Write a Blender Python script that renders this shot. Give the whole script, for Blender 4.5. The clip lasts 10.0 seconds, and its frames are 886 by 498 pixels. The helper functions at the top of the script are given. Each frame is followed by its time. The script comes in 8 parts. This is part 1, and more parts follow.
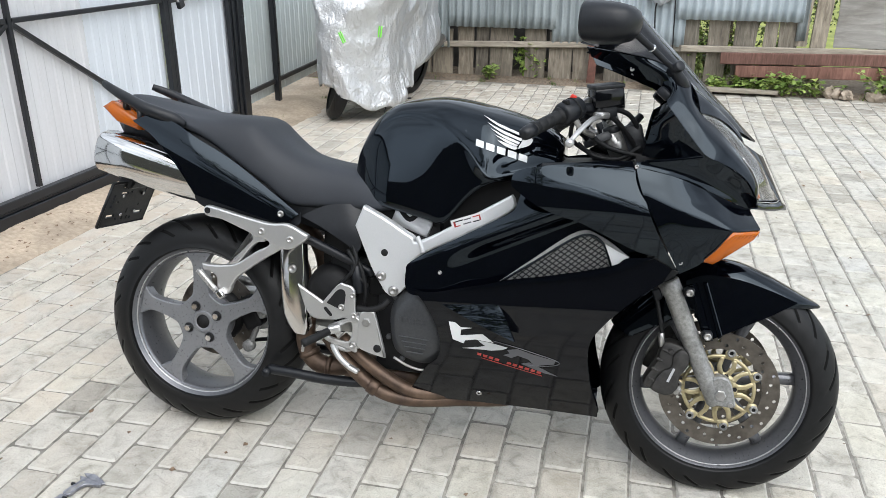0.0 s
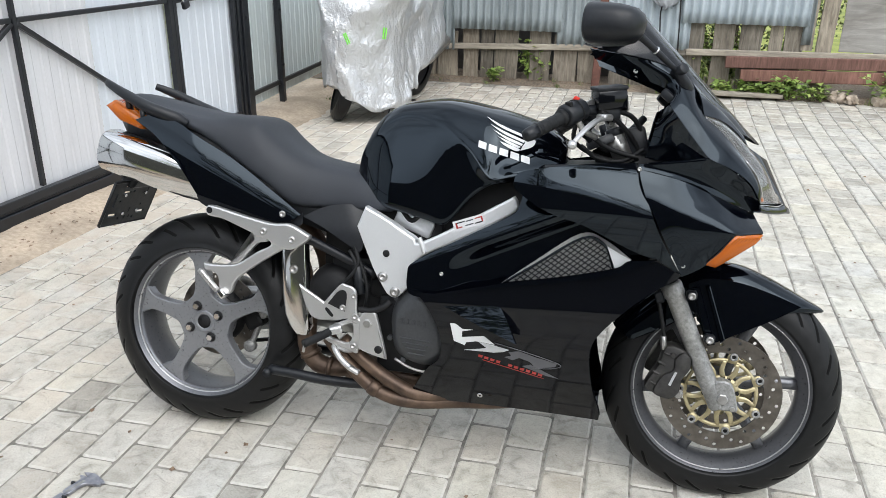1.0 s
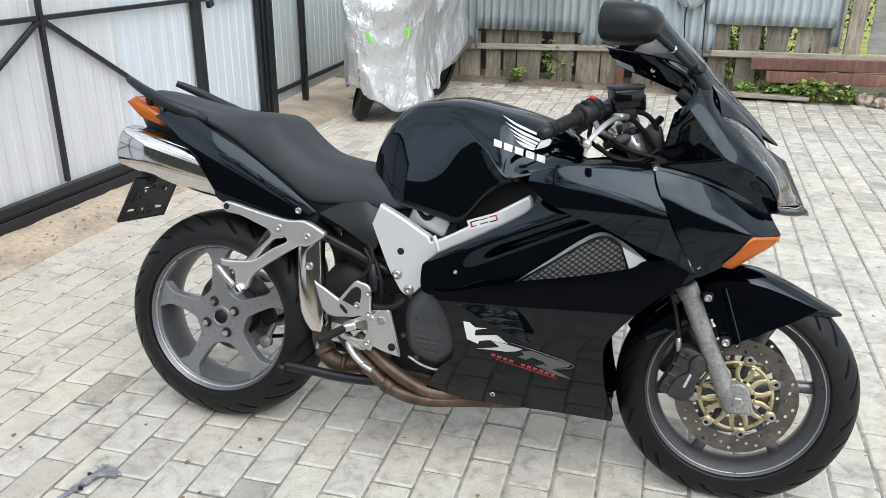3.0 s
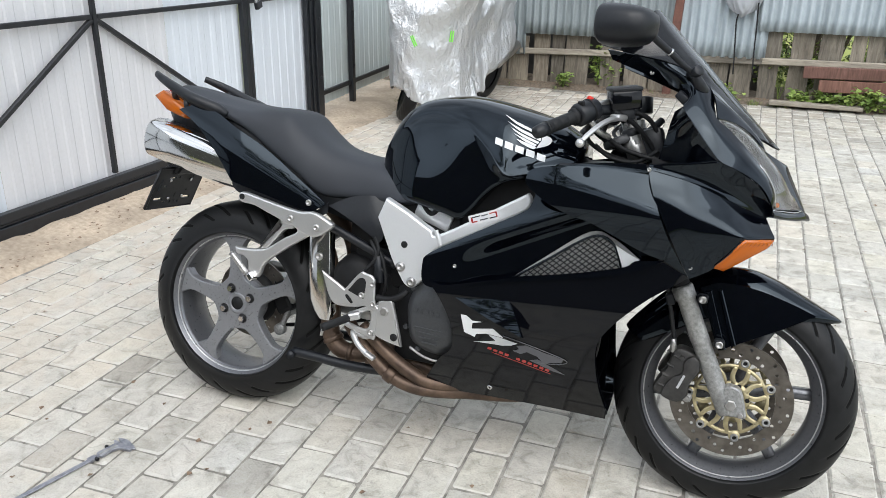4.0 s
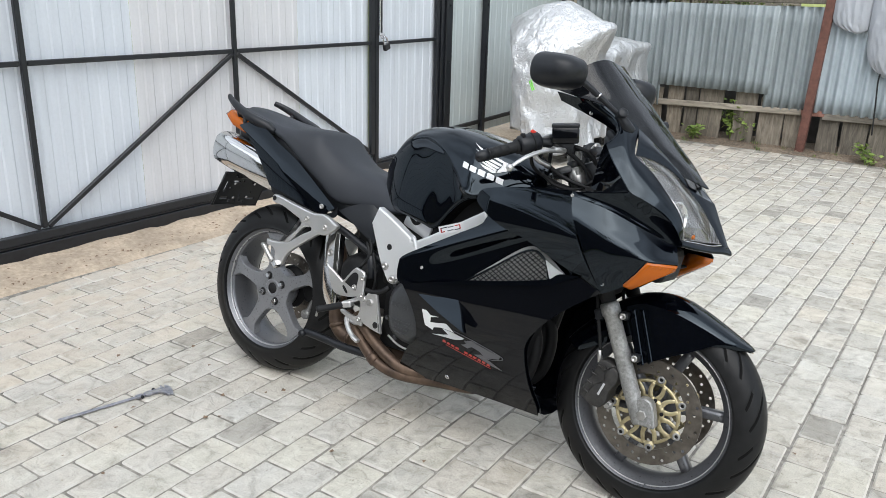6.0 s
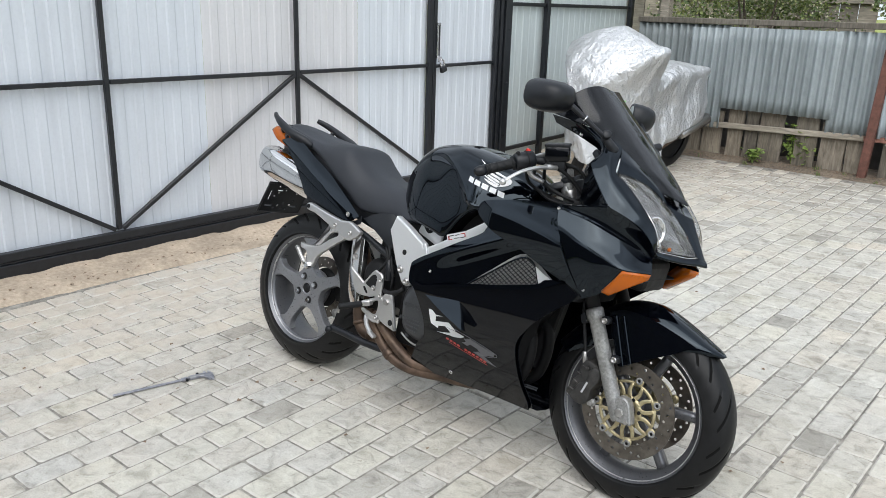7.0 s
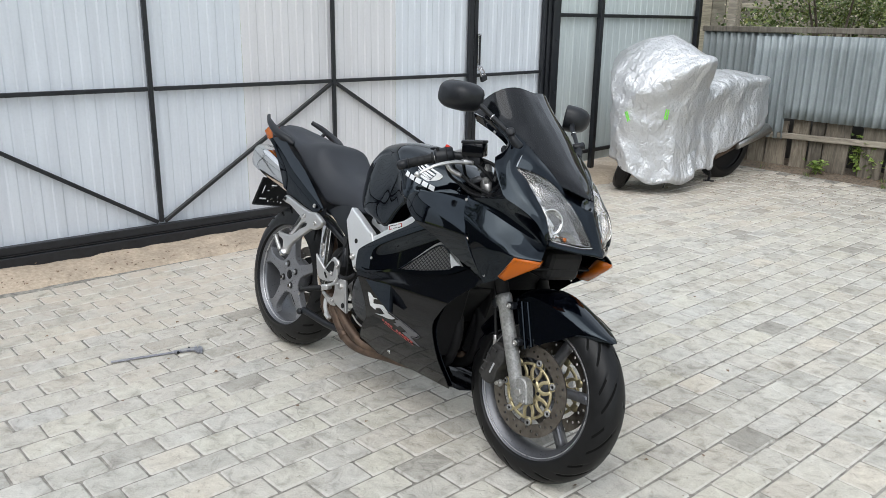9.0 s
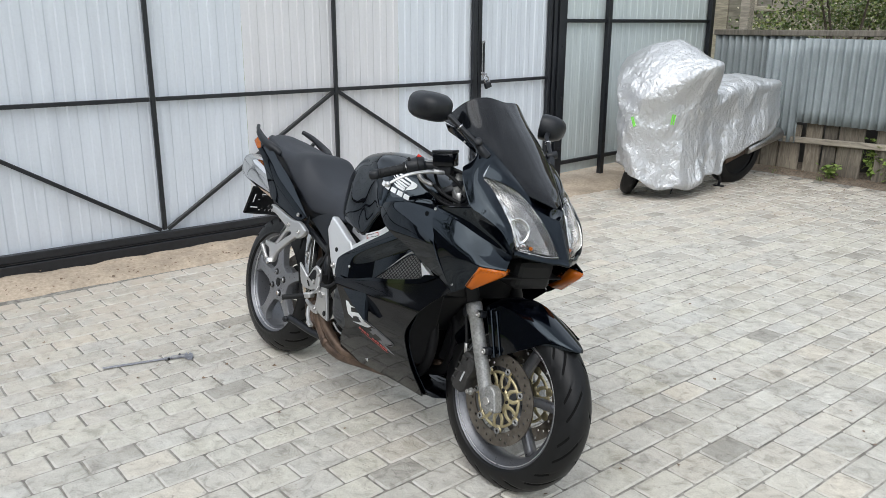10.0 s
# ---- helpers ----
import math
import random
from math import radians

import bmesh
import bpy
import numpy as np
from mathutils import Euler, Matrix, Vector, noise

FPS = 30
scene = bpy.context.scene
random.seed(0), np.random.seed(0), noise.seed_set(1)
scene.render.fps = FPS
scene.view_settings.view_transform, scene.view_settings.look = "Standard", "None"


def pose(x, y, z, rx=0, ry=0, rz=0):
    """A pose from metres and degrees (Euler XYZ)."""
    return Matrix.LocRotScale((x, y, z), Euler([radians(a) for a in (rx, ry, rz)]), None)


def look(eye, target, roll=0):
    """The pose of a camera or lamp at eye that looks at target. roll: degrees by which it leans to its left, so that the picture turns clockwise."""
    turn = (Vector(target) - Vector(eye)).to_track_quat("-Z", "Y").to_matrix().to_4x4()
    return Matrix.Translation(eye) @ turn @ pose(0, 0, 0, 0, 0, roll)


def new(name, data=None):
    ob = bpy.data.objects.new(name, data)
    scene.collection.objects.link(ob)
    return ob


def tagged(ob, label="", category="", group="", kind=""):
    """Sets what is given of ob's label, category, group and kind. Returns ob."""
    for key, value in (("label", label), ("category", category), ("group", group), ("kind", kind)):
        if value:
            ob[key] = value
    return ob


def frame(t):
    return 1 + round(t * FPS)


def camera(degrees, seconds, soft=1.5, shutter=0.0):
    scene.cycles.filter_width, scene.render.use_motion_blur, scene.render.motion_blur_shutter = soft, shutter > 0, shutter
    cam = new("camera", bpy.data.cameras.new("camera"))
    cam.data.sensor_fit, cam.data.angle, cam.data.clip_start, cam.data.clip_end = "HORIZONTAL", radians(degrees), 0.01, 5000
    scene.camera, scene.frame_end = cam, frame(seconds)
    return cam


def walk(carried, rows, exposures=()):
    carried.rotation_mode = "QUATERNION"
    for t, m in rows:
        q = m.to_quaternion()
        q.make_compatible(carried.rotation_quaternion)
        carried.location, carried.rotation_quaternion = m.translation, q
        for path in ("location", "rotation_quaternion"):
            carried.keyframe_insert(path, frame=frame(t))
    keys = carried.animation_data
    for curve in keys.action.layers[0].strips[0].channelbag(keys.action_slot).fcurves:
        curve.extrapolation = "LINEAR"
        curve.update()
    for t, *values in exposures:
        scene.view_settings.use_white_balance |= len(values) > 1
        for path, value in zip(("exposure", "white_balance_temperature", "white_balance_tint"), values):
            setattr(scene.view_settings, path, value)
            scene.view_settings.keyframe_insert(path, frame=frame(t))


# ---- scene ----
cam = camera(58.1, 10.0, 0.3)
PATH = [
    (0, (1.252, -1.943, 1.393), (0.753, -0.154, 0.653), 0.1),
    (0.5, (1.253, -1.942, 1.393), (0.751, -0.152, 0.655), 0.4),
    (1, (1.256, -1.938, 1.389), (0.747, -0.149, 0.654), 0.4),
    (1.5, (1.255, -1.936, 1.385), (0.744, -0.146, 0.653), 0.5),
    (2, (1.255, -1.936, 1.384), (0.74, -0.146, 0.654), 0.4),
    (2.5, (1.255, -1.934, 1.385), (0.728, -0.149, 0.653), 0.4),
    (4, (1.432, -1.944, 1.38), (0.735, -0.215, 0.656), 0.7),
    (4.5, (1.563, -2.058, 1.393), (0.778, -0.359, 0.688), 1.0),
    (5, (1.75, -2.104, 1.43), (0.864, -0.445, 0.751), 1.3),
    (5.5, (1.943, -2.019, 1.414), (0.951, -0.41, 0.761), 1.6),
    (5.7, (2.015, -1.981, 1.412), (0.978, -0.397, 0.767), 1.7),
    (6.8, (2.402, -2.032, 1.434), (1.159, -0.581, 0.843), 1.8),
    (7, (2.46, -2.035, 1.455), (1.192, -0.605, 0.865), 1.8),
    (7.5, (2.616, -1.951, 1.459), (1.288, -0.574, 0.877), 1.5),
    (8, (2.777, -1.765, 1.43), (1.391, -0.445, 0.851), 1.2),
    (8.5, (2.919, -1.73, 1.436), (1.485, -0.459, 0.862), 1.0),
    (9, (3.054, -1.75, 1.452), (1.581, -0.521, 0.887), 1.0),
    (9.5, (3.144, -1.713, 1.478), (1.646, -0.512, 0.919), 0.7),
    (10, (3.183, -1.613, 1.474), (1.663, -0.437, 0.919), 0.3),
]
walk(cam, [(t, look(eye, target, roll)) for t, eye, target, roll in PATH], [(0.0, 0.28, 6300.0, 9.0), (4.0, 0.26, 6300.0, 9.0), (7.0, 0.06, 6300.0, 9.0), (10.0, -0.03, 6300.0, 9.0)])

# ---- overcast daylight ----
world = bpy.data.worlds.new("overcast_sky")
scene.world = world
world.use_nodes = True
wn, wl = world.node_tree.nodes, world.node_tree.links
wn.clear()
sky = wn.new("ShaderNodeTexSky")
sky.sky_type, sky.sun_disc = "NISHITA", False
sky.sun_elevation, sky.sun_rotation = radians(52), radians(150)
sky.air_density, sky.dust_density, sky.ozone_density = 1.0, 4.0, 1.0
pale = wn.new("ShaderNodeHueSaturation")
pale.inputs["Saturation"].default_value = 0.5
cloud = wn.new("ShaderNodeMix")
cloud.data_type = "RGBA"
cloud.inputs[0].default_value = 0.55
cloud.inputs[7].default_value = (8.2, 8.72, 9.3, 1.0)
back = wn.new("ShaderNodeBackground")
back.inputs["Strength"].default_value = 0.17
wout = wn.new("ShaderNodeOutputWorld")
wl.new(sky.outputs[0], pale.inputs["Color"])
wl.new(pale.outputs[0], cloud.inputs[6])
# soft clouds of uneven brightness
where = wn.new("ShaderNodeTexCoord")
puff = wn.new("ShaderNodeTexNoise")
puff.inputs["Scale"].default_value, puff.inputs["Detail"].default_value = 2.6, 5.0
wl.new(where.outputs["Generated"], puff.inputs["Vector"])
tone = wn.new("ShaderNodeMapRange")
tone.inputs["From Min"].default_value, tone.inputs["From Max"].default_value = 0.33, 0.67
tone.inputs["To Min"].default_value, tone.inputs["To Max"].default_value = 0.62, 1.38
wl.new(puff.outputs["Fac"], tone.inputs["Value"])
uneven = wn.new("ShaderNodeVectorMath")
uneven.operation = "SCALE"
wl.new(cloud.outputs[2], uneven.inputs[0])
wl.new(tone.outputs["Result"], uneven.inputs["Scale"])
wl.new(uneven.outputs[0], back.inputs["Color"])
wl.new(back.outputs[0], wout.inputs["Surface"])

sun_data = bpy.data.lights.new("sun", "SUN")
sun_data.energy, sun_data.angle, sun_data.color = 1.5, radians(60), (1.0, 0.985, 0.96)
sun = new("sun", sun_data)
sun.matrix_world = look((3.0, -5.2, 8.0), (0, 0, 0))

# ---- mesh helpers ----
def part(name, mesh, material, parent, label=""):
    """Link a bmesh or mesh as one object under a thing or a part."""
    if isinstance(mesh, bmesh.types.BMesh):
        data = bpy.data.meshes.new(name)
        bmesh.ops.recalc_face_normals(mesh, faces=mesh.faces)
        mesh.to_mesh(data)
        mesh.free()
    else:
        data = mesh
    if material and not data.materials:
        data.materials.append(material)
    ob = new(name, data)
    ob.parent = parent
    if label:
        ob["label"] = label
    return ob


def thing(name, label, category, m=None, group="", kind=""):
    ob = new(name)
    ob.empty_display_size = 0.1
    if m is not None:
        ob.matrix_world = m
    return tagged(ob, label, category, group, kind)


def soften(bm, angle=35):
    """Smooth faces, with creases kept where faces meet at more than angle."""
    for f in bm.faces:
        f.smooth = True
    lim = radians(angle)
    for e in bm.edges:
        e.smooth = not (len(e.link_faces) != 2 or e.calc_face_angle(0.0) > lim)
    return bm


def box(bm, size, m=None, bevel=0.0, seg=1):
    r = bmesh.ops.create_cube(bm, size=1.0, matrix=(m or Matrix()) @ Matrix.Diagonal((*size, 1.0)))
    if bevel:
        es = list({e for v in r["verts"] for e in v.link_edges})
        bmesh.ops.bevel(bm, geom=es, offset=bevel, segments=seg, affect="EDGES", profile=0.5)
    return bm


def boxed(size, m=None, bevel=0.0, seg=1):
    return box(bmesh.new(), size, m, bevel, seg)


def along(a, b):
    """The pose at a whose z axis points to b."""
    a, b = Vector(a), Vector(b)
    return Matrix.Translation(a) @ (b - a).to_track_quat("Z", "Y").to_matrix().to_4x4()


def spun(bm, profile, m, seg=32, closed=False):
    """Turn a profile of (radius, height) round the z axis of m."""
    rings = []
    for r, h in profile:
        if r < 1e-5:
            rings.append([bm.verts.new(m @ Vector((0, 0, h)))] * seg)
        else:
            rings.append([bm.verts.new(m @ Vector((r * math.cos(2 * math.pi * k / seg), r * math.sin(2 * math.pi * k / seg), h))) for k in range(seg)])
    pairs = list(zip(rings, rings[1:])) + ([(rings[-1], rings[0])] if closed else [])
    for a, b in pairs:
        for k in range(seg):
            q = []
            for v in (a[k], a[(k + 1) % seg], b[(k + 1) % seg], b[k]):
                if v not in q:
                    q.append(v)
            if len(q) > 2:
                bm.faces.new(q)
    return bm


def rod(bm, a, b, r, r2=None, seg=14, chamfer=0.0):
    """A round bar from a to b."""
    h = (Vector(b) - Vector(a)).length
    r2 = r if r2 is None else r2
    c = chamfer or min(r, r2) * 0.12
    return spun(bm, [(0, 0), (r - c, 0), (r, c), (r2, h - c), (r2 - c, h), (0, h)], along(a, b), seg)


def crom(pts, n=6, closed=False):
    """Points of a smooth curve through pts."""
    P = [Vector(p) for p in pts]
    out = []
    m = len(P)
    for i in range(m if closed else m - 1):
        if closed:
            a, b, c, d = P[i - 1], P[i], P[(i + 1) % m], P[(i + 2) % m]
        else:
            b, c = P[i], P[i + 1]
            a = P[i - 1] if i else b * 2 - c
            d = P[i + 2] if i + 2 < m else c * 2 - b
        for k in range(n):
            t = k / n
            out.append(0.5 * (2 * b + (c - a) * t + (2 * a - 5 * b + 4 * c - d) * t * t + (3 * b - 3 * c + d - a) * t ** 3))
    if not closed:
        out.append(P[-1])
    return out


def tube(bm, pts, r, seg=10, n=6, taper=None, straight=False):
    """A bar of radius r along a smooth line through pts."""
    line = [Vector(p) for p in pts] if straight else crom(pts, n)
    rings = []
    up = Vector((0.13, 0.31, 0.94))
    for i, p in enumerate(line):
        d = (line[min(i + 1, len(line) - 1)] - line[max(i - 1, 0)]).normalized()
        s = d.cross(up)
        s = s.normalized() if s.length > 0.05 else d.cross(Vector((0.9, 0.1, 0))).normalized()
        w = s.cross(d)
        up = w
        f = i / (len(line) - 1)
        rr = r if taper is None else r + (taper - r) * f
        rings.append([bm.verts.new(p + (s * math.cos(2 * math.pi * k / seg) + w * math.sin(2 * math.pi * k / seg)) * rr) for k in range(seg)])
    for a, b in zip(rings, rings[1:]):
        for k in range(seg):
            bm.faces.new((a[k], a[(k + 1) % seg], b[(k + 1) % seg], b[k]))
    bm.faces.new(rings[0][::-1])
    bm.faces.new(rings[-1])
    return bm


def loft(bm, rows, ring=False, caps=False):
    """Skin rows of points; ring closes each row."""
    g = [[bm.verts.new(p) for p in row] for row in rows]
    for a, b in zip(g, g[1:]):
        n = len(a)
        for k in range(n if ring else n - 1):
            bm.faces.new((a[k], a[(k + 1) % n], b[(k + 1) % n], b[k]))
    if caps:
        bm.faces.new(g[0][::-1])
        bm.faces.new(g[-1])
    return bm


def outline(pts, n=5):
    """A closed outline through (u, v) points; a third value of 1 marks a sharp corner."""
    m = len(pts)
    sharp = [i for i, p in enumerate(pts) if len(p) > 2 and p[2]]
    if not sharp:
        return [(p.x, p.y) for p in crom([Vector((p[0], p[1], 0)) for p in pts], n, True)]
    out = []
    for a, b in zip(sharp, sharp[1:] + [sharp[0] + m]):
        run = [Vector((pts[i % m][0], pts[i % m][1], 0)) for i in range(a, b + 1)]
        out += [(p.x, p.y) for p in (crom(run, n) if len(run) > 2 else run)[:-1]]
    return out


def plate(bm, pts, thick, m=None, bevel=0.0, n=5, seg=1):
    """A flat plate of an outline in the plane of m's x and y, thick along its z."""
    m = m or Matrix()
    line = outline(pts, n)
    f = bm.faces.new([bm.verts.new(m @ Vector((u, v, 0))) for u, v in line])
    r = bmesh.ops.extrude_face_region(bm, geom=[f])
    vs = [v for v in r["geom"] if isinstance(v, bmesh.types.BMVert)]
    bmesh.ops.translate(bm, verts=vs, vec=m.to_3x3() @ Vector((0, 0, thick)))
    if bevel:
        tops = [g for g in r["geom"] if isinstance(g, bmesh.types.BMFace)]
        es = {e for t in tops for e in t.edges} | {e for e in f.edges}
        bmesh.ops.bevel(bm, geom=list(es), offset=bevel, segments=seg, affect="EDGES", profile=0.5)
    return bm


# the plane of a motorcycle's right side: u forward, v up, thickness to the right
def side(y):
    return Matrix(((1, 0, 0, 0), (0, 0, -1, y), (0, 1, 0, 0), (0, 0, 0, 1)))


def shell(pts, surf, step=0.02, thick=0.004, n=5, flip=False):
    """A curved panel: the outline in (u, v) laid on surf(u, v), with its own thickness and softly turned rim."""
    line = outline(pts, n)
    bm = bmesh.new()
    bm.faces.new([bm.verts.new((u, v, 0)) for u, v in line])
    bmesh.ops.triangulate(bm, faces=bm.faces[:])
    us, vs = [p[0] for p in line], [p[1] for p in line]
    for lo, hi, co, no in ((min(us), max(us), 0, (1, 0, 0)), (min(vs), max(vs), 1, (0, 1, 0))):
        k = math.floor(lo / step) + 1
        while k * step < hi:
            at = [0, 0, 0]
            at[co] = k * step + 0.00013
            bmesh.ops.bisect_plane(bm, geom=bm.verts[:] + bm.edges[:] + bm.faces[:], dist=1e-5, plane_co=at, plane_no=no)
            k += 1
    bmesh.ops.remove_doubles(bm, verts=bm.verts[:], dist=2e-4)
    bm.normal_update()
    for f in bm.faces[:]:
        if f.normal.z < 0:
            f.normal_flip()
    bm.verts.index_update()
    e = 0.004
    P, N = [], []
    for v in bm.verts:
        u, w = v.co.x, v.co.y
        du, dv = surf(u + e, w) - surf(u - e, w), surf(u, w + e) - surf(u, w - e)
        P.append(surf(u, w))
        nn = du.cross(dv)
        N.append(nn.normalized() if nn.length > 1e-12 else Vector((0, -1, 0)))
    if flip:
        N = [-x for x in N]
    faces = [[v.index for v in f.verts] for f in bm.faces]
    rim = [(ed.verts[0].index, ed.verts[1].index) for ed in bm.edges if len(ed.link_faces) == 1]
    # outward along the sheet at the rim
    out = {}
    for ed in bm.edges:
        if len(ed.link_faces) == 1:
            a, b = ed.verts
            c = ed.link_faces[0].calc_center_median()
            third = surf(c.x, c.y)
            t = (P[b.index] - P[a.index])
            for v in (a, b):
                o = t.cross(N[v.index])
                if o.dot(third - P[a.index]) > 0:
                    o = -o
                if o.length > 1e-12:
                    out[v.index] = out.get(v.index, Vector()) + o.normalized()
    bm.free()
    k = len(P)
    verts = list(P) + [p - x * thick for p, x in zip(P, N)]
    norms = list(N) + [-x for x in N]
    want = [f if not flip else f[::-1] for f in faces]
    polys = [tuple(f) for f in want] + [tuple(i + k for i in f[::-1]) for f in want]
    wall = {}
    for i, o in out.items():
        o = o.normalized() if o.length > 1e-9 else N[i]
        wall[i] = len(verts)
        verts += [P[i] , P[i] - N[i] * thick]
        norms += [(o + N[i] * 0.6).normalized(), o]
    for a, b in rim:
        if a in wall and b in wall:
            polys.append((wall[a], wall[b], wall[b] + 1, wall[a] + 1))
    data = bpy.data.meshes.new("panel")
    data.from_pydata([tuple(v) for v in verts], [], polys)
    for p in data.polygons:
        p.use_smooth = True
    data.validate()
    if len(data.vertices) == len(norms):
        data.normals_split_custom_set_from_vertices([tuple(x) for x in norms])
    return data


def lerp(table, x):
    """Smooth reading of a table of (x, value)."""
    if x <= table[0][0]:
        return table[0][1]
    n = len(table)
    for i in range(n - 1):
        (a, va), (b, vb) = table[i], table[i + 1]
        if x <= b:
            h = b - a
            d = (vb - va) / h
            d0 = (vb - table[i - 1][1]) / (b - table[i - 1][0]) if i else d
            d1 = (table[i + 2][1] - va) / (table[i + 2][0] - a) if i + 2 < n else d
            t = (x - a) / h
            return va + t * h * d0 + t * t * (3 * (vb - va) - h * (2 * d0 + d1)) + t ** 3 * (2 * (va - vb) + h * (d0 + d1))
    return table[-1][1]


def ease(table, x):
    """The same, averaged over a short way."""
    return sum(lerp(table, x + d) for d in (-0.02, 0, 0.02)) / 3


def bend(d, soft=0.006):
    """Zero below d = 0 and d above it, with a rounded turn."""
    k = d / soft
    return d if k > 30 else (0.0 if k < -30 else soft * math.log1p(math.exp(k)))


# ---- materials ----
def material(name, colour, rough=0.6, metal=0.0, coat=0.0, spec=0.5):
    m = bpy.data.materials.new(name)
    m.use_nodes = True
    b = m.node_tree.nodes["Principled BSDF"]
    b.inputs["Base Color"].default_value = (*colour, 1)
    b.inputs["Roughness"].default_value = rough
    b.inputs["Metallic"].default_value = metal
    b.inputs["Coat Weight"].default_value = coat
    b.inputs["Coat Roughness"].default_value = 0.03
    b.inputs["Specular IOR Level"].default_value = spec
    return m


def nodes(m):
    return m.node_tree.nodes, m.node_tree.links, m.node_tree.nodes["Principled BSDF"]


def noise_node(m, scale, detail=4.0, rough=0.55, where="Object", distort=0.0, stretch=None):
    n, l, b = nodes(m)
    t = n.new("ShaderNodeTexNoise")
    t.inputs["Scale"].default_value, t.inputs["Detail"].default_value = scale, detail
    t.inputs["Roughness"].default_value, t.inputs["Distortion"].default_value = rough, distort
    if where == "World":
        src = n.new("ShaderNodeNewGeometry").outputs["Position"]
    else:
        src = n.new("ShaderNodeTexCoord").outputs[where]
    if stretch:
        mp = n.new("ShaderNodeMapping")
        mp.inputs["Scale"].default_value = stretch
        l.new(src, mp.inputs["Vector"])
        src = mp.outputs[0]
    l.new(src, t.inputs["Vector"])
    return t.outputs["Fac"]


def ramp(m, src, stops):
    n, l, b = nodes(m)
    r = n.new("ShaderNodeValToRGB")
    el = r.color_ramp.elements
    while len(el) < len(stops):
        el.new(0.5)
    for e, (p, c) in zip(el, stops):
        e.position = p
        e.color = (*c, 1) if len(c) == 3 else c
    l.new(src, r.inputs[0])
    return r.outputs[0]


def mixed(m, kind, a, b, fac=1.0):
    n, l, _ = nodes(m)
    x = n.new("ShaderNodeMix")
    x.data_type, x.blend_type = "RGBA", kind
    for s, v in ((x.inputs[6], a), (x.inputs[7], b)):
        if isinstance(v, tuple):
            s.default_value = (*v, 1)
        else:
            l.new(v, s)
    if isinstance(fac, float):
        x.inputs[0].default_value = fac
    else:
        l.new(fac, x.inputs[0])
    return x.outputs[2]


def bump(m, src, strength=0.3, dist=0.01, normal=None):
    n, l, b = nodes(m)
    k = n.new("ShaderNodeBump")
    k.inputs["Strength"].default_value, k.inputs["Distance"].default_value = strength, dist
    l.new(src, k.inputs["Height"])
    if normal:
        l.new(normal, k.inputs["Normal"])
    l.new(k.outputs[0], b.inputs["Normal"])
    return k.outputs[0]


def link(m, src, socket):
    n, l, b = nodes(m)
    l.new(src, b.inputs[socket])


def grainy(name, dark, light, scale, rough=0.7, metal=0.0, strength=0.2, dist=0.004, detail=5.0, where="Object", stretch=None, big=0.0, rr=0.12):
    """A surface with grain at one scale and stains at a larger one."""
    m = material(name, light, rough, metal)
    f = noise_node(m, scale, detail, 0.6, where, 0.0, stretch)
    c = ramp(m, f, [(0.32, dark), (0.68, light)])
    if big:
        g = noise_node(m, big, 3.0, 0.5, where, 0.4, stretch)
        c = mixed(m, "MULTIPLY", c, ramp(m, g, [(0.3, (0.62, 0.62, 0.62)), (0.62, (1, 1, 1))]))
    link(m, c, "Base Color")
    link(m, ramp(m, f, [(0.2, (rough - rr,) * 3), (0.8, (min(1, rough + rr),) * 3)]), "Roughness")
    bump(m, f, strength, dist)
    return m

# pavers: pale tumbled concrete, each with its own shade
paver_mat = material("paver_concrete", (0.5, 0.49, 0.46), 0.85)
n_, l_, b_ = nodes(paver_mat)
oi, ge, ad, fr = n_.new("ShaderNodeObjectInfo"), n_.new("ShaderNodeNewGeometry"), n_.new("ShaderNodeMath"), n_.new("ShaderNodeMath")
fr.operation = "FRACT"
l_.new(oi.outputs["Random"], ad.inputs[0])
l_.new(ge.outputs["Random Per Island"], ad.inputs[1])
l_.new(ad.outputs[0], fr.inputs[0])
shade = ramp(paver_mat, fr.outputs[0], [(0.0, (0.33, 0.320, 0.292)), (0.05, (0.42, 0.408, 0.375)), (0.20, (0.480, 0.468, 0.428)), (0.32, (0.515, 0.488, 0.435)), (0.45, (0.505, 0.495, 0.463)), (0.62, (0.530, 0.516, 0.470)), (0.78, (0.545, 0.530, 0.468)), (0.90, (0.500, 0.495, 0.472)), (1.0, (0.560, 0.522, 0.455))])
fine = noise_node(paver_mat, 210.0, 3.0, 0.65, "World")
mid_ = noise_node(paver_mat, 15.0, 6.0, 0.60, "World", 0.9)
spot = noise_node(paver_mat, 48.0, 4.0, 0.6, "World", 0.4)
wide = noise_node(paver_mat, 4.2, 5.0, 0.62, "World", 0.7)
sheet = noise_node(paver_mat, 0.55, 3.0, 0.55, "World", 0.3)
c_ = mixed(paver_mat, "MULTIPLY", shade, ramp(paver_mat, mid_, [(0.31, (0.64, 0.63, 0.61)), (0.46, (0.94, 0.93, 0.915)), (0.66, (1.10, 1.10, 1.09))]))
c_ = mixed(paver_mat, "MULTIPLY", c_, ramp(paver_mat, spot, [(0.27, (0.55, 0.535, 0.50)), (0.35, (1, 1, 1))]))
c_ = mixed(paver_mat, "MULTIPLY", c_, ramp(paver_mat, wide, [(0.32, (0.83, 0.815, 0.785)), (0.48, (1, 1, 1)), (0.70, (1.05, 1.04, 1.02))]))
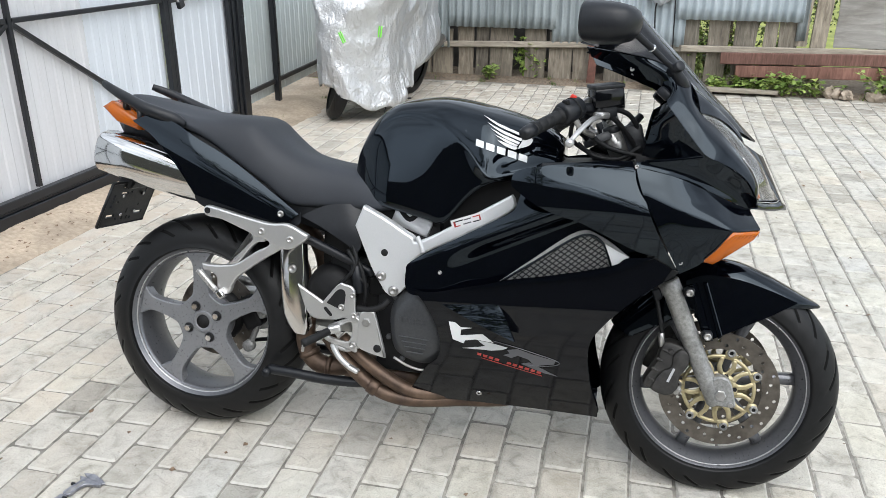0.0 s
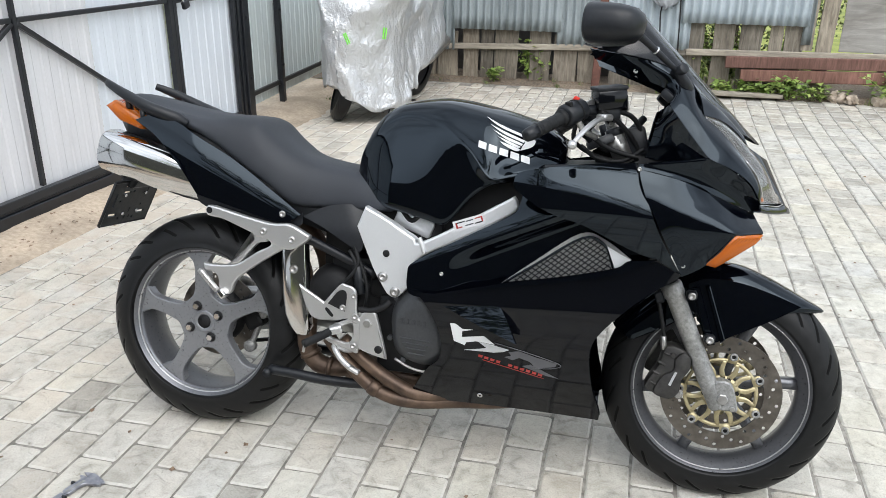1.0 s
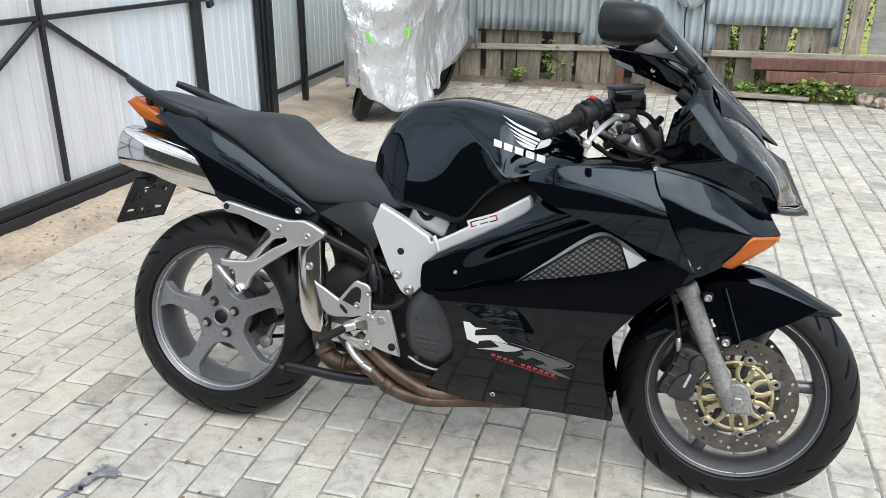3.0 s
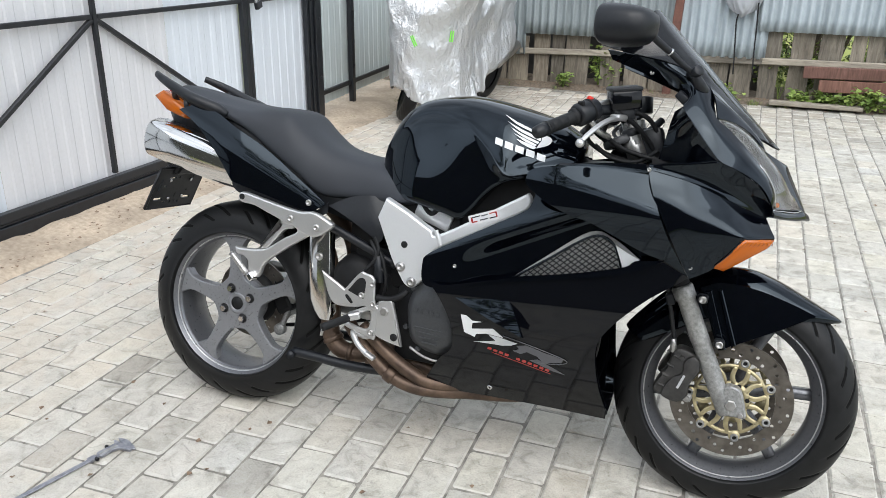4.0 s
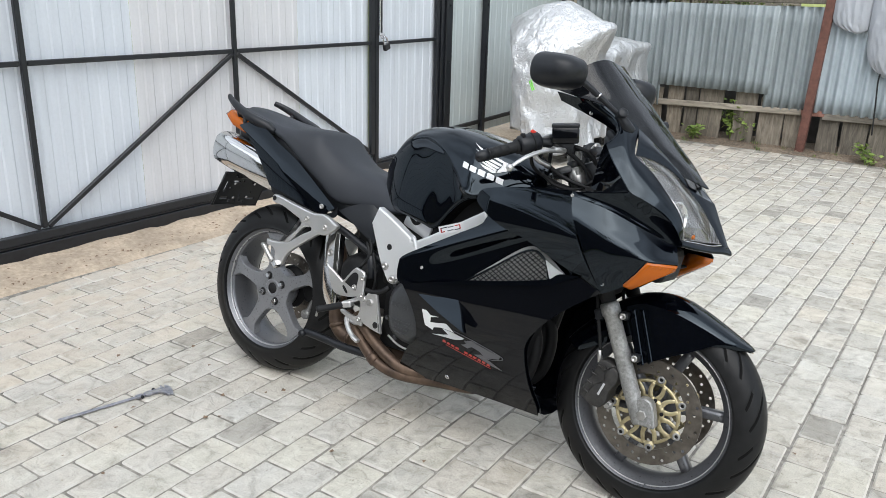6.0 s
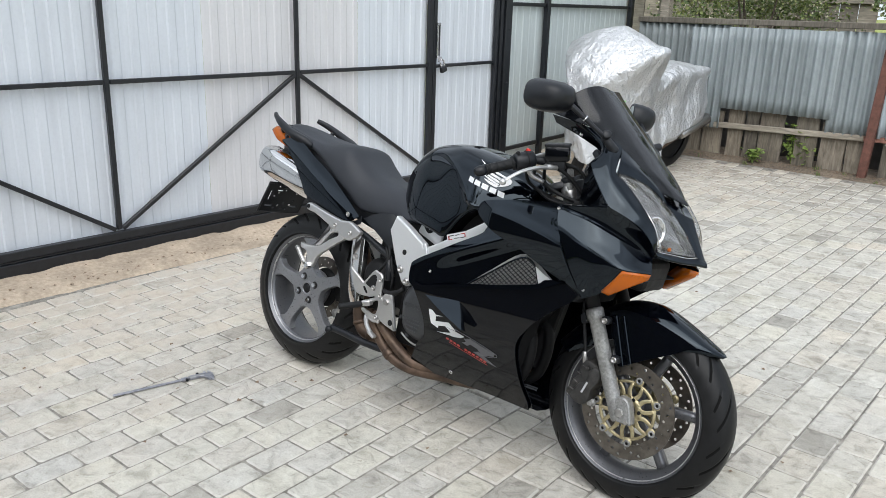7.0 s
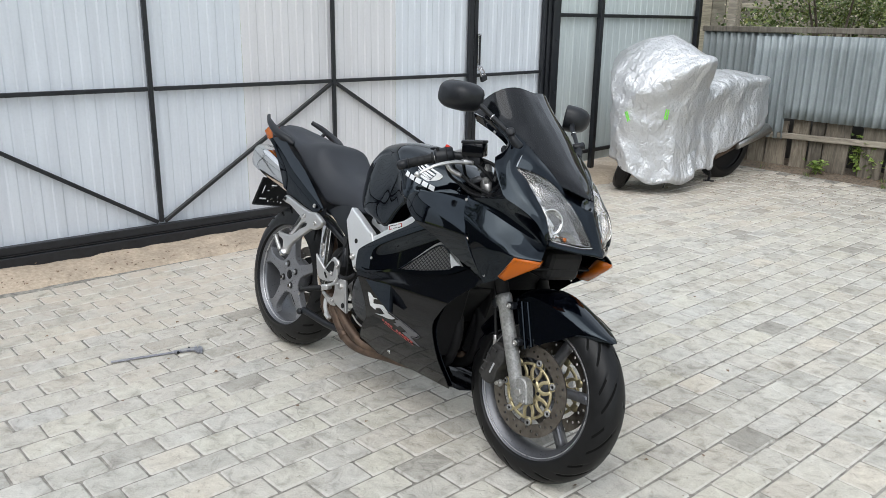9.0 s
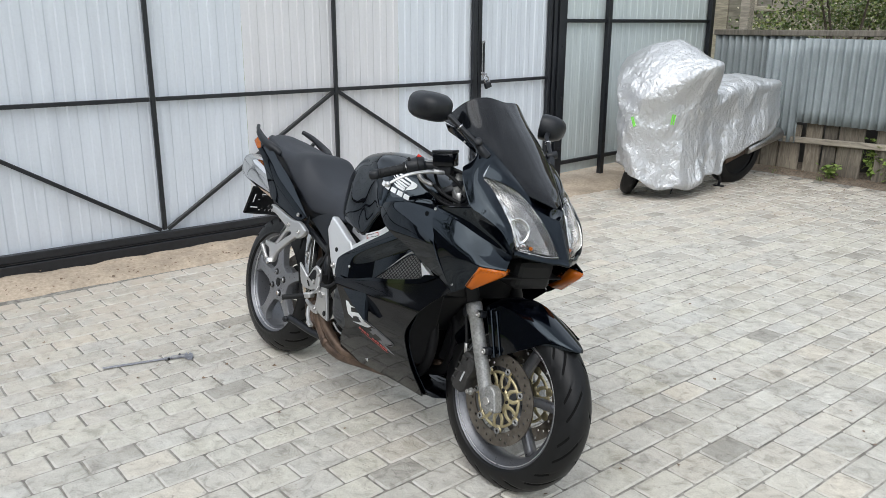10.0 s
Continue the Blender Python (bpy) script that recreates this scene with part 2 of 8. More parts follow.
c_ = mixed(paver_mat, "MULTIPLY", c_, ramp(paver_mat, sheet, [(0.35, (0.93, 0.905, 0.87)), (0.6, (1, 1, 1))]))
c_ = mixed(paver_mat, "MULTIPLY", c_, ramp(paver_mat, fine, [(0.3, (0.82, 0.815, 0.80)), (0.48, (0.99, 0.99, 0.99)), (0.66, (1.08, 1.08, 1.08))]))
# darker brown mixed into the stones in patches, stronger towards the old fence
fence_tone = n_.new("ShaderNodeMapRange")
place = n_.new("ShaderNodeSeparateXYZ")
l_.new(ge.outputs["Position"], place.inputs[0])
fence_tone.inputs["From Min"].default_value, fence_tone.inputs["From Max"].default_value = 3.4, 5.6
l_.new(place.outputs[1], fence_tone.inputs["Value"])
c_ = mixed(paver_mat, "MIX", c_, (0.235, 0.20, 0.155), mixed(paver_mat, "MULTIPLY", ramp(paver_mat, fence_tone.outputs[0], [(0.0, (0, 0, 0)), (1.0, (0.62, 0.62, 0.62))]), ramp(paver_mat, wide, [(0.34, (0.9, 0.9, 0.9)), (0.62, (0.25, 0.25, 0.25))])))
# sand trodden from the strip by the gate, thinning out over the stones
reach = n_.new("ShaderNodeMapRange")
reach.inputs["From Min"].default_value, reach.inputs["From Max"].default_value = 0.7, -1.5
l_.new(place.outputs[0], reach.inputs["Value"])
dust = mixed(paver_mat, "MULTIPLY", ramp(paver_mat, reach.outputs[0], [(0.0, (0, 0, 0)), (0.6, (0.42, 0.42, 0.42)), (1.0, (0.85, 0.85, 0.85))]), ramp(paver_mat, wide, [(0.36, (0.15, 0.15, 0.15)), (0.60, (1, 1, 1))]))
c_ = mixed(paver_mat, "MIX", c_, (0.50, 0.425, 0.345), dust)
sep = n_.new("ShaderNodeSeparateXYZ")
l_.new(ge.outputs["True Normal"], sep.inputs[0])
rubbed = ramp(paver_mat, sep.outputs[2], [(0.2, (0, 0, 0)), (0.5, (1, 1, 1)), (0.93, (1, 1, 1)), (0.97, (0, 0, 0))])
c_ = mixed(paver_mat, "MIX", c_, (0.60, 0.585, 0.54), mixed(paver_mat, "MULTIPLY", rubbed, ramp(paver_mat, mid_, [(0.35, (0.1, 0.1, 0.1)), (0.6, (0.6, 0.6, 0.6))])))
vein = noise_node(paver_mat, 13.0, 2.0, 0.5, "World", 0.5)
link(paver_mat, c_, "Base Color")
k1 = bump(paver_mat, ramp(paver_mat, vein, [(0.40, (0, 0, 0)), (0.46, (0.7, 0.7, 0.7)), (0.56, (0.62, 0.62, 0.62)), (0.60, (1, 1, 1))]), 0.42, 0.007)
k1 = bump(paver_mat, mid_, 0.42, 0.007, k1)
bump(paver_mat, fine, 0.4, 0.003, k1)

sand_mat = grainy("joint_sand", (0.15, 0.139, 0.12), (0.40, 0.377, 0.332), 30.0, 0.95, 0.0, 0.6, 0.006, where="World", big=3.0)
sandy_mat = grainy("sandy_soil", (0.40, 0.322, 0.240), (0.59, 0.485, 0.372), 45.0, 0.97, 0.0, 0.4, 0.008, 8.0, "World", big=2.5)
soil_mat = grainy("yard_soil", (0.12, 0.092, 0.068), (0.29, 0.232, 0.172), 45.0, 0.97, 0.0, 0.8, 0.02, 8.0, "World", big=2.5)
litter_mat = grainy("dry_litter", (0.07, 0.046, 0.032), (0.30, 0.205, 0.135), 60.0, 0.95, where="World")
lawn_mat = grainy("far_ground", (0.15, 0.19, 0.035), (0.36, 0.38, 0.10), 3.0, 0.95, 0.0, 0.5, 0.05, 8.0, "World")

def sheet_metal(name, low, high, rough, streak=0.35):
    m = material(name, high, rough)
    run = noise_node(m, 3.0, 5.0, 0.6, "World", 0.2, (4.0, 4.0, 0.35))
    spots = noise_node(m, 55.0, 4.0, 0.65, "World")
    c = ramp(m, run, [(0.3, low), (0.62, high)])
    c = mixed(m, "MULTIPLY", c, ramp(m, spots, [(0.3, (0.88, 0.88, 0.88)), (0.55, (1, 1, 1))]), streak)
    link(m, c, "Base Color")
    link(m, ramp(m, run, [(0.3, (rough + 0.15,) * 3), (0.7, (rough,) * 3)]), "Roughness")
    return m

gate_skin = sheet_metal("pale_painted_sheet", (0.575, 0.607, 0.652), (0.66, 0.697, 0.745), 0.45)
gate_warm = sheet_metal("pale_pinkish_sheet", (0.595, 0.592, 0.605), (0.668, 0.665, 0.68), 0.45)
gate_green = sheet_metal("greyish_green_sheet", (0.46, 0.51, 0.51), (0.56, 0.61, 0.605), 0.42)
tin_mat = sheet_metal("weathered_galvanised_tin", (0.19, 0.218, 0.226), (0.305, 0.343, 0.355), 0.42, 0.8)
tin_pale = sheet_metal("pale_bluish_tin", (0.30, 0.345, 0.372), (0.42, 0.475, 0.51), 0.42, 0.6)
tin_dark = sheet_metal("dull_old_tin", (0.15, 0.17, 0.174), (0.235, 0.262, 0.266), 0.45, 0.8)
steel_black = grainy("dark_painted_steel", (0.0058, 0.0067, 0.0092), (0.0130, 0.0147, 0.0185), 30.0, 0.40, 0.0, 0.1, 0.001, where="World")
rust_post = grainy("red_brown_primer", (0.085, 0.035, 0.025), (0.17, 0.075, 0.055), 22.0, 0.75, 0.0, 0.3, 0.003, where="World")

def wood(name, dark, light, grain=(6.0, 6.0, 0.7)):
    m = material(name, light, 0.88)
    oi2 = nodes(m)[0].new("ShaderNodeObjectInfo")
    g = noise_node(m, 7.0, 7.0, 0.62, "Object", 0.8, grain)
    s = noise_node(m, 2.0, 4.0, 0.6, "World", 0.6)
    c = ramp(m, g, [(0.25, dark), (0.5, tuple((a + b) / 2 for a, b in zip(dark, light))), (0.72, light)])
    c = mixed(m, "MULTIPLY", c, ramp(m, s, [(0.3, (0.6, 0.58, 0.56)), (0.6, (1, 1, 1))]))
    c = mixed(m, "MULTIPLY", c, ramp(m, oi2.outputs["Random"], [(0.0, (0.58, 0.58, 0.58)), (1.0, (1.18, 1.15, 1.1))]))
    link(m, c, "Base Color")
    bump(m, g, 0.5, 0.006)
    return m

plank_mat = wood("weathered_plank", (0.145, 0.128, 0.104), (0.47, 0.42, 0.345))
# the plank tone about a quarter darker, for planks left of x = 1.3
dark_plank_mat = wood("dark_weathered_plank", (0.105, 0.092, 0.075), (0.36, 0.318, 0.258))
panel_mat = wood("grey_board", (0.25, 0.243, 0.232), (0.47, 0.458, 0.435), (0.5, 3.0, 3.4))
rail_mat = wood("grey_rail", (0.15, 0.137, 0.116), (0.40, 0.365, 0.31), (0.7, 6.0, 6.0))
dark_rail = wood("dark_weathered_rail", (0.06, 0.055, 0.047), (0.19, 0.175, 0.15))
beam_mat = wood("red_brown_board", (0.15, 0.072, 0.055), (0.36, 0.19, 0.15))
leaf_mat = material("leaf_green", (0.06, 0.10, 0.03), 0.5)
oi3 = nodes(leaf_mat)[0].new("ShaderNodeNewGeometry")
link(leaf_mat, ramp(leaf_mat, oi3.outputs["Random Per Island"], [(0.0, (0.05, 0.085, 0.022)), (0.5, (0.12, 0.165, 0.045)), (1.0, (0.24, 0.26, 0.085))]), "Base Color")
nodes(leaf_mat)[2].inputs["Subsurface Weight"].default_value = 0.0
weed_mat = material("weed_green", (0.12, 0.18, 0.04), 0.5)
link(weed_mat, ramp(weed_mat, nodes(weed_mat)[0].new("ShaderNodeNewGeometry").outputs["Random Per Island"], [(0.0, (0.085, 0.14, 0.025)), (0.5, (0.17, 0.25, 0.05)), (1.0, (0.30, 0.37, 0.10))]), "Base Color")
blossom_mat = material("pale_blossom", (0.55, 0.50, 0.38), 0.7)
bark_mat = grainy("bark", (0.05, 0.04, 0.03), (0.14, 0.11, 0.085), 25.0, 0.9, where="World")
rock_mat = grainy("field_stone", (0.30, 0.24, 0.18), (0.58, 0.49, 0.39), 18.0, 0.9, 0.0, 0.5, 0.01, where="World", big=4.0)
house_mat = grainy("dark_stucco", (0.05, 0.048, 0.045), (0.11, 0.105, 0.10), 4.0, 0.9, where="World")

# crumpled silver cover
foil_mat = material("silver_cover_fabric", (0.58, 0.587, 0.597), 0.42, 0.52)
CREASE = [(0.22, (1, 1, 1)), (0.5, (0, 0, 0)), (0.78, (1, 1, 1))]
f1 = ramp(foil_mat, noise_node(foil_mat, 5.0, 2.5, 0.5, "World", 0.3, (1.0, 1.0, 0.5)), CREASE)
f2 = ramp(foil_mat, noise_node(foil_mat, 12.0, 3.0, 0.55, "World", 0.3, (1.0, 1.0, 0.7)), CREASE)
f3 = ramp(foil_mat, noise_node(foil_mat, 30.0, 3.0, 0.6, "World", 0.5), CREASE)
k2 = bump(foil_mat, f1, 0.42, 0.040)
k2 = bump(foil_mat, f2, 0.50, 0.018, k2)
bump(foil_mat, f3, 0.60, 0.006, k2)
link(foil_mat, ramp(foil_mat, f3, [(0.25, (0.30, 0.30, 0.30)), (0.75, (0.46, 0.46, 0.46))]), "Roughness")
tag_green = material("bright_green_strap", (0.22, 0.75, 0.08), 0.6)
deep_cord = material("black_cord", (0.01, 0.01, 0.011), 0.8)
foil_grey = material("grey_tarpaulin", (0.37, 0.387, 0.417), 0.40, 0.0)
bump(foil_grey, noise_node(foil_grey, 14.0, 4.0, 0.6, "World", 1.0), 0.4, 0.014)

# ---- ground ----
bm = bmesh.new()
for x0, x1, y0, y1 in ((-400, 400, -400, 400),):
    bm.faces.new([bm.verts.new(p) for p in ((x0, y0, -0.05), (x1, y0, -0.05), (x1, y1, -0.05), (x0, y1, -0.05))])
tagged(part("ground", bm, lawn_mat, None), "flat bare ground round the yard", "ground", kind="structure")


def swell(y):
    """The yard lifts a little towards the old fence."""
    return 0.038 * min(1.0, max(0.0, (y - 4.2) / 1.45)) ** 2


bm = bmesh.new()
loft(bm, [[(x, y, swell(y) - 0.0055) for x in (-1.47, 7.0)] for y in (-6.0, 4.2, 4.5, 4.8, 5.1, 5.4, 5.65, 5.85)])
for f in bm.faces:
    if f.normal.z < 0:
        f.normal_flip()
tagged(part("joint_bed", bm, sand_mat, None), "grey-brown sand bed between the paving stones", "sand", kind="structure")


def bank(name, x0, x1, y0, y1, height, label, mat=None):
    """A low uneven strip of earth."""
    b = bmesh.new()
    nx, ny = max(2, int((x1 - x0) / 0.06)), max(2, int((y1 - y0) / 0.06))
    rows = []
    for i in range(nx + 1):
        row = []
        for j in range(ny + 1):
            x, y = x0 + (x1 - x0) * i / nx, y0 + (y1 - y0) * j / ny
            row.append((x, y, height(x, y) + 0.018 * noise.fractal(Vector((x * 5, y * 5, 3)), 1.0, 2.0, 4)))
        rows.append(row)
    loft(b, rows)
    for f in b.faces:
        f.smooth = True
    return tagged(part(name, b, mat or soil_mat, None), label, "soil", kind="structure")


bank("soil_strip_gate", -2.6, -1.42, -6.0, 5.45, lambda x, y: 0.006 + 0.034 * min(1, max(0, (-1.5 - x) / 0.25)) - 0.055 * max(0, (x + 1.5) * 8), "sandy earth strip along the gate", sandy_mat)
bank("soil_strip_fence", -2.6, 7.0, 5.60, 6.6, lambda x, y: 0.012 + 0.052 * min(1, max(0, (y - 5.64) / 0.10)), "earth strip with dry litter along the old fence")

# ---- metal gate and metal fence ----
GX = -1.80


def ribbed(y0, y1, z0, z1, x, pitch=0.115, depth=0.005):
    """Profiled sheet with flat pans and narrow ribs, standing along y."""
    b = bmesh.new()
    line = []
    y = y0
    while y < y1:
        for f, d in ((0.0, 0.0), (0.46, 0.0), (0.54, depth), (0.92, depth)):
            if y + f * pitch < y1:
                line.append((x + d, y + f * pitch))
        y += pitch
    line.append((x, y1))
    loft(b, [[(u, v, z) for u, v in line] for z in (z0, z1)])
    r = bmesh.ops.extrude_face_region(b, geom=b.faces[:])
    bmesh.ops.translate(b, verts=[v for v in r["geom"] if isinstance(v, bmesh.types.BMVert)], vec=(-0.0012, 0, 0))
    return b


def bar(parent, name, a, b, w=0.04, d=0.04, mat=None, label=""):
    """A square tube from a to b, with d its depth along x."""
    a, b = Vector(a), Vector(b)
    dirn = (b - a).normalized()
    n1 = Vector((1, 0, 0))
    n2 = dirn.cross(n1).normalized()
    m = Matrix.Translation((a + b) / 2) @ Matrix((n1, n2, dirn)).transposed().to_4x4()
    return part(name, boxed((d, w, (b - a).length), m, 0.003), mat or steel_black, parent, label)


gate = thing("sliding_gate", "wide dark steel gate frame clad in pale ribbed sheet", "gate", kind="structure")
GATE_TOP = 2.12
ys = (-2.68, -1.35, -0.004, 1.281, 2.545)
for k, (a, b) in enumerate(zip(ys, ys[1:])):
    if k == 2:
        part("cladding_sheet", ribbed(a, a + 0.62, 0.15, GATE_TOP, GX - 0.036), gate_skin, gate)
        part("cladding_sheet", ribbed(a + 0.622, b, 0.15, GATE_TOP, GX - 0.036), gate_warm, gate)
    elif k == 3:
        part("cladding_sheet", ribbed(a, a + 0.56, 0.15, GATE_TOP, GX - 0.036), gate_warm, gate)
        part("cladding_sheet", ribbed(a + 0.562, b, 0.15, GATE_TOP, GX - 0.036), gate_skin, gate)
    else:
        part("cladding_sheet", ribbed(a, b, 0.15, GATE_TOP, GX - 0.036), gate_skin, gate)
for y, w in ((-2.68, 0.05), (-1.35, 0.026), (-0.004, 0.027), (1.281, 0.025)):
    bar(gate, "upright", (GX, y, 0.172), (GX, y, GATE_TOP - 0.03), w, 0.026)
bar(gate, "upright", (GX, 2.545, 0.172), (GX, 2.545, GATE_TOP), 0.042, 0.036)
for a, b in zip(ys, ys[1:]):
    bar(gate, "mid_rail", (GX - 0.002, a + 0.020, 0.992), (GX - 0.002, b - 0.020, 0.992), 0.025, 0.024)
bar(gate, "top_rail", (GX, -2.7, GATE_TOP), (GX, 2.54, GATE_TOP), 0.05, 0.046)
bar(gate, "bottom_rail", (GX, -2.75, 0.136), (GX, 2.52, 0.136), 0.046, 0.040)
bar(gate, "track_lip", (GX - 0.004, -3.4, 0.1045), (GX - 0.004, 3.36, 0.1045), 0.015, 0.030)
bar(gate, "track_beam", (GX - 0.012, -3.4, 0.048), (GX - 0.012, 3.36, 0.048), 0.096, 0.075)
for a, b in (((GX - 0.003, 0.018, 0.172), (GX - 0.003, 1.266, 0.978)), ((GX - 0.003, 1.296, 0.978), (GX - 0.003, 2.52, 0.20)), ((GX - 0.003, -0.026, 0.172), (GX - 0.003, -1.33, 0.980))):
    bar(gate, "diagonal_brace", a, b, 0.024, 0.024)
# the wicket beside it, closed with a padlock
# the fence turns a little outwards at the wicket's hinge
BEND = pose(GX, 2.57, 0, 0, 0, 5.6) @ pose(-GX, -2.57, 0)
wicket = thing("wicket_door", "narrow steel door clad in pale ribbed sheet, padlocked shut", "door", BEND, kind="structure")
part("cladding_sheet", ribbed(2.55, 3.54, 0.10, GATE_TOP, GX - 0.036), gate_skin, wicket)
bar(wicket, "upright", (GX, 2.592, 0.09), (GX, 2.592, GATE_TOP), 0.040, 0.034)
bar(wicket, "upright", (GX, 3.462, 0.09), (GX, 3.462, GATE_TOP), 0.034, 0.034)
bar(wicket, "mid_rail", (GX - 0.002, 2.614, 0.985), (GX - 0.002, 3.443, 0.985), 0.025, 0.026)
bar(wicket, "bottom_rail", (GX - 0.002, 2.614, 0.105), (GX - 0.002, 3.443, 0.105), 0.030, 0.030)
lock_steel = material("bright_steel", (0.55, 0.55, 0.56), 0.25, 1.0)
bar(wicket, "slide_bolt", (GX + 0.030, 2.602, 1.05), (GX + 0.030, 2.602, 1.31), 0.010, 0.010, lock_steel, "bright steel slide bolt")
bar(wicket, "bolt_guide", (GX + 0.026, 2.624, 1.05), (GX + 0.026, 2.624, 1.30), 0.018, 0.012)
for z in (1.055, 1.30):
    bar(wicket, "bolt_bracket", (GX + 0.028, 2.610, z - 0.010), (GX + 0.028, 2.610, z + 0.010), 0.042, 0.018, lock_steel)
padlock = thing("padlock", "dark padlock with a bright shackle on the wicket bolt", "padlock", pose(GX + 0.060, 2.640, 0.965, 18, 0, 0))
part("body", boxed((0.028, 0.058, 0.046), None, 0.006, 2), steel_black, padlock)
part("shackle", tube(bmesh.new(), [(0, -0.018, 0.020), (0, -0.020, 0.055), (0, 0, 0.080), (0, 0.020, 0.055), (0, 0.018, 0.020)], 0.006, 8), lock_steel, padlock, "bright steel shackle")
hasp = bar(wicket, "hasp", (GX + 0.030, 2.61, 1.03), (GX + 0.030, 2.66, 1.045), 0.030, 0.006, lock_steel, "bright steel hasp plate")
bar(wicket, "hasp_pin", (GX + 0.028, 2.655, 0.988), (GX + 0.028, 2.70, 0.990), 0.014, 0.014, lock_steel)
# posts and the fixed bays
for y0, y1 in ((3.49, 3.535), (3.545, 3.645)):
    p = bar(None, "gate_post", (0, 0, -1.15), (0, 0, 1.15), y1 - y0, 0.045 if y1 < 3.54 else 0.075)
    p.matrix_world = BEND @ pose(GX + 0.005, (y0 + y1) / 2, 1.10)
    tagged(p, "thick dark steel gate post", "post", "gate posts")
bays = thing("metal_fence", "fixed fence bays of pale greenish ribbed sheet on dark steel", "fence", BEND, kind="structure")
part("cladding_sheet", ribbed(3.545, 4.30, 0.10, 2.1, GX - 0.036), gate_green, bays)
part("cladding_sheet", ribbed(4.302, 6.16, 0.10, 2.1, GX - 0.037), gate_green, bays)
bar(bays, "post", (GX + 0.01, 4.298, -0.03), (GX + 0.01, 4.298, 2.13), 0.055, 0.045)
bar(bays, "post", (GX + 0.01, 6.15, -0.03), (GX + 0.01, 6.15, 1.95), 0.065, 0.05)
for z in (0.35, 0.80, 1.25):
    for y in (4.298, 3.60):
        part("bolt", boxed((0.012, 0.020, 0.020), pose(GX + (0.036 if y > 4 else 0.046), y, z), 0.004), steel_black, bays)
for a, b in ((3.65, 4.268), (4.328, 6.115)):
    bar(bays, "rail", (GX - 0.002, a, 1.462), (GX - 0.002, b, 1.462), 0.032, 0.028)
    bar(bays, "rail", (GX - 0.002, a, 0.205), (GX - 0.002, b, 0.205), 0.034, 0.028)

# ---- old fence of planks and tin ----
FY = 5.85
fence = thing("old_fence", "old fence of grey planks patched with corrugated tin", "fence", kind="structure")


def wavy(x0, x1, z0, z1, y, pitch=0.076, depth=0.018, lean=0.0):
    """Corrugated sheet along x; lean tips its lower edge."""
    b = bmesh.new()
    n = int((x1 - x0) / pitch * 8)
    rows = []
    for j, z in enumerate(z0 + (z1 - z0) * k / 6 for k in range(7)):
        row = []
        for i in range(n + 1):
            x = x0 + (x1 - x0) * i / n
            s = 0.006 * noise.noise(Vector((x * 2, z * 2, x0 * 7)))
            row.append((x + lean * (z - z0), y - depth * math.sin(2 * math.pi * (x - x0) / pitch) + s, z + (0.02 * (x - x0) * lean if j == 0 else 0)))
        rows.append(row)
    loft(b, rows)
    r = bmesh.ops.extrude_face_region(b, geom=b.faces[:])
    bmesh.ops.translate(b, verts=[v for v in r["geom"] if isinstance(v, bmesh.types.BMVert)], vec=(0, 0.0015, 0))
    for f in b.faces:
        f.smooth = True
    return b


for x0, x1, z0, z1, y, m in ((-1.86, -0.86, 0.48, 1.33, 5.845, tin_dark), (-1.25, -0.845, 0.33, 1.30, 5.822, tin_mat), (-0.86, 0.19, 0.535, 1.315, 5.80, tin_mat), (0.15, 0.66, 0.41, 1.32, 5.84, tin_mat),
                             (0.60, 1.36, 0.415, 1.33, 5.822, tin_pale), (1.27, 2.34, 0.66, 1.34, 5.80, tin_pale), (2.3, 2.38, 0.5, 1.34, 5.84, tin_dark)):
    part("tin_sheet", wavy(x0, x1, z0, z1, y, lean=random.uniform(-0.01, 0.012)), m, fence)


def board(x0, x1, z0, z1, y, thick=0.024, skew=0.0, mat=None, name="plank"):
    """An upright board with an uneven outline, its centre on its own origin."""
    b = bmesh.new()
    rows = []
    k = 7
    seed = x0 * 13.7 + z0
    for side_ in (0, 1):
        rows.append([])
        for j in range(k + 1):
            z = z0 + (z1 - z0) * j / k
            wob = 0.010 * noise.noise(Vector((z * 5, seed, side_ * 9.1)))
            rows[-1].append(((x1 if side_ else x0) + wob + skew * (z - z0), z))
    for (xa, za), (xb, zb), (xc, zc), (xd, zd) in zip(rows[0], rows[1], rows[1][1:], rows[0][1:]):
        b.faces.new([b.verts.new(p) for p in ((xa, y, za), (xb, y, zb), (xc, y, zc), (xd, y, zd))])
    bmesh.ops.remove_doubles(b, verts=b.verts[:], dist=1e-5)
    r = bmesh.ops.extrude_face_region(b, geom=b.faces[:])
    bmesh.ops.translate(b, verts=[v for v in r["geom"] if isinstance(v, bmesh.types.BMVert)], vec=(0, thick, 0))
    return part(name, b, mat or plank_mat, fence)


for x0, x1, z1 in ((-1.42, -1.24, 0.5), (-1.22, -1.05, 0.5), (-1.03, -0.83, 0.5), (-0.77, -0.62, 0.56), (-0.595, -0.475, 0.56), (-0.455, -0.225, 0.56), (-0.105, 0.095, 0.56),
                   (0.125, 0.345, 0.5), (0.36, 0.53, 0.45), (0.66, 0.83, 0.45), (0.85, 1.06, 0.45), (1.08, 1.27, 0.45),
                   (1.33, 1.49, 0.7), (1.57, 1.745, 0.7), (1.79, 1.975, 0.7), (2.035, 2.145, 0.7), (2.175, 2.335, 0.7)):
    board(x0, x1, 0.0 + random.uniform(0.0, 0.03), z1, FY + 0.02, skew=random.uniform(-0.02, 0.02), mat=dark_plank_mat if x1 < 1.3 else plank_mat)
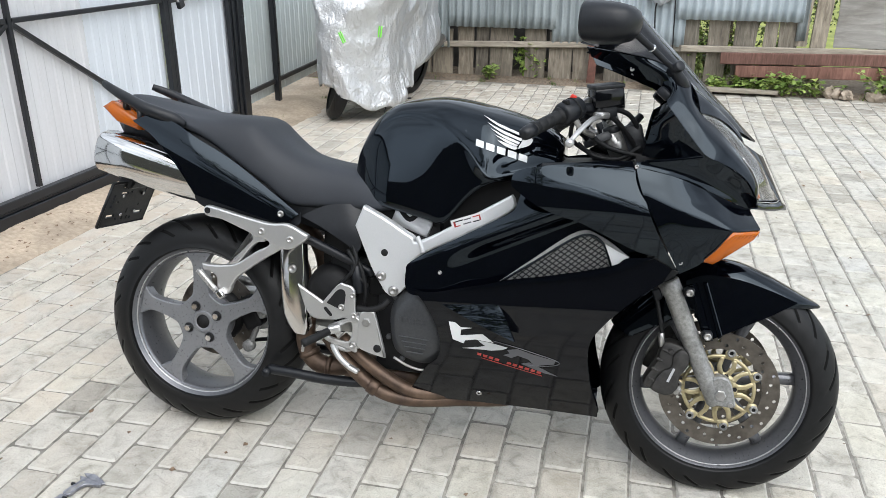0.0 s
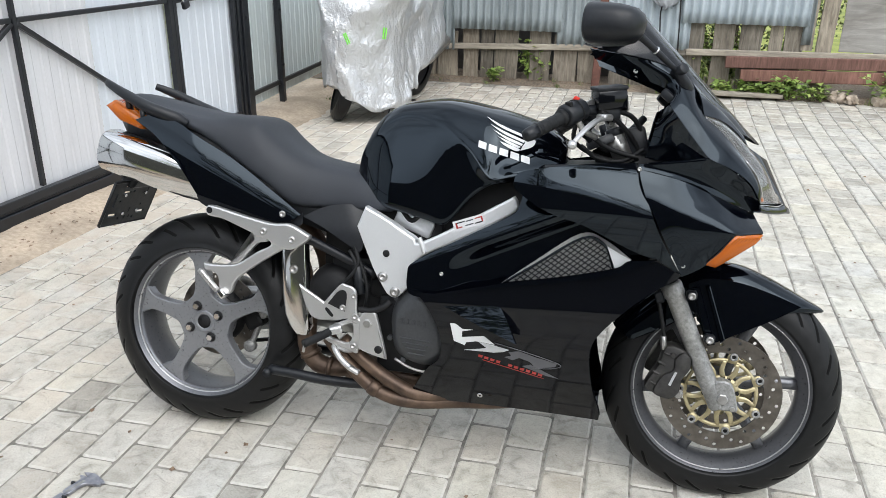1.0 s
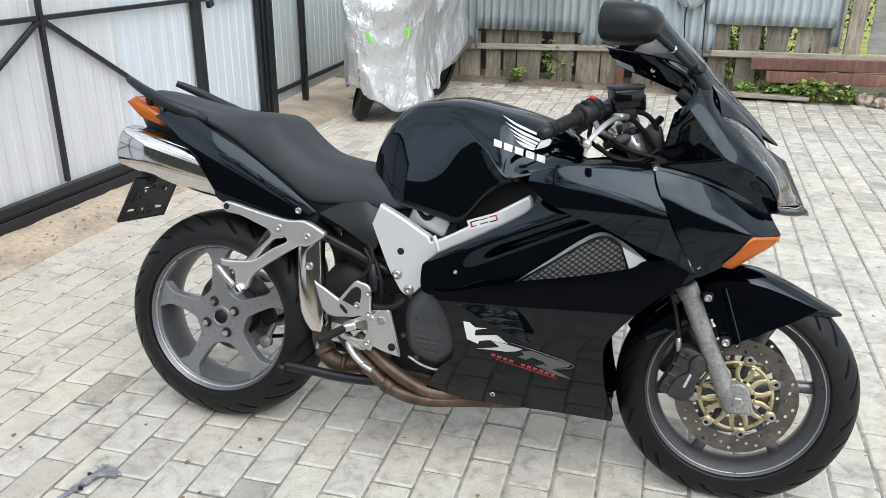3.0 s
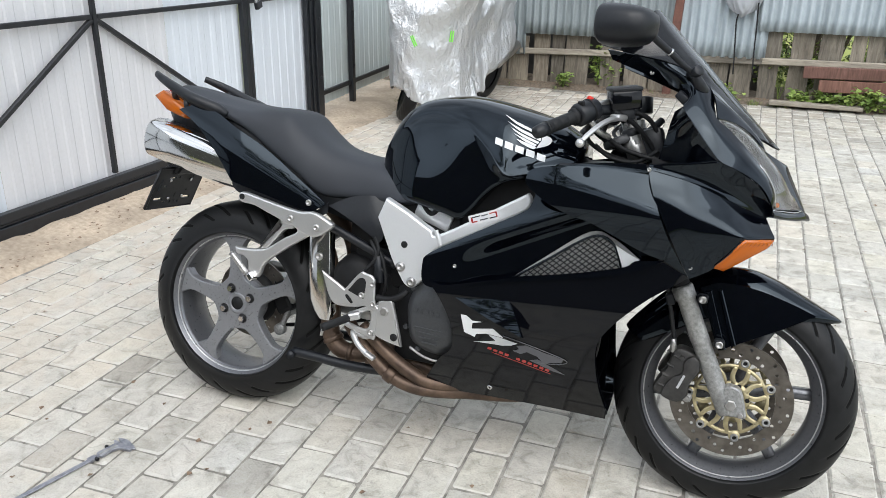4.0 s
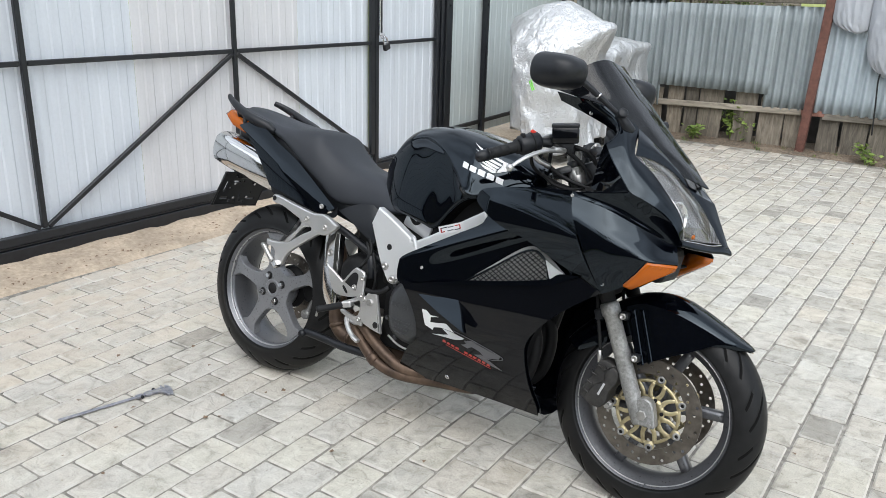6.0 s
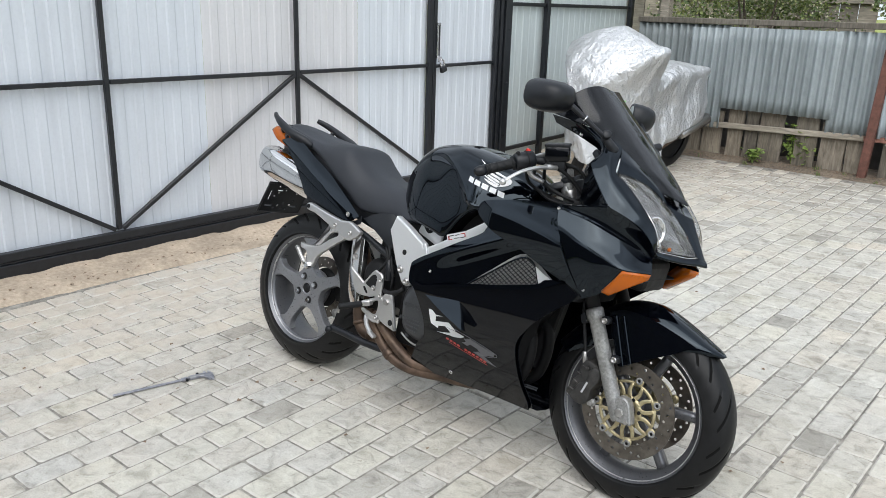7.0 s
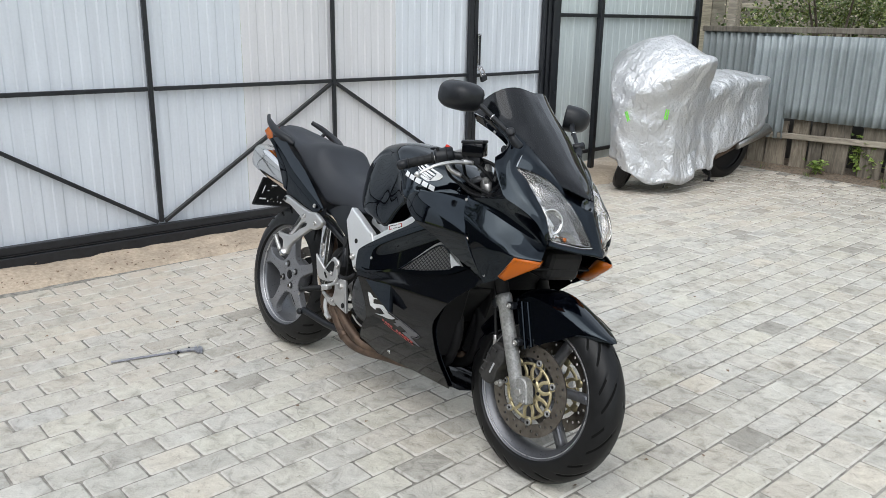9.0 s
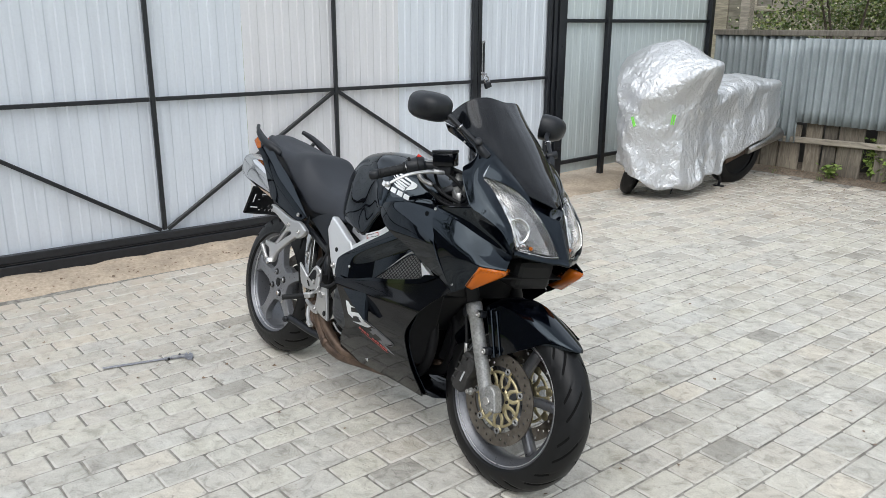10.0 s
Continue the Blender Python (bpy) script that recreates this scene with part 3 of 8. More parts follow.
for x0, x1, z0, z1, sk in ((2.42, 2.545, 0.03, 1.36, 0.03), (2.30, 2.40, 0.45, 1.36, 0.02)):
    board(x0, x1, z0, z1, FY + 0.01, 0.05, sk)
board(2.62, 3.9, 0.45, 1.36, FY + 0.012, 0.018, 0.0, panel_mat, "grey_panel")
board(3.92, 6.9, 0.05, 1.36, FY + 0.012, 0.018, 0.0, panel_mat, "grey_panel")


def rail(x0, x1, za, zb, y, h, d, mat, name="rail"):
    m = Matrix.Translation(((x0 + x1) / 2, y, (za + zb) / 2)) @ pose(0, 0, 0, 0, -math.degrees(math.atan2(zb - za, x1 - x0)), 0)
    b = boxed((x1 - x0, d, h), m, 0.006)
    return part(name, b, mat, fence)


rail(-1.48, 0.50, 0.345, 0.40, FY - 0.004, 0.055, 0.045, rail_mat)
rail(0.68, 1.72, 0.385, 0.405, FY - 0.004, 0.06, 0.045, rail_mat)
rail(1.34, 6.9, 0.402, 0.47, FY - 0.028, 0.055, 0.04, rail_mat)
rail(1.69, 3.4, 0.335, 0.372, FY - 0.075, 0.10, 0.045, beam_mat, "red_brown_board")
rail(1.83, 3.6, 0.225, 0.262, FY - 0.072, 0.105, 0.045, beam_mat, "red_brown_board")
rail(1.45, 2.2, 0.075, 0.075, FY - 0.20, 0.035, 0.10, rail_mat, "ground_board")
rail(-1.86, 2.3, 1.355, 1.385, FY - 0.01, 0.055, 0.06, dark_rail, "top_rail")
rail(2.3, 6.9, 1.385, 1.40, FY - 0.012, 0.055, 0.06, dark_rail, "top_rail")
rail(0.50, 0.70, 0.40, 0.405, FY - 0.006, 0.05, 0.05, beam_mat)
post = part("post", boxed((0.075, 0.06, 1.45), pose(0.575, FY - 0.06, 0.70, 0, 2.5, 0), 0.006), rust_post, fence, "red-brown painted steel post")

# dark sheet added behind the left half of the fence, standing in for shade
part("gap_shade_sheet", boxed((3.1, 0.03, 1.3), pose(-0.22, 6.32, 0.62), 0.004), house_mat, fence, "dark sheet added behind the fence for the shade in its gaps")

# ---- grey tarpaulin hung over the fence: a full sack with a fold beside it, tied with cords ----
tarp = thing("tarpaulin", "crumpled pale grey tarpaulin hung over the old fence", "tarpaulin")


def hung_cloth(sides, bulge, name, seed):
    """A belly of cloth: rows of (z, left x, right x) from the top down, with folds that run together below."""
    b = bmesh.new()
    rows = []
    cols = [crom([Vector((x0, 0, z)) for z, x0, x1 in sides], 6), crom([Vector((x1, 0, z)) for z, x0, x1 in sides], 6)]
    n = len(cols[0])
    for j in range(n):
        a, c = cols[0][j], cols[1][j]
        row = []
        for i in range(33):
            f = i / 32
            p = a.lerp(c, f)
            out = bulge * math.sin(math.pi * f) ** 0.6 * math.sin(math.pi * min(1, 0.25 + 0.75 * j / (n - 1))) ** 0.5
            fold = 0.034 * abs(noise.noise(Vector((f * 5 + seed, p.z * 2.2, seed)))) + 0.020 * abs(noise.noise(Vector((f * 9 - p.z * 6, p.z * 9 + f * 5, seed + 4))))
            row.append((p.x, FY - 0.075 - out + fold, p.z - 0.02 * math.sin(math.pi * f) * j / n))
        rows.append(row)
    loft(b, rows)
    r = bmesh.ops.extrude_face_region(b, geom=b.faces[:])
    bmesh.ops.translate(b, verts=[v for v in r["geom"] if isinstance(v, bmesh.types.BMVert)], vec=(0, 0.004, 0))
    for f in b.faces:
        f.smooth = True
    return part(name, b, foil_grey, tarp)


hung_cloth(((1.46, 0.93, 1.33), (1.30, 0.925, 1.30), (1.145, 0.930, 1.262), (1.00, 0.945, 1.26), (0.893, 0.974, 1.245), (0.824, 1.03, 1.215), (0.785, 1.09, 1.14)), 0.10, "sack", 2.0)
hung_cloth(((1.46, 0.60, 0.93), (1.30, 0.62, 0.93), (1.20, 0.65, 0.93), (1.15, 0.72, 0.925), (1.132, 0.80, 0.90)), 0.06, "fold", 7.0)
hung_cloth(((1.46, 1.28, 1.36), (1.20, 1.25, 1.33), (1.00, 1.235, 1.295), (0.90, 1.225, 1.27), (0.86, 1.23, 1.25)), 0.05, "edge", 5.0)
for pts in ([(1.092, FY - 0.14, 0.80), (1.084, FY - 0.10, 0.72), (1.10, FY - 0.09, 0.50), (1.114, FY - 0.09, 0.28)], [(1.245, FY - 0.12, 0.90), (1.256, FY - 0.09, 0.70), (1.262, FY - 0.09, 0.52), (1.276, FY - 0.09, 0.28)]):
    part("cord", soften(tube(bmesh.new(), pts, 0.0065, 6), 60), deep_cord, tarp, "black cord")

# ---- greenery ----
def leaf(b, at, size, tilt):
    """A pointed leaf folded along its rib."""
    m = Matrix.Translation(at) @ tilt
    p = [m @ Vector(q) for q in ((0, 0, 0), (-0.42 * size, 0.5 * size, 0.10 * size), (0, size, -0.1 * size), (0.42 * size, 0.5 * size, 0.10 * size), (0, 0.5 * size, 0))]
    v = [b.verts.new(q) for q in p]
    b.faces.new((v[0], v[4], v[1]))
    b.faces.new((v[1], v[4], v[2]))
    b.faces.new((v[0], v[3], v[4]))
    b.faces.new((v[3], v[2], v[4]))


def any_turn(rng, flat=60):
    return Euler((radians(rng.uniform(-flat, flat)), radians(rng.uniform(-flat, flat)), rng.uniform(0, 6.283))).to_matrix().to_4x4()


def weed(x, y, z, high, spread, count, seed):
    rng = random.Random(seed)
    w = thing("weed", "low green weed growing at the foot of the fence", "weed", pose(x, y, z), "weeds by the fence")
    b = bmesh.new()
    s = bmesh.new()
    for k in range(max(3, count // 12)):
        top = Vector((rng.gauss(0, spread), rng.gauss(0, spread * 0.5), high * rng.uniform(0.5, 1)))
        tube(s, [(0, 0, -0.01), top * 0.5 + Vector((0, 0, 0.03)), top], 0.0025, 5, 3)
        for _ in range(12):
            f = rng.uniform(0.35, 1.05)
            leaf(b, top * f + Vector((rng.gauss(0, 0.025), rng.gauss(0, 0.025), rng.gauss(0, 0.012))), rng.uniform(0.035, 0.072), any_turn(rng, 35))
    part("stem", s, weed_mat, w)
    part("leaves", b, weed_mat, w)


for k, (x, y, h, s, c) in enumerate(((-0.42, 5.72, 0.16, 0.05, 60), (0.0, 5.90, 0.38, 0.05, 90), (-0.12, 5.92, 0.42, 0.04, 90), (2.02, 5.71, 0.13, 0.07, 130), (2.24, 5.68, 0.20, 0.09, 140), (2.52, 5.70, 0.17, 0.12, 110),
                                  (3.10, 5.70, 0.27, 0.16, 300), (1.70, 5.74, 0.13, 0.05, 90), (1.88, 5.73, 0.14, 0.06, 90), (1.52, 5.95, 0.5, 0.05, 120), (1.76, 5.96, 0.55, 0.05, 120), (2.0, 5.96, 0.5, 0.05, 120), (2.16, 5.96, 0.5, 0.04, 110), (1.12, 5.66, 0.16, 0.08, 60), (1.38, 5.95, 0.6, 0.05, 100))):
    weed(x, y, 0.045, h, s, c, 50 + k)


def tuft(b, x, y, z, high, count, rng):
    """A small tuft of grass blades."""
    for _ in range(count):
        a, r = rng.uniform(0, 6.283), abs(rng.gauss(0, 0.03))
        base = Vector((x + r * math.cos(a), y + r * math.sin(a), z - 0.01))
        tip = base + Vector((rng.gauss(0, 0.35), rng.gauss(0, 0.35), 1.0)).normalized() * high * rng.uniform(0.5, 1.1)
        sidev = Vector((math.sin(a), -math.cos(a), 0)) * 0.0028
        mid = base.lerp(tip, 0.55) + Vector((0, 0, high * 0.08))
        v = [b.verts.new(q) for q in (base - sidev, base + sidev, mid + sidev * 0.8, mid - sidev * 0.8, tip)]
        b.faces.new((v[0], v[1], v[2], v[3]))
        b.faces.new((v[3], v[2], v[4]))


trng = random.Random(77)
blades = bmesh.new()
for k in range(70):
    tuft(blades, trng.uniform(-1.6, 4.6), 5.66 + abs(trng.gauss(0, 0.12)), 0.045, trng.uniform(0.02, 0.07), 26, trng)
for k in range(26):
    tuft(blades, -1.72 + trng.gauss(0, 0.06), trng.uniform(2.4, 5.4), 0.008, trng.uniform(0.02, 0.06), 26, trng)
tagged(part("grass", blades, leaf_mat, None), "sparse green grass along the fences", "grass", kind="stuff")


def shrub(x, y, z, rx, rz, count, seed, label):
    """A crown of many leaves on limbs, loose at its outline."""
    rng = random.Random(seed)
    t = thing("bush", label, "bush", pose(x, y, 0), "bushes behind the fence")
    limbs, b, fl = bmesh.new(), bmesh.new(), bmesh.new()
    for k in range(9):
        a = rng.uniform(0, 6.283)
        end = Vector((math.cos(a) * rx * rng.uniform(0.3, 0.9), math.sin(a) * rx * 0.5, z + rng.uniform(-0.6, 0.8) * rz))
        tube(limbs, [(0.05 * math.cos(a), 0.05 * math.sin(a), -0.06), end * 0.45 + Vector((0, 0, 0.25)), end], 0.028, 6, 4, 0.006)
        for _ in range(count // 5):
            g = rng.random() ** 0.4
            o = Vector((rng.gauss(0, 1), rng.gauss(0, 1), rng.gauss(0, 1))).normalized() * g
            at = end + Vector((o.x * rx * 0.55, o.y * rx * 0.45, o.z * rz * 0.55))
            leaf(b, at, rng.uniform(0.022, 0.048), any_turn(rng, 70))
            if rng.random() < 0.13:
                leaf(fl, at + Vector((0, -0.03, 0.02)), 0.026, any_turn(rng, 90))
    part("branchwork", limbs, bark_mat, t)
    part("crown", b, leaf_mat, t)
    part("blossom", fl, blossom_mat, t, "pale cream blossom")


shrub(-1.0, 6.9, 1.62, 1.0, 0.42, 3400, 3, "leafy bush with pale blossom behind the old fence")
shrub(0.5, 6.8, 1.62, 1.0, 0.42, 3600, 4, "leafy bush with pale blossom behind the old fence")
shrub(1.9, 7.2, 1.5, 0.9, 0.6, 1800, 5, "leafy green bush behind the old fence")
shrub(-0.3, 7.6, 0.6, 1.1, 0.7, 1500, 6, "dense dark green undergrowth behind the old fence")
shrub(1.7, 6.9, 0.5, 0.9, 0.6, 2200, 7, "dense green undergrowth behind the old fence")
shrub(3.4, 7.3, 1.3, 1.0, 0.8, 1500, 8, "leafy green bush behind the old fence")

# a neighbour's board wall behind, in the corner
back_wall = thing("shed_wall", "grey board wall of a shed behind the fence corner", "shed", kind="structure")
for k in range(20):
    x = -4.3 + 0.21 * k
    b = boxed((0.2, 0.03, 3.4), pose(x, 8.3, 1.65), 0.004)
    part("board", b, rail_mat, back_wall)
part("corner_post", boxed((0.10, 0.10, 2.2), pose(-1.72, 6.15, 1.05), 0.006), rail_mat, back_wall)
part("rail", boxed((2.9, 0.04, 0.07), pose(-1.5, 8.26, 1.62), 0.004), rail_mat, back_wall)

def tree(x, y, high, spread, count, seed):
    """A young-leaved tree: tapered trunk, limbs, twigs and small leaf clumps."""
    rng = random.Random(seed)
    t = thing("tree", "tall tree in young leaf beyond the yard", "tree", pose(x, y, -0.05), "trees round the yard")
    wood_b, b = bmesh.new(), bmesh.new()
    tube(wood_b, [(0, 0, 0), (0.1, 0.05, high * 0.35), (0.0, 0.1, high * 0.75), (0.1, 0, high * 0.95)], 0.17, 8, 5, 0.02)
    for k in range(16):
        a, h0 = rng.uniform(0, 6.283), high * rng.uniform(0.25, 0.8)
        reach = spread * rng.uniform(0.5, 1.0) * (1.15 - h0 / high * 0.7)
        end = Vector((math.cos(a) * reach, math.sin(a) * reach, h0 + high * rng.uniform(0.08, 0.22)))
        start = Vector((0.05, 0.05, h0))
        tube(wood_b, [start, start.lerp(end, 0.5) + Vector((0, 0, 0.15)), end], 0.05, 6, 4, 0.008)
        for _ in range(7):
            f = rng.uniform(0.35, 1.0)
            c = start.lerp(end, f)
            tw = c + Vector((rng.gauss(0, 0.4), rng.gauss(0, 0.4), rng.uniform(0.0, 0.6)))
            tube(wood_b, [c, tw], 0.012, 4, 2, 0.004)
            for _ in range(count // 112):
                leaf(b, c.lerp(tw, rng.uniform(0.2, 1.1)) + Vector((rng.gauss(0, 0.14), rng.gauss(0, 0.14), rng.gauss(0, 0.12))), rng.uniform(0.08, 0.15), any_turn(rng, 70))
    part("trunk", soften(wood_b, 60), bark_mat, t)
    part("crown", b, leaf_mat, t)


for k, (x, y, h, s, c) in enumerate(((-3.2, -14.5, 6.2, 2.0, 2600), (0.6, -15.5, 7.2, 2.3, 3000), (4.2, -14.0, 6.0, 2.0, 2600), (8.5, -13.0, 6.6, 2.2, 2600), (-1.9, -8.7, 10.8, 2.7, 3400), (2.6, -10.0, 9.4, 2.6, 3000), (-4.5, 12.0, 6.5, 2.2, 2400), (1.5, 13.5, 7.0, 2.4, 2600), (6.5, 12.5, 6.2, 2.2, 2200))):
    tree(x, y, h, s, c, 90 + k)

# plain wall that closes the yard behind the camera
tagged(part("wall_house", boxed((16, 0.3, 3.2), pose(2.0, -7.0, 1.55)), house_mat, None), "plain dark house wall across the yard", "wall", kind="structure")

# ---- stones ----
rng = random.Random(11)
for k in range(13):
    x, y = 2.72 + rng.uniform(-0.12, 0.75), 5.66 + rng.uniform(-0.05, 0.08)
    s = rng.uniform(0.035, 0.075)
    b = bmesh.new()
    bmesh.ops.create_icosphere(b, subdivisions=2, radius=s)
    for v in b.verts:
        v.co *= 1 + 0.75 * noise.noise(v.co * 26 + Vector((k * 3, 0, 0)))
        v.co.z *= 0.75
    st = part("stone", b, rock_mat, None)
    st.location = (x, y, 0.045 + s * 0.45)
    tagged(st, "rough sandy-brown field stone on the earth", "stone", "stones by the fence")

# ---- motorcycle: materials ----
gloss_black = material("black_gloss_paint", (0.0010, 0.0013, 0.0026), 0.03, 0.0, 0.0, 0.45)
link(gloss_black, ramp(gloss_black, noise_node(gloss_black, 9.0, 4.0), [(0.3, (0.012, 0.012, 0.012)), (0.75, (0.045, 0.045, 0.045))]), "Roughness")
nodes(gloss_black)[2].inputs["Specular Tint"].default_value = (0.74, 0.88, 1.0, 1.0)
dusty_black = material("dusty_black_paint", (0.0022, 0.0026, 0.0040), 0.2, 0.0, 0.0, 0.33)
link(dusty_black, ramp(dusty_black, noise_node(dusty_black, 14.0, 6.0), [(0.3, (0.035, 0.035, 0.035)), (0.75, (0.10, 0.10, 0.10))]), "Roughness")
plastic_black = grainy("matt_black_plastic", (0.0042, 0.0050, 0.0070), (0.0085, 0.0100, 0.0135), 120.0, 0.44, 0.0, 0.12, 0.001)
nodes(plastic_black)[2].inputs["Specular IOR Level"].default_value = 0.4
deep_black = grainy("engine_black", (0.004, 0.004, 0.0045), (0.010, 0.010, 0.011), 40.0, 0.6, 0.0, 0.15, 0.002)
nodes(deep_black)[2].inputs["Specular IOR Level"].default_value = 0.3
vinyl = grainy("grey_black_vinyl", (0.018, 0.0205, 0.0268), (0.027, 0.0308, 0.0395), 420.0, 0.62, 0.0, 0.25, 0.0008, 3.0, big=5.0)
rubber = grainy("tyre_rubber", (0.0042, 0.0044, 0.0049), (0.0085, 0.0087, 0.0094), 55.0, 0.45, 0.0, 0.2, 0.001, big=6.0)
nodes(rubber)[2].inputs["Specular IOR Level"].default_value = 0.3
# tyre rubber dulled to put shade into the tread grooves
groove_shade = material("shaded_groove_rubber", (0.005, 0.005, 0.005), 0.85, 0.0, 0.0, 0.12)
grip_rubber = grainy("grip_rubber", (0.004, 0.0043, 0.0050), (0.008, 0.0085, 0.0095), 90.0, 0.62)
nodes(grip_rubber)[2].inputs["Specular IOR Level"].default_value = 0.35
wheel_grey = grainy("gunmetal_wheel_paint", (0.128, 0.131, 0.142), (0.154, 0.157, 0.168), 160.0, 0.34, 0.6, 0.04, 0.0004)
star_grey = grainy("grey_spoke_paint", (0.215, 0.219, 0.234), (0.250, 0.254, 0.268), 160.0, 0.33, 0.5, 0.04, 0.0004)
wheel_lip = grainy("bright_rim_lip", (0.40, 0.40, 0.41), (0.50, 0.50, 0.51), 60.0, 0.32, 0.7, 0.05, 0.0005)
alloy = grainy("satin_silver_alloy", (0.55, 0.545, 0.54), (0.59, 0.585, 0.58), 320.0, 0.36, 0.8, 0.05, 0.0003, rr=0.03)
worn_alloy = grainy("pitted_fork_alloy", (0.225, 0.225, 0.22), (0.42, 0.42, 0.41), 130.0, 0.48, 0.5, 0.3, 0.001, 7.0, big=22.0)
frame_silver = grainy("silver_frame_paint", (0.67, 0.678, 0.69), (0.70, 0.708, 0.72), 320.0, 0.36, 0.5, 0.02, 0.0003, rr=0.03)
chrome = grainy("polished_chrome", (0.62, 0.61, 0.60), (0.72, 0.71, 0.70), 8.0, 0.09, 1.0, 0.02, 0.0008, rr=0.05)
steel = grainy("worn_steel", (0.36, 0.35, 0.34), (0.55, 0.54, 0.53), 60.0, 0.36, 0.95, 0.1, 0.0006)
disc_steel = grainy("brown_tinged_disc_steel", (0.155, 0.138, 0.120), (0.25, 0.225, 0.198), 45.0, 0.36, 0.9, 0.1, 0.0005, big=9.0)
gold = grainy("gold_anodised", (0.46, 0.39, 0.225), (0.62, 0.54, 0.34), 50.0, 0.40, 0.7, 0.08, 0.0005, big=9.0)
header_brown = grainy("heat_browned_steel", (0.06, 0.040, 0.030), (0.185, 0.125, 0.088), 16.0, 0.5, 0.6, 0.3, 0.002, 6.0, big=7.0)
caliper_grey = grainy("dusty_caliper_casting", (0.016, 0.0155, 0.0150), (0.050, 0.047, 0.044), 60.0, 0.55, 0.1, 0.25, 0.0012, big=20.0)
cover_grey = grainy("dark_grey_engine_paint", (0.040, 0.042, 0.045), (0.058, 0.060, 0.064), 160.0, 0.45, 0.3, 0.1, 0.0008)
amber = material("amber_lens", (0.42, 0.098, 0.0045), 0.10, 0.0, 0.0, 0.4)
amber_dull = material("amber_lens_shaded", (0.36, 0.10, 0.015), 0.18, 0.0, 0.5)
red_lens = material("red_lens", (0.30, 0.006, 0.004), 0.12, 0.0, 0.5)
white_decal = material("white_decal", (0.68, 0.685, 0.69), 0.25, 0.0, 0.5)
silver_decal = material("silver_decal", (0.55, 0.56, 0.58), 0.3, 0.4, 0.5)
grey_decal = material("dark_grey_decal", (0.085, 0.085, 0.095), 0.3, 0.2, 0.4)
red_decal = material("red_decal", (0.32, 0.025, 0.018), 0.3, 0.0, 0.4)
red_switch = material("red_switch", (0.62, 0.03, 0.015), 0.4)
screen_mat = material("smoked_screen", (0.003, 0.0036, 0.0050), 0.04, 0.0, 0.0, 0.40)
nodes(screen_mat)[2].inputs["Alpha"].default_value = 0.93
glass_mat = material("clear_lens", (0.9, 0.9, 0.9), 0.02)
nodes(glass_mat)[2].inputs["Transmission Weight"].default_value = 1.0
nodes(glass_mat)[2].inputs["IOR"].default_value = 1.33
mirror_mat = material("mirror_glass", (0.7, 0.72, 0.74), 0.02, 1.0)
lamp_dark = grainy("smoky_lamp_bowl", (0.16, 0.155, 0.15), (0.30, 0.295, 0.285), 30.0, 0.20, 0.85, 0.1, 0.002)
bulb_bright = grainy("silvered_reflector", (0.78, 0.78, 0.77), (0.94, 0.935, 0.92), 90.0, 0.20, 0.9, 0.3, 0.002, rr=0.08)

LEAN, YAW = 12.3, 2.4
BIKE = Matrix.Translation((0.0, -0.105, 0.0)) @ pose(0, 0, 0, 0, 0, YAW) @ pose(0, 0, 0, -LEAN, 0, 0)
bike = thing("motorcycle", "black sports tourer with silver frame leaning on its side stand", "motorcycle", BIKE)
RZ, FX, FZ = 0.3125, 1.458, 0.2955  # rear axle height; front axle

# ---- shape of the bodywork: half width by height, and how the nose closes in plan ----
HALF = ((0.12, 0.085), (0.18, 0.115), (0.233, 0.150), (0.30, 0.185), (0.36, 0.212), (0.44, 0.232), (0.52, 0.234), (0.64, 0.234), (0.74, 0.230), (0.86, 0.211), (0.95, 0.207), (1.05, 0.202), (1.12, 0.189), (1.24, 0.15))
NOSE_X = ((0.55, 1.47), (0.66, 1.50), (0.74, 1.53), (0.79, 1.54), (0.85, 1.528), (0.90, 1.505), (0.935, 1.478), (1.0, 1.405), (1.067, 1.340), (1.153, 1.250), (1.235, 1.172))
TURN_X = ((0.55, 1.26), (0.66, 1.30), (0.75, 1.31), (0.86, 1.26), (0.95, 1.20), (1.05, 1.10), (1.14, 1.01), (1.24, 0.95))
POWER = ((0.6, 1.7), (0.75, 2.1), (0.80, 2.5), (0.85, 2.7), (0.93, 2.7), (1.0, 3.0), (1.1, 3.0), (1.24, 2.4))


def half_width(x, z):
    """Half the body's width at (x, z)."""
    w, xf, xr = ease(HALF, z), ease(NOSE_X, z), ease(TURN_X, z)
    if x <= xr:
        return w
    s = min(0.995, (x - xr) / (xf - xr))
    e = lerp(POWER, z)
    return w * (1 - s ** e) ** (1 / e)


def flank(inset=0.0, extra=None):
    """The right flank as a surface over (x, z)."""
    def f(u, v):
        return Vector((u, -(half_width(u, v) - inset + (extra(u, v) if extra else 0)), v))
    return f


def mirrored(surf):
    def f(u, v):
        p = surf(u, v)
        return Vector((p.x, -p.y, p.z))
    return f


def both(name, pts, surf, mat, parent, label="", step=0.02, thick=0.004, n=5):
    """A panel on the right side and its mirror image on the left."""
    a = part(name, shell(pts, surf, step, thick, n), mat, parent, label)
    b = part(name, shell(pts, mirrored(surf), step, thick, n, True), mat, parent, label)
    return a, b


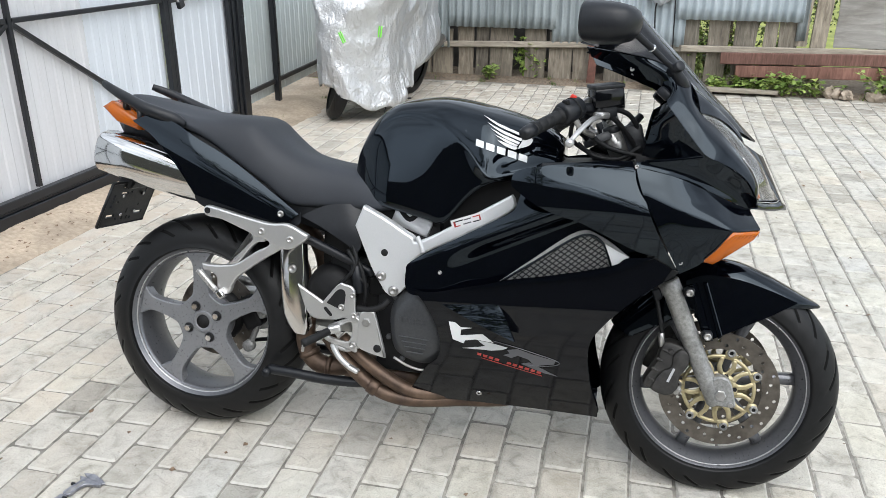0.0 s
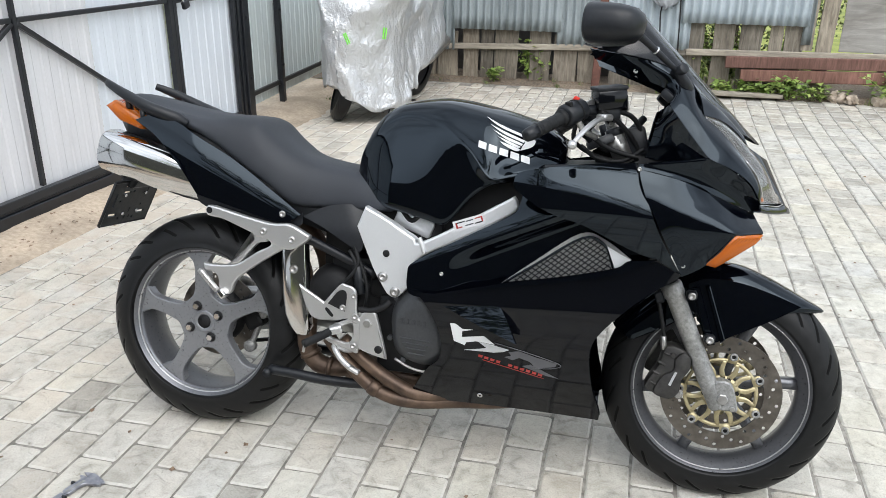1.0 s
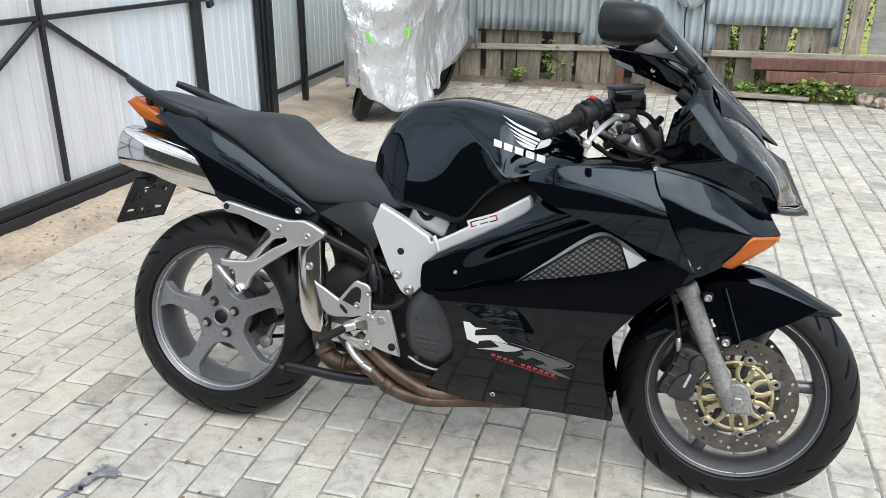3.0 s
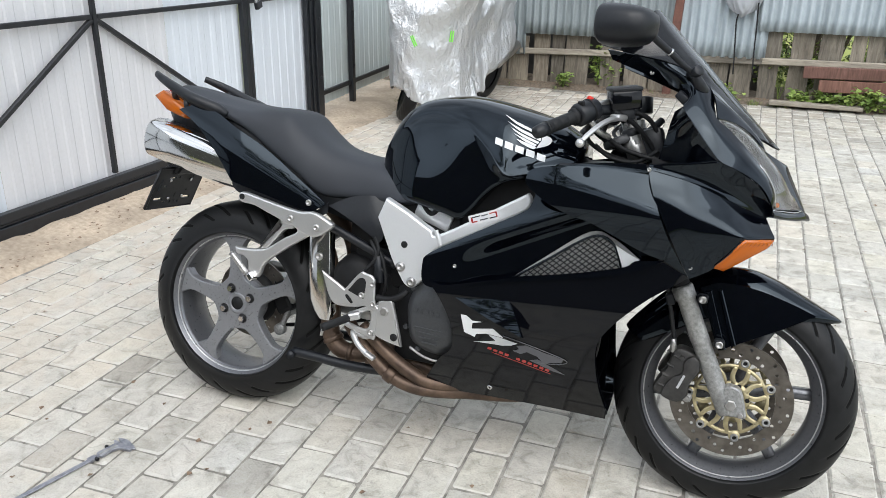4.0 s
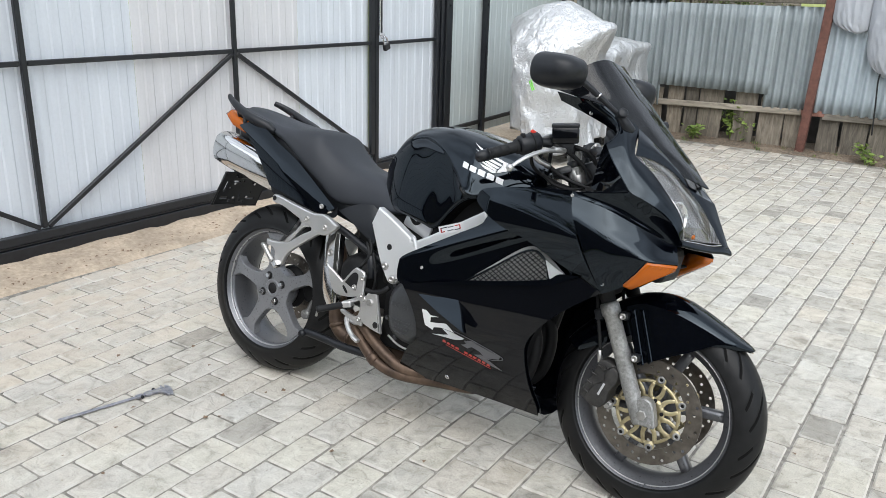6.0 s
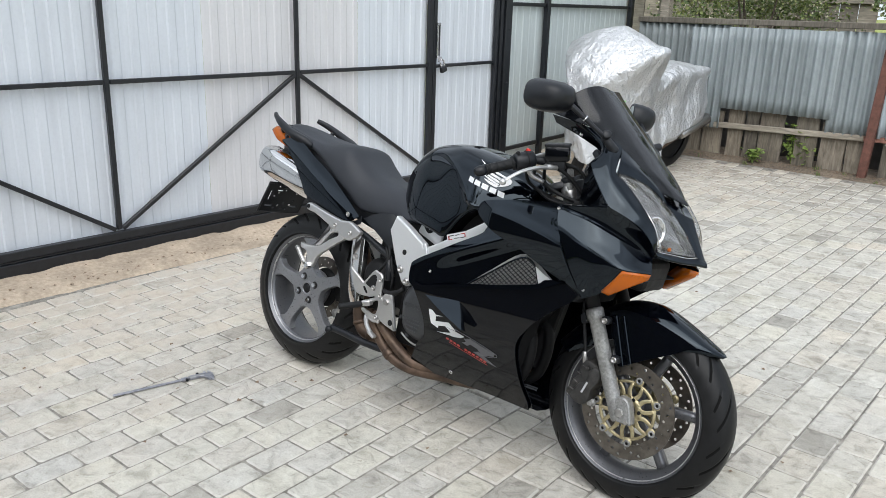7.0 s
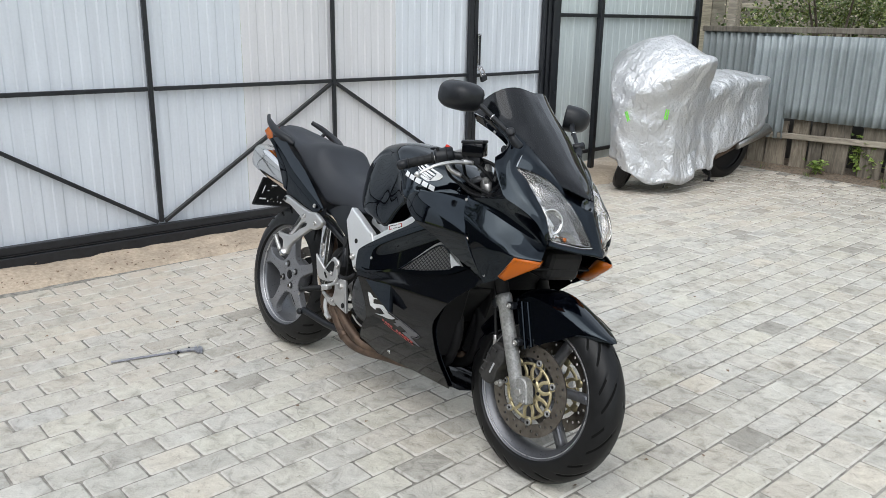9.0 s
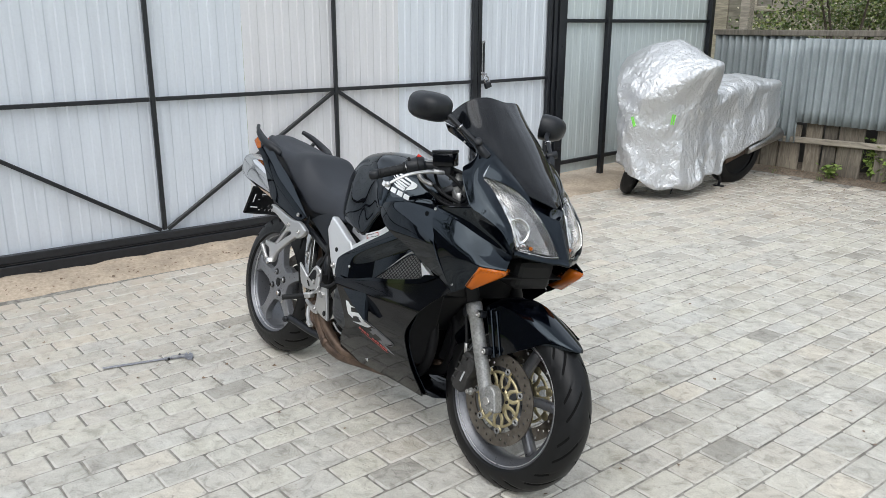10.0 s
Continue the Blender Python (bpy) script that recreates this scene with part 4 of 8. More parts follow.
# ---- wheels ----
def tyre_mesh(R, half, rim, crown, name):
    """A tyre turned round y, with grooves cut across its tread."""
    prof = []
    for k in range(25):
        a = -1 + 2 * k / 24
        y = half * math.sin(a * math.pi / 2 * 0.98)
        z = R - crown * (1 - math.cos(a * math.pi / 2)) ** 1.15
        prof.append((z, y))
    side_z = prof[0][0]
    low = [(rim + (side_z - rim) * t, prof[0][1] * (1.0 + 0.06 * math.sin(t * math.pi)) - 0.010 * (1 - t) * (1 if prof[0][1] > 0 else -1)) for t in (0.0, 0.25, 0.5, 0.75)]
    full = low + prof + [(z, -y) for z, y in reversed(low)]
    seg = 240
    bmx = bmesh.new()
    rings = []
    sunk = set()
    for k in range(seg):
        ring = []
        for i, (r, y) in enumerate(full):
            d = 0.0
            t = min(1.0, max(0.0, (i - 4) / 24))
            s = abs(t - 0.5) * 2
            a = 2 * math.pi * (k - s * 24) / seg
            n = (k + (10 if t > 0.5 else 0)) % 20
            if (n == 0 and 0.10 < s < 0.72) or (n == 10 and 0.46 < s < 0.80):
                d = 0.0035
                sunk.add((k, i))
            ring.append(bmx.verts.new(((r - d) * math.cos(a), y, (r - d) * math.sin(a))))
        rings.append(ring)
    for k in range(seg):
        a, b = rings[k], rings[(k + 1) % seg]
        for i in range(len(full) - 1):
            f = bmx.faces.new((a[i], b[i], b[i + 1], a[i + 1]))
            f.material_index = 1 if sum(((k + p) % seg, i + q) in sunk for p in (0, 1) for q in (0, 1)) > 1 else 0
    return soften(bmx, 24)


def grooved(ob):
    """Paint the shade of the tread grooves as a duller black on their floor."""
    ob.data.materials.append(groove_shade)
    return ob


def spin_y(bmx, prof, seg=64, closed=False):
    """Turn (radius, y) round the y axis."""
    return spun(bmx, [(r, -y) for r, y in prof], pose(0, 0, 0, 90, 0, 0), seg, closed)


def blade(bmx, line, w0, w1, y0, y1, depth):
    """A spoke along a line of (x, z), from width w0 to w1 and lateral place y0 to y1, tapering in section."""
    rows = []
    pts = [Vector((p[0], 0, p[1])) for p in line]
    pts = crom(pts, 4)
    for i, p in enumerate(pts):
        d = (pts[min(i + 1, len(pts) - 1)] - pts[max(i - 1, 0)]).normalized()
        s = Vector((-d.z, 0, d.x))
        f = i / (len(pts) - 1)
        w, y = (w0 + (w1 - w0) * f) / 2, y0 + (y1 - y0) * f
        rows.append([p + s * (w * u) + Vector((0, y + depth * v, 0)) for u, v in ((-1, 0.3), (-0.8, 0.0), (0.8, 0.0), (1, 0.3), (0.85, 1.0), (-0.85, 1.0))])
    loft(bmx, rows, True, True)
    return bmx


def nut(bmx, at, axis, r, h):
    """A hexagon head."""
    return spun(bmx, [(0, 0), (r, 0), (r, h * 0.85), (r * 0.88, h), (0, h)], along(at, Vector(at) + Vector(axis)), 6)


def cap_screw(parent, at, axis=(0, -1, 0), r=0.008, h=0.006, mat=None, name="bolt"):
    """A round socket head with its recess."""
    b = spun(bmesh.new(), [(0, 0), (r, 0), (r, h * 0.75), (r * 0.85, h), (r * 0.5, h), (r * 0.45, h * 0.35), (0, h * 0.35)], along(at, Vector(at) + Vector(axis)), 14)
    return part(name, soften(b, 30), mat or steel, parent)


# rear wheel
rear = part("rear_wheel", soften(spin_y(bmesh.new(), [(0.2235, -0.078), (0.226, -0.082), (0.232, -0.080), (0.233, -0.070), (0.224, -0.060), (0.212, -0.038), (0.203, 0.0), (0.212, 0.038), (0.222, 0.060), (0.233, 0.070), (0.233, 0.079), (0.227, 0.080), (0.215, 0.074),
                                                       (0.207, 0.062), (0.199, 0.03), (0.198, -0.015), (0.2045, -0.050), (0.2075, -0.0605), (0.2125, -0.0625), (0.2165, -0.0745)], 96, True), 30), wheel_grey, bike)
rear.location = (0, 0, RZ)
grooved(part("tyre", tyre_mesh(0.316, 0.090, 0.222, 0.088, "rear"), rubber, rear, "worn black road tyre"))
part("rim_lip", soften(spin_y(bmesh.new(), [(0.2255, -0.0812), (0.2335, -0.0806), (0.2335, -0.0775), (0.229, -0.077)], 96, True), 30), wheel_lip, rear)
part("rim_edge", soften(spin_y(bmesh.new(), [(0.2105, -0.0632), (0.2150, -0.0690), (0.2162, -0.0680), (0.2118, -0.0620)], 96, True), 30), wheel_lip, rear)
STAR = []
for k in range(5):
    a = radians(95 + 72 * k)
    for r, off in ((0.074, -0.036), (0.090, -0.027), (0.13, -0.0215), (0.175, -0.023), (0.2065, -0.048), (0.2065, 0.048), (0.175, 0.023), (0.13, 0.0215), (0.090, 0.027), (0.074, 0.036)):
        STAR.append((r * math.cos(a) - off * math.sin(a), r * math.sin(a) + off * math.cos(a), 1 if r > 0.2 else 0))
part("spokes", soften(plate(bmesh.new(), STAR, 0.034, side(-0.026), 0.004, 4, 2), 20), star_grey, rear, "five broad grey spokes")
part("hub", soften(spin_y(bmesh.new(), [(0.0205, -0.03), (0.0205, -0.060), (0.024, -0.0625), (0.031, -0.0625), (0.034, -0.0602), (0.034, -0.03), (0.074, -0.03), (0.074, 0.0), (0.05, 0.03), (0.02, 0.03)], 48), 35), star_grey, rear)
part("hub_bore", soften(spin_y(bmesh.new(), [(0.0, -0.0604), (0.0203, -0.0606), (0.0205, -0.03)], 24), 35), deep_black, rear, "dark open hub centre")
for k in range(4):
    a = radians(26 + 90 * k)
    at = (0.050 * math.cos(a), -0.0600, 0.050 * math.sin(a))
    sock = part("lug_seat", soften(spun(bmesh.new(), [(0.0165, 0), (0.0165, 0.0012), (0.0145, 0.0012), (0.0145, 0.0)], along(at, Vector(at) + Vector((0, -1, 0))), 20), 30), wheel_grey, rear)
    part("lug_pocket", soften(spun(bmesh.new(), [(0, 0.0006), (0.0145, 0.0006), (0.0148, 0.0)], along(at, Vector(at) + Vector((0, -1, 0))), 20), 30), deep_black, rear)
    part("lug_nut", nut(bmesh.new(), (at[0], at[1] + 0.001, at[2]), (0, -1, 0), 0.0100, 0.014), chrome, rear, "bright wheel nut")


def drilled_disc(parent, r0, r1, y, thick, holes, hole_r, mat, name):
    """A brake disc whose holes go through."""
    bmx = bmesh.new()
    seg = holes * 4
    nr = 9
    grid = {}
    for f in (0, 1):
        for i in range(nr):
            r = r0 + (r1 - r0) * i / (nr - 1)
            for k in range(seg):
                a = 2 * math.pi * k / seg
                grid[f, i, k] = bmx.verts.new((r * math.cos(a), y + thick * f, r * math.sin(a)))
    ring = ((-1, -1), (-1, 0), (-1, 1), (0, 1), (1, 1), (1, 0), (1, -1), (0, -1))
    skip = set()
    for h in range(holes):
        ic, kc = (2, 4, 6)[h % 3], h * 4 + 1
        for f in (0, 1):
            mid = grid[f, ic, kc].co.copy()
            for di, dk in ring:
                v = grid[f, ic + di, (kc + dk) % seg]
                v.co = mid + (v.co - mid).normalized() * hole_r
        for (di, dk), (ei, ek) in zip(ring, ring[1:] + ring[:1]):
            a, b = (ic + di, (kc + dk) % seg), (ic + ei, (kc + ek) % seg)
            bmx.faces.new((grid[0, a[0], a[1]], grid[0, b[0], b[1]], grid[1, b[0], b[1]], grid[1, a[0], a[1]]))
        skip |= {(ic - 1, kc - 1), (ic - 1, kc), (ic, kc - 1), (ic, kc)}
    for i in range(nr - 1):
        for k in range(seg):
            kk = (k + 1) % seg
            if (i, k) in skip:
                continue
            bmx.faces.new((grid[0, i, k], grid[0, i, kk], grid[0, i + 1, kk], grid[0, i + 1, k]))
            bmx.faces.new((grid[1, i, k], grid[1, i + 1, k], grid[1, i + 1, kk], grid[1, i, kk]))
    for i in (0, nr - 1):
        for k in range(seg):
            kk = (k + 1) % seg
            bmx.faces.new((grid[0, i, k], grid[0, i, kk], grid[1, i, kk], grid[1, i, k]))
    for f in (0, 1):
        for h in range(holes):
            bmx.verts.remove(grid[f, (2, 4, 6)[h % 3], h * 4 + 1])
    return part(name, bmx, mat, parent)


drilled_disc(rear, 0.085, 0.128, 0.035, 0.005, 30, 0.0042, disc_steel, "brake_disc")
# single-sided swing arm, hub carrier and rear caliper on the far side
arm = bmesh.new()
rows = []
for x, y, z, h, w in ((0.0, 0.115, RZ, 0.075, 0.03), (0.10, 0.125, RZ + 0.01, 0.07, 0.035), (0.25, 0.12, 0.35, 0.06, 0.04), (0.40, 0.06, 0.375, 0.075, 0.10), (0.50, 0.02, 0.385, 0.07, 0.13)):
    rows.append([(x, y + w * c, z + h * s) for c, s in ((1, 0), (0.7, 0.75), (0, 1), (-0.7, 0.75), (-1, 0), (-0.7, -0.75), (0, -1), (0.7, -0.75))])
loft(arm, rows, True, True)
part("swing_arm", soften(arm, 50), alloy, bike)
part("hub_carrier", soften(spin_y(bmesh.new(), [(0.0, 0.03), (0.075, 0.03), (0.082, 0.05), (0.082, 0.13), (0.06, 0.15), (0, 0.15)], 32), 40), deep_black, bike).location = (0, 0, RZ)
sprk = part("sprocket", soften(spin_y(bmesh.new(), [(0.05, 0.15), (0.10, 0.15), (0.104, 0.153), (0.10, 0.156), (0.05, 0.156)], 43, True), 20), steel, bike)
sprk.location = (0, 0, RZ)
part("rear_caliper", boxed((0.10, 0.05, 0.06), pose(0.11, 0.03, RZ + 0.02, 0, 60, 0), 0.012, 2), deep_black, bike)
torque = part("torque_arm", soften(tube(bmesh.new(), [(0.1510, 0.02, 0.3380), (0.1360, 0.02, 0.2920), (0.1210, 0.02, 0.2550), (0.1100, 0.02, 0.2300)], 0.009, 8), 60), worn_alloy, bike, "grey brake torque link")
for q in ((0.1510, 0.02, 0.3380), (0.1100, 0.02, 0.2300)):
    part("link_eye", soften(spun(bmesh.new(), [(0, 0.012), (0.008, 0.012), (0.012, 0.010), (0.018, 0.010), (0.019, -0.008), (0, -0.008)], along(q, Vector(q) + Vector((0, -1, 0))), 18), 35), worn_alloy, torque)
part("rear_chain", soften(tube(bmesh.new(), [(-0.09, 0.153, RZ - 0.05), (0.0, 0.153, RZ - 0.105), (0.1, 0.153, RZ - 0.10), (0.45, 0.12, 0.30)], 0.007, 6), 60), deep_black, bike)

# front wheel, forks and brakes
front_wheel = part("front_wheel", soften(spin_y(bmesh.new(), [(0.2235, -0.054), (0.226, -0.058), (0.232, -0.056), (0.233, -0.047), (0.222, -0.038), (0.208, -0.02), (0.203, 0.0), (0.208, 0.02), (0.222, 0.038), (0.233, 0.047), (0.233, 0.056), (0.226, 0.058), (0.2235, 0.054), (0.215, 0.048), (0.210, 0.036), (0.196, 0.030),
                                                              (0.191, 0.0), (0.196, -0.030), (0.210, -0.036), (0.215, -0.048)], 96, True), 30), wheel_grey, bike)
front_wheel.location = (FX, 0, FZ)
grooved(part("tyre", tyre_mesh(0.300, 0.062, 0.222, 0.068, "front"), rubber, front_wheel, "black road tyre with sipes"))
part("rim_lip", soften(spin_y(bmesh.new(), [(0.2255, -0.0572), (0.2335, -0.0566), (0.2335, -0.0535), (0.229, -0.053)], 96, True), 30), wheel_lip, front_wheel)
part("rim_edge", soften(spin_y(bmesh.new(), [(0.2135, -0.0492), (0.2165, -0.0500), (0.2170, -0.0480), (0.2140, -0.0470)], 96, True), 30), wheel_lip, front_wheel)
for k in range(6):
    a = radians(8 + 60 * k)
    c, s = math.cos(a), math.sin(a)
    c2, s2 = math.cos(a + 0.06), math.sin(a + 0.06)
    part("spoke", soften(blade(bmesh.new(), [(c * 0.03, s * 0.03), (c2 * 0.11, s2 * 0.11), (c * 0.196, s * 0.196)], 0.030, 0.030, -0.016, -0.016, 0.032), 35), wheel_grey, front_wheel)
part("hub", soften(spin_y(bmesh.new(), [(0.0, -0.062), (0.024, -0.062), (0.034, -0.050), (0.036, 0.050), (0.024, 0.062), (0.0, 0.062)], 32), 35), wheel_grey, front_wheel)
for sgn in (-1, 1):
    drilled_disc(front_wheel, 0.106, 0.149, sgn * 0.070 - 0.0022, 0.0045, 39, 0.0046, disc_steel, "brake_disc")
    dy = sgn * 0.070
    spider = bmesh.new()
    for k in range(7):
        a = radians(180 + 360 / 7 * k)
        for turn in (0.30, -0.30):
            line = [(0.040 * math.cos(a + turn * 0.55), 0.040 * math.sin(a + turn * 0.55)), (0.062 * math.cos(a + turn * 0.9), 0.062 * math.sin(a + turn * 0.9)), (0.086 * math.cos(a + turn * 0.62), 0.086 * math.sin(a + turn * 0.62))]
            part("carrier_arm", soften(blade(bmesh.new(), line, 0.015, 0.0105, dy - 0.003, dy - 0.003, 0.006), 25), gold, front_wheel)
        at = Vector((0.096 * math.cos(a), dy, 0.096 * math.sin(a)))
        part("carrier_boss", soften(spun(bmesh.new(), [(0, -0.0028), (0.0135, -0.0028), (0.0145, 0), (0.0135, 0.0028), (0, 0.0028)], along(at, at + Vector((0, 1, 0))), 18), 30), gold, front_wheel)
        at = Vector((0.1005 * math.cos(a), dy + sgn * 0.0025, 0.1005 * math.sin(a)))
        part("disc_bobbin", soften(spun(bmesh.new(), [(0.0052, 0), (0.0105, 0), (0.0105, 0.0045), (0.0085, 0.0055), (0.0052, 0.0048)], along(at, at + Vector((0, sgn, 0))), 18, True), 30), worn_alloy, front_wheel)
        part("bobbin_bore", spun(bmesh.new(), [(0, 0.001), (0.0052, 0.001), (0.0052, 0.0)], along(at, at + Vector((0, sgn, 0))), 12), deep_black, front_wheel)
    spin_y(spider, [(0.028, dy - 0.003), (0.047, dy - 0.003), (0.047, dy + 0.003), (0.028, dy + 0.003)], 48, True)
    part("carrier_ring", soften(spin_y(bmesh.new(), [(0.0825, dy - 0.0026), (0.0915, dy - 0.0026), (0.0915, dy + 0.0026), (0.0825, dy + 0.0026)], 84, True), 30), gold, front_wheel)
    part("disc_carrier", soften(spider, 30), gold, front_wheel, "gold disc carrier")
    for k in range(6):
        a = radians(6 + 60 * k)
        part("disc_bolt", nut(bmesh.new(), (0.040 * math.cos(a), sgn * 0.071, 0.040 * math.sin(a)), (0, sgn, 0), 0.006, 0.005), deep_black, front_wheel)

RAKE = Vector((-0.43, 0, 0.903)).normalized()  # up along the fork
for sgn in (-1, 1):
    foot = Vector((FX - 0.010, sgn * 0.104, FZ - 0.022))
    top = foot + RAKE * 0.315
    leg = part("fork_leg", soften(spun(bmesh.new(), [(0, -0.008), (0.018, -0.008), (0.021, 0.0), (0.022, 0.06), (0.0228, 0.09), (0.0228, 0.295), (0.027, 0.30), (0.027, 0.328), (0.0235, 0.333), (0, 0.333)], along(foot, top), 28), 35), worn_alloy, bike, "pitted grey fork leg")
    part("axle_clamp", soften(plate(bmesh.new(), [(-0.022, -0.022), (0.020, -0.030), (0.038, -0.028), (0.036, -0.008), (0.018, 0.04), (-0.020, 0.04)], 0.036, Matrix.Translation((FX, 0, FZ)) @ side(sgn * 0.104 + 0.018), 0.004), 30), worn_alloy, leg)
    part("axle_end", nut(bmesh.new(), (FX, sgn * 0.121, FZ), (0, sgn, 0), 0.014, 0.008), steel, leg)
    part("pinch_bolt", nut(bmesh.new(), (FX + 0.026, sgn * 0.121, FZ - 0.022), (0, sgn, 0), 0.007, 0.006), steel, leg)
    part("stanchion", soften(spun(bmesh.new(), [(0, 0), (0.0215, 0), (0.0215, 0.33), (0, 0.33)], along(top, top + RAKE), 24), 35), deep_black, leg)
    up = top + RAKE * 0.335
    part("fork_tube", soften(spun(bmesh.new(), [(0, 0), (0.024, 0), (0.024, 0.075), (0.019, 0.08), (0.019, 0.09), (0, 0.09)], along(up, up + RAKE), 24), 35), steel, leg, "bright fork top")
    # caliper behind the leg
    cm = pose(FX - 0.132, sgn * 0.088, FZ + 0.050, 0, 20, 0)
    cb = bmesh.new()
    out = Matrix.Translation((FX - 0.132, 0, FZ + 0.050)) @ pose(0, 0, 0, 0, 20, 0)
    plate(cb, [(-0.040, -0.046), (-0.032, -0.066), (0.028, -0.062), (0.040, -0.030), (0.034, 0.0), (0.038, 0.044), (0.022, 0.066), (-0.024, 0.066), (-0.037, 0.044), (-0.033, 0.005)], 0.056, out @ side(sgn * 0.088 + 0.028), 0.008, 4, 2)
    plate(cb, [(-0.012, -0.066), (0.028, -0.062), (0.042, -0.034), (0.034, -0.004), (0.040, 0.030), (0.030, 0.058), (0.008, 0.064), (-0.004, 0.040), (0.004, 0.012), (-0.012, -0.010), (-0.018, -0.044)], 0.076, out @ side(sgn * 0.088 + 0.038), 0.008, 4, 2)
    caliper = part("brake_caliper", soften(cb, 35), caliper_grey, bike, "dark grey cast brake caliper")
    for k in range(4):
        part("caliper_fin", soften(boxed((0.020, 0.012, 0.006), cm @ pose(-0.030 + 0.004 * abs(k - 1.5), sgn * 0.026, -0.042 + 0.028 * k), 0.002), 35), caliper_grey, caliper)
    part("bridge_bolt", nut(bmesh.new(), cm @ Vector((-0.012, sgn * 0.028, 0.046)), (0, sgn, 0), 0.007, 0.008), caliper_grey, caliper)
    part("caliper_mark", boxed((0.006, 0.002, 0.038), cm @ pose(0.012, sgn * 0.0385, -0.008), 0.0), silver_decal, caliper, "pale bar where lettering was cast")
    for dz in (0.05, -0.045):
        at = cm @ Vector((0.045, sgn * 0.018, dz))
        part("caliper_bolt", nut(bmesh.new(), at, (0, sgn, 0), 0.008, 0.008), steel, caliper)
        part("caliper_lug", boxed((0.045, 0.02, 0.022), cm @ pose(0.035, sgn * 0.008, dz, 0, 0, 0), 0.005), worn_alloy, caliper)
    hose = [(FX - 0.15, sgn * 0.10, FZ + 0.125), (FX - 0.165, sgn * 0.105, FZ + 0.19), (FX - 0.185, sgn * 0.105, FZ + 0.27), (FX - 0.20, sgn * 0.09, FZ + 0.36)]
    part("brake_hose", soften(tube(bmesh.new(), hose, 0.0055, 8), 60), grip_rubber, bike)
    part("hose_joint", soften(rod(bmesh.new(), (FX - 0.15, sgn * 0.10, FZ + 0.105), (FX - 0.156, sgn * 0.102, FZ + 0.14), 0.008), 40), steel, bike)
    part("hose_clamp", boxed((0.022, 0.02, 0.03), pose(FX - 0.175, sgn * 0.106, FZ + 0.24, 0, -20, 0), 0.004), plastic_black, bike)

# front mudguard
fend = bmesh.new()
rows = []
for x, z, w, drop in ((1.176, 0.433, 0.066, 0.055), (1.205, 0.470, 0.070, 0.07), (1.25, 0.520, 0.074, 0.085), (1.30, 0.567, 0.078, 0.095), (1.36, 0.604, 0.080, 0.105), (1.42, 0.620, 0.081, 0.115), (1.48, 0.618, 0.080, 0.105), (1.54, 0.598, 0.076, 0.085), (1.60, 0.570, 0.066, 0.060), (1.645, 0.547, 0.050, 0.030), (1.675, 0.532, 0.030, 0.016), (1.690, 0.522, 0.010, 0.004)):
    d = Vector((x - FX, 0, z - FZ)).normalized()
    row = []
    for k in range(17):
        a = (k / 8 - 1)
        ang = a * math.pi / 2
        lat = w * math.copysign(abs(math.sin(ang)) ** 0.75, ang)
        fall = drop * (1 - math.cos(ang) ** 0.8 if abs(a) < 0.999 else 1.0)
        row.append(Vector((x, lat, z)) - d * fall)
    rows.append(row)
dense = []
cols = [crom([r[k] for r in rows], 4) for k in range(17)]
dense = [[cols[k][i] for k in range(17)] for i in range(len(cols[0]))]
loft(fend, dense)
inner = bmesh.ops.extrude_face_region(fend, geom=fend.faces[:])
vs = [v for v in inner["geom"] if isinstance(v, bmesh.types.BMVert)]
for v in vs:
    d = Vector((v.co.x - FX, v.co.y * 0.5, v.co.z - FZ)).normalized()
    v.co -= d * 0.004
guard = part("front_mudguard", soften(fend, 60), gloss_black, bike, "black gloss front mudguard")
for sgn in (-1, 1):
    fl = [(1.352, 0.572, 1), (1.400, 0.590), (1.480, 0.585), (1.560, 0.562), (1.622, 0.538, 1), (1.560, 0.500), (1.500, 0.468), (1.445, 0.437, 1), (1.424, 0.428), (1.405, 0.434, 1), (1.378, 0.500), (1.356, 0.550)]
    cheek = lambda u, v: Vector((u, -(0.089 - 0.16 * bend(u - 1.51, 0.02) - 0.10 * bend(v - 0.545, 0.012)), v))
    stay = part("mudguard_side", shell(fl, cheek if sgn < 0 else mirrored(cheek), 0.014, 0.004, 5, sgn > 0), gloss_black, guard, "black gloss side of the mudguard")
    for pts in ([(1.36, 0.565), (1.378, 0.57), (1.43, 0.425), (1.412, 0.42)], [(1.392, 0.572), (1.402, 0.574), (1.452, 0.44), (1.442, 0.43)]):
        part("pressed_rib", soften(plate(bmesh.new(), [(*p, 1) for p in pts], 0.006, side(-0.089 if sgn < 0 else 0.095), 0.0025), 30), gloss_black, stay)
    for at in ((1.359, sgn * 0.128, 0.550), (1.412, sgn * 0.128, 0.444)):
        part("mount_tab", boxed((0.026, 0.030, 0.022), pose(at[0], at[1] - sgn * 0.014, at[2]), 0.005), plastic_black, stay)
        cap_screw(stay, at, (0, sgn, 0), 0.0095, 0.006)

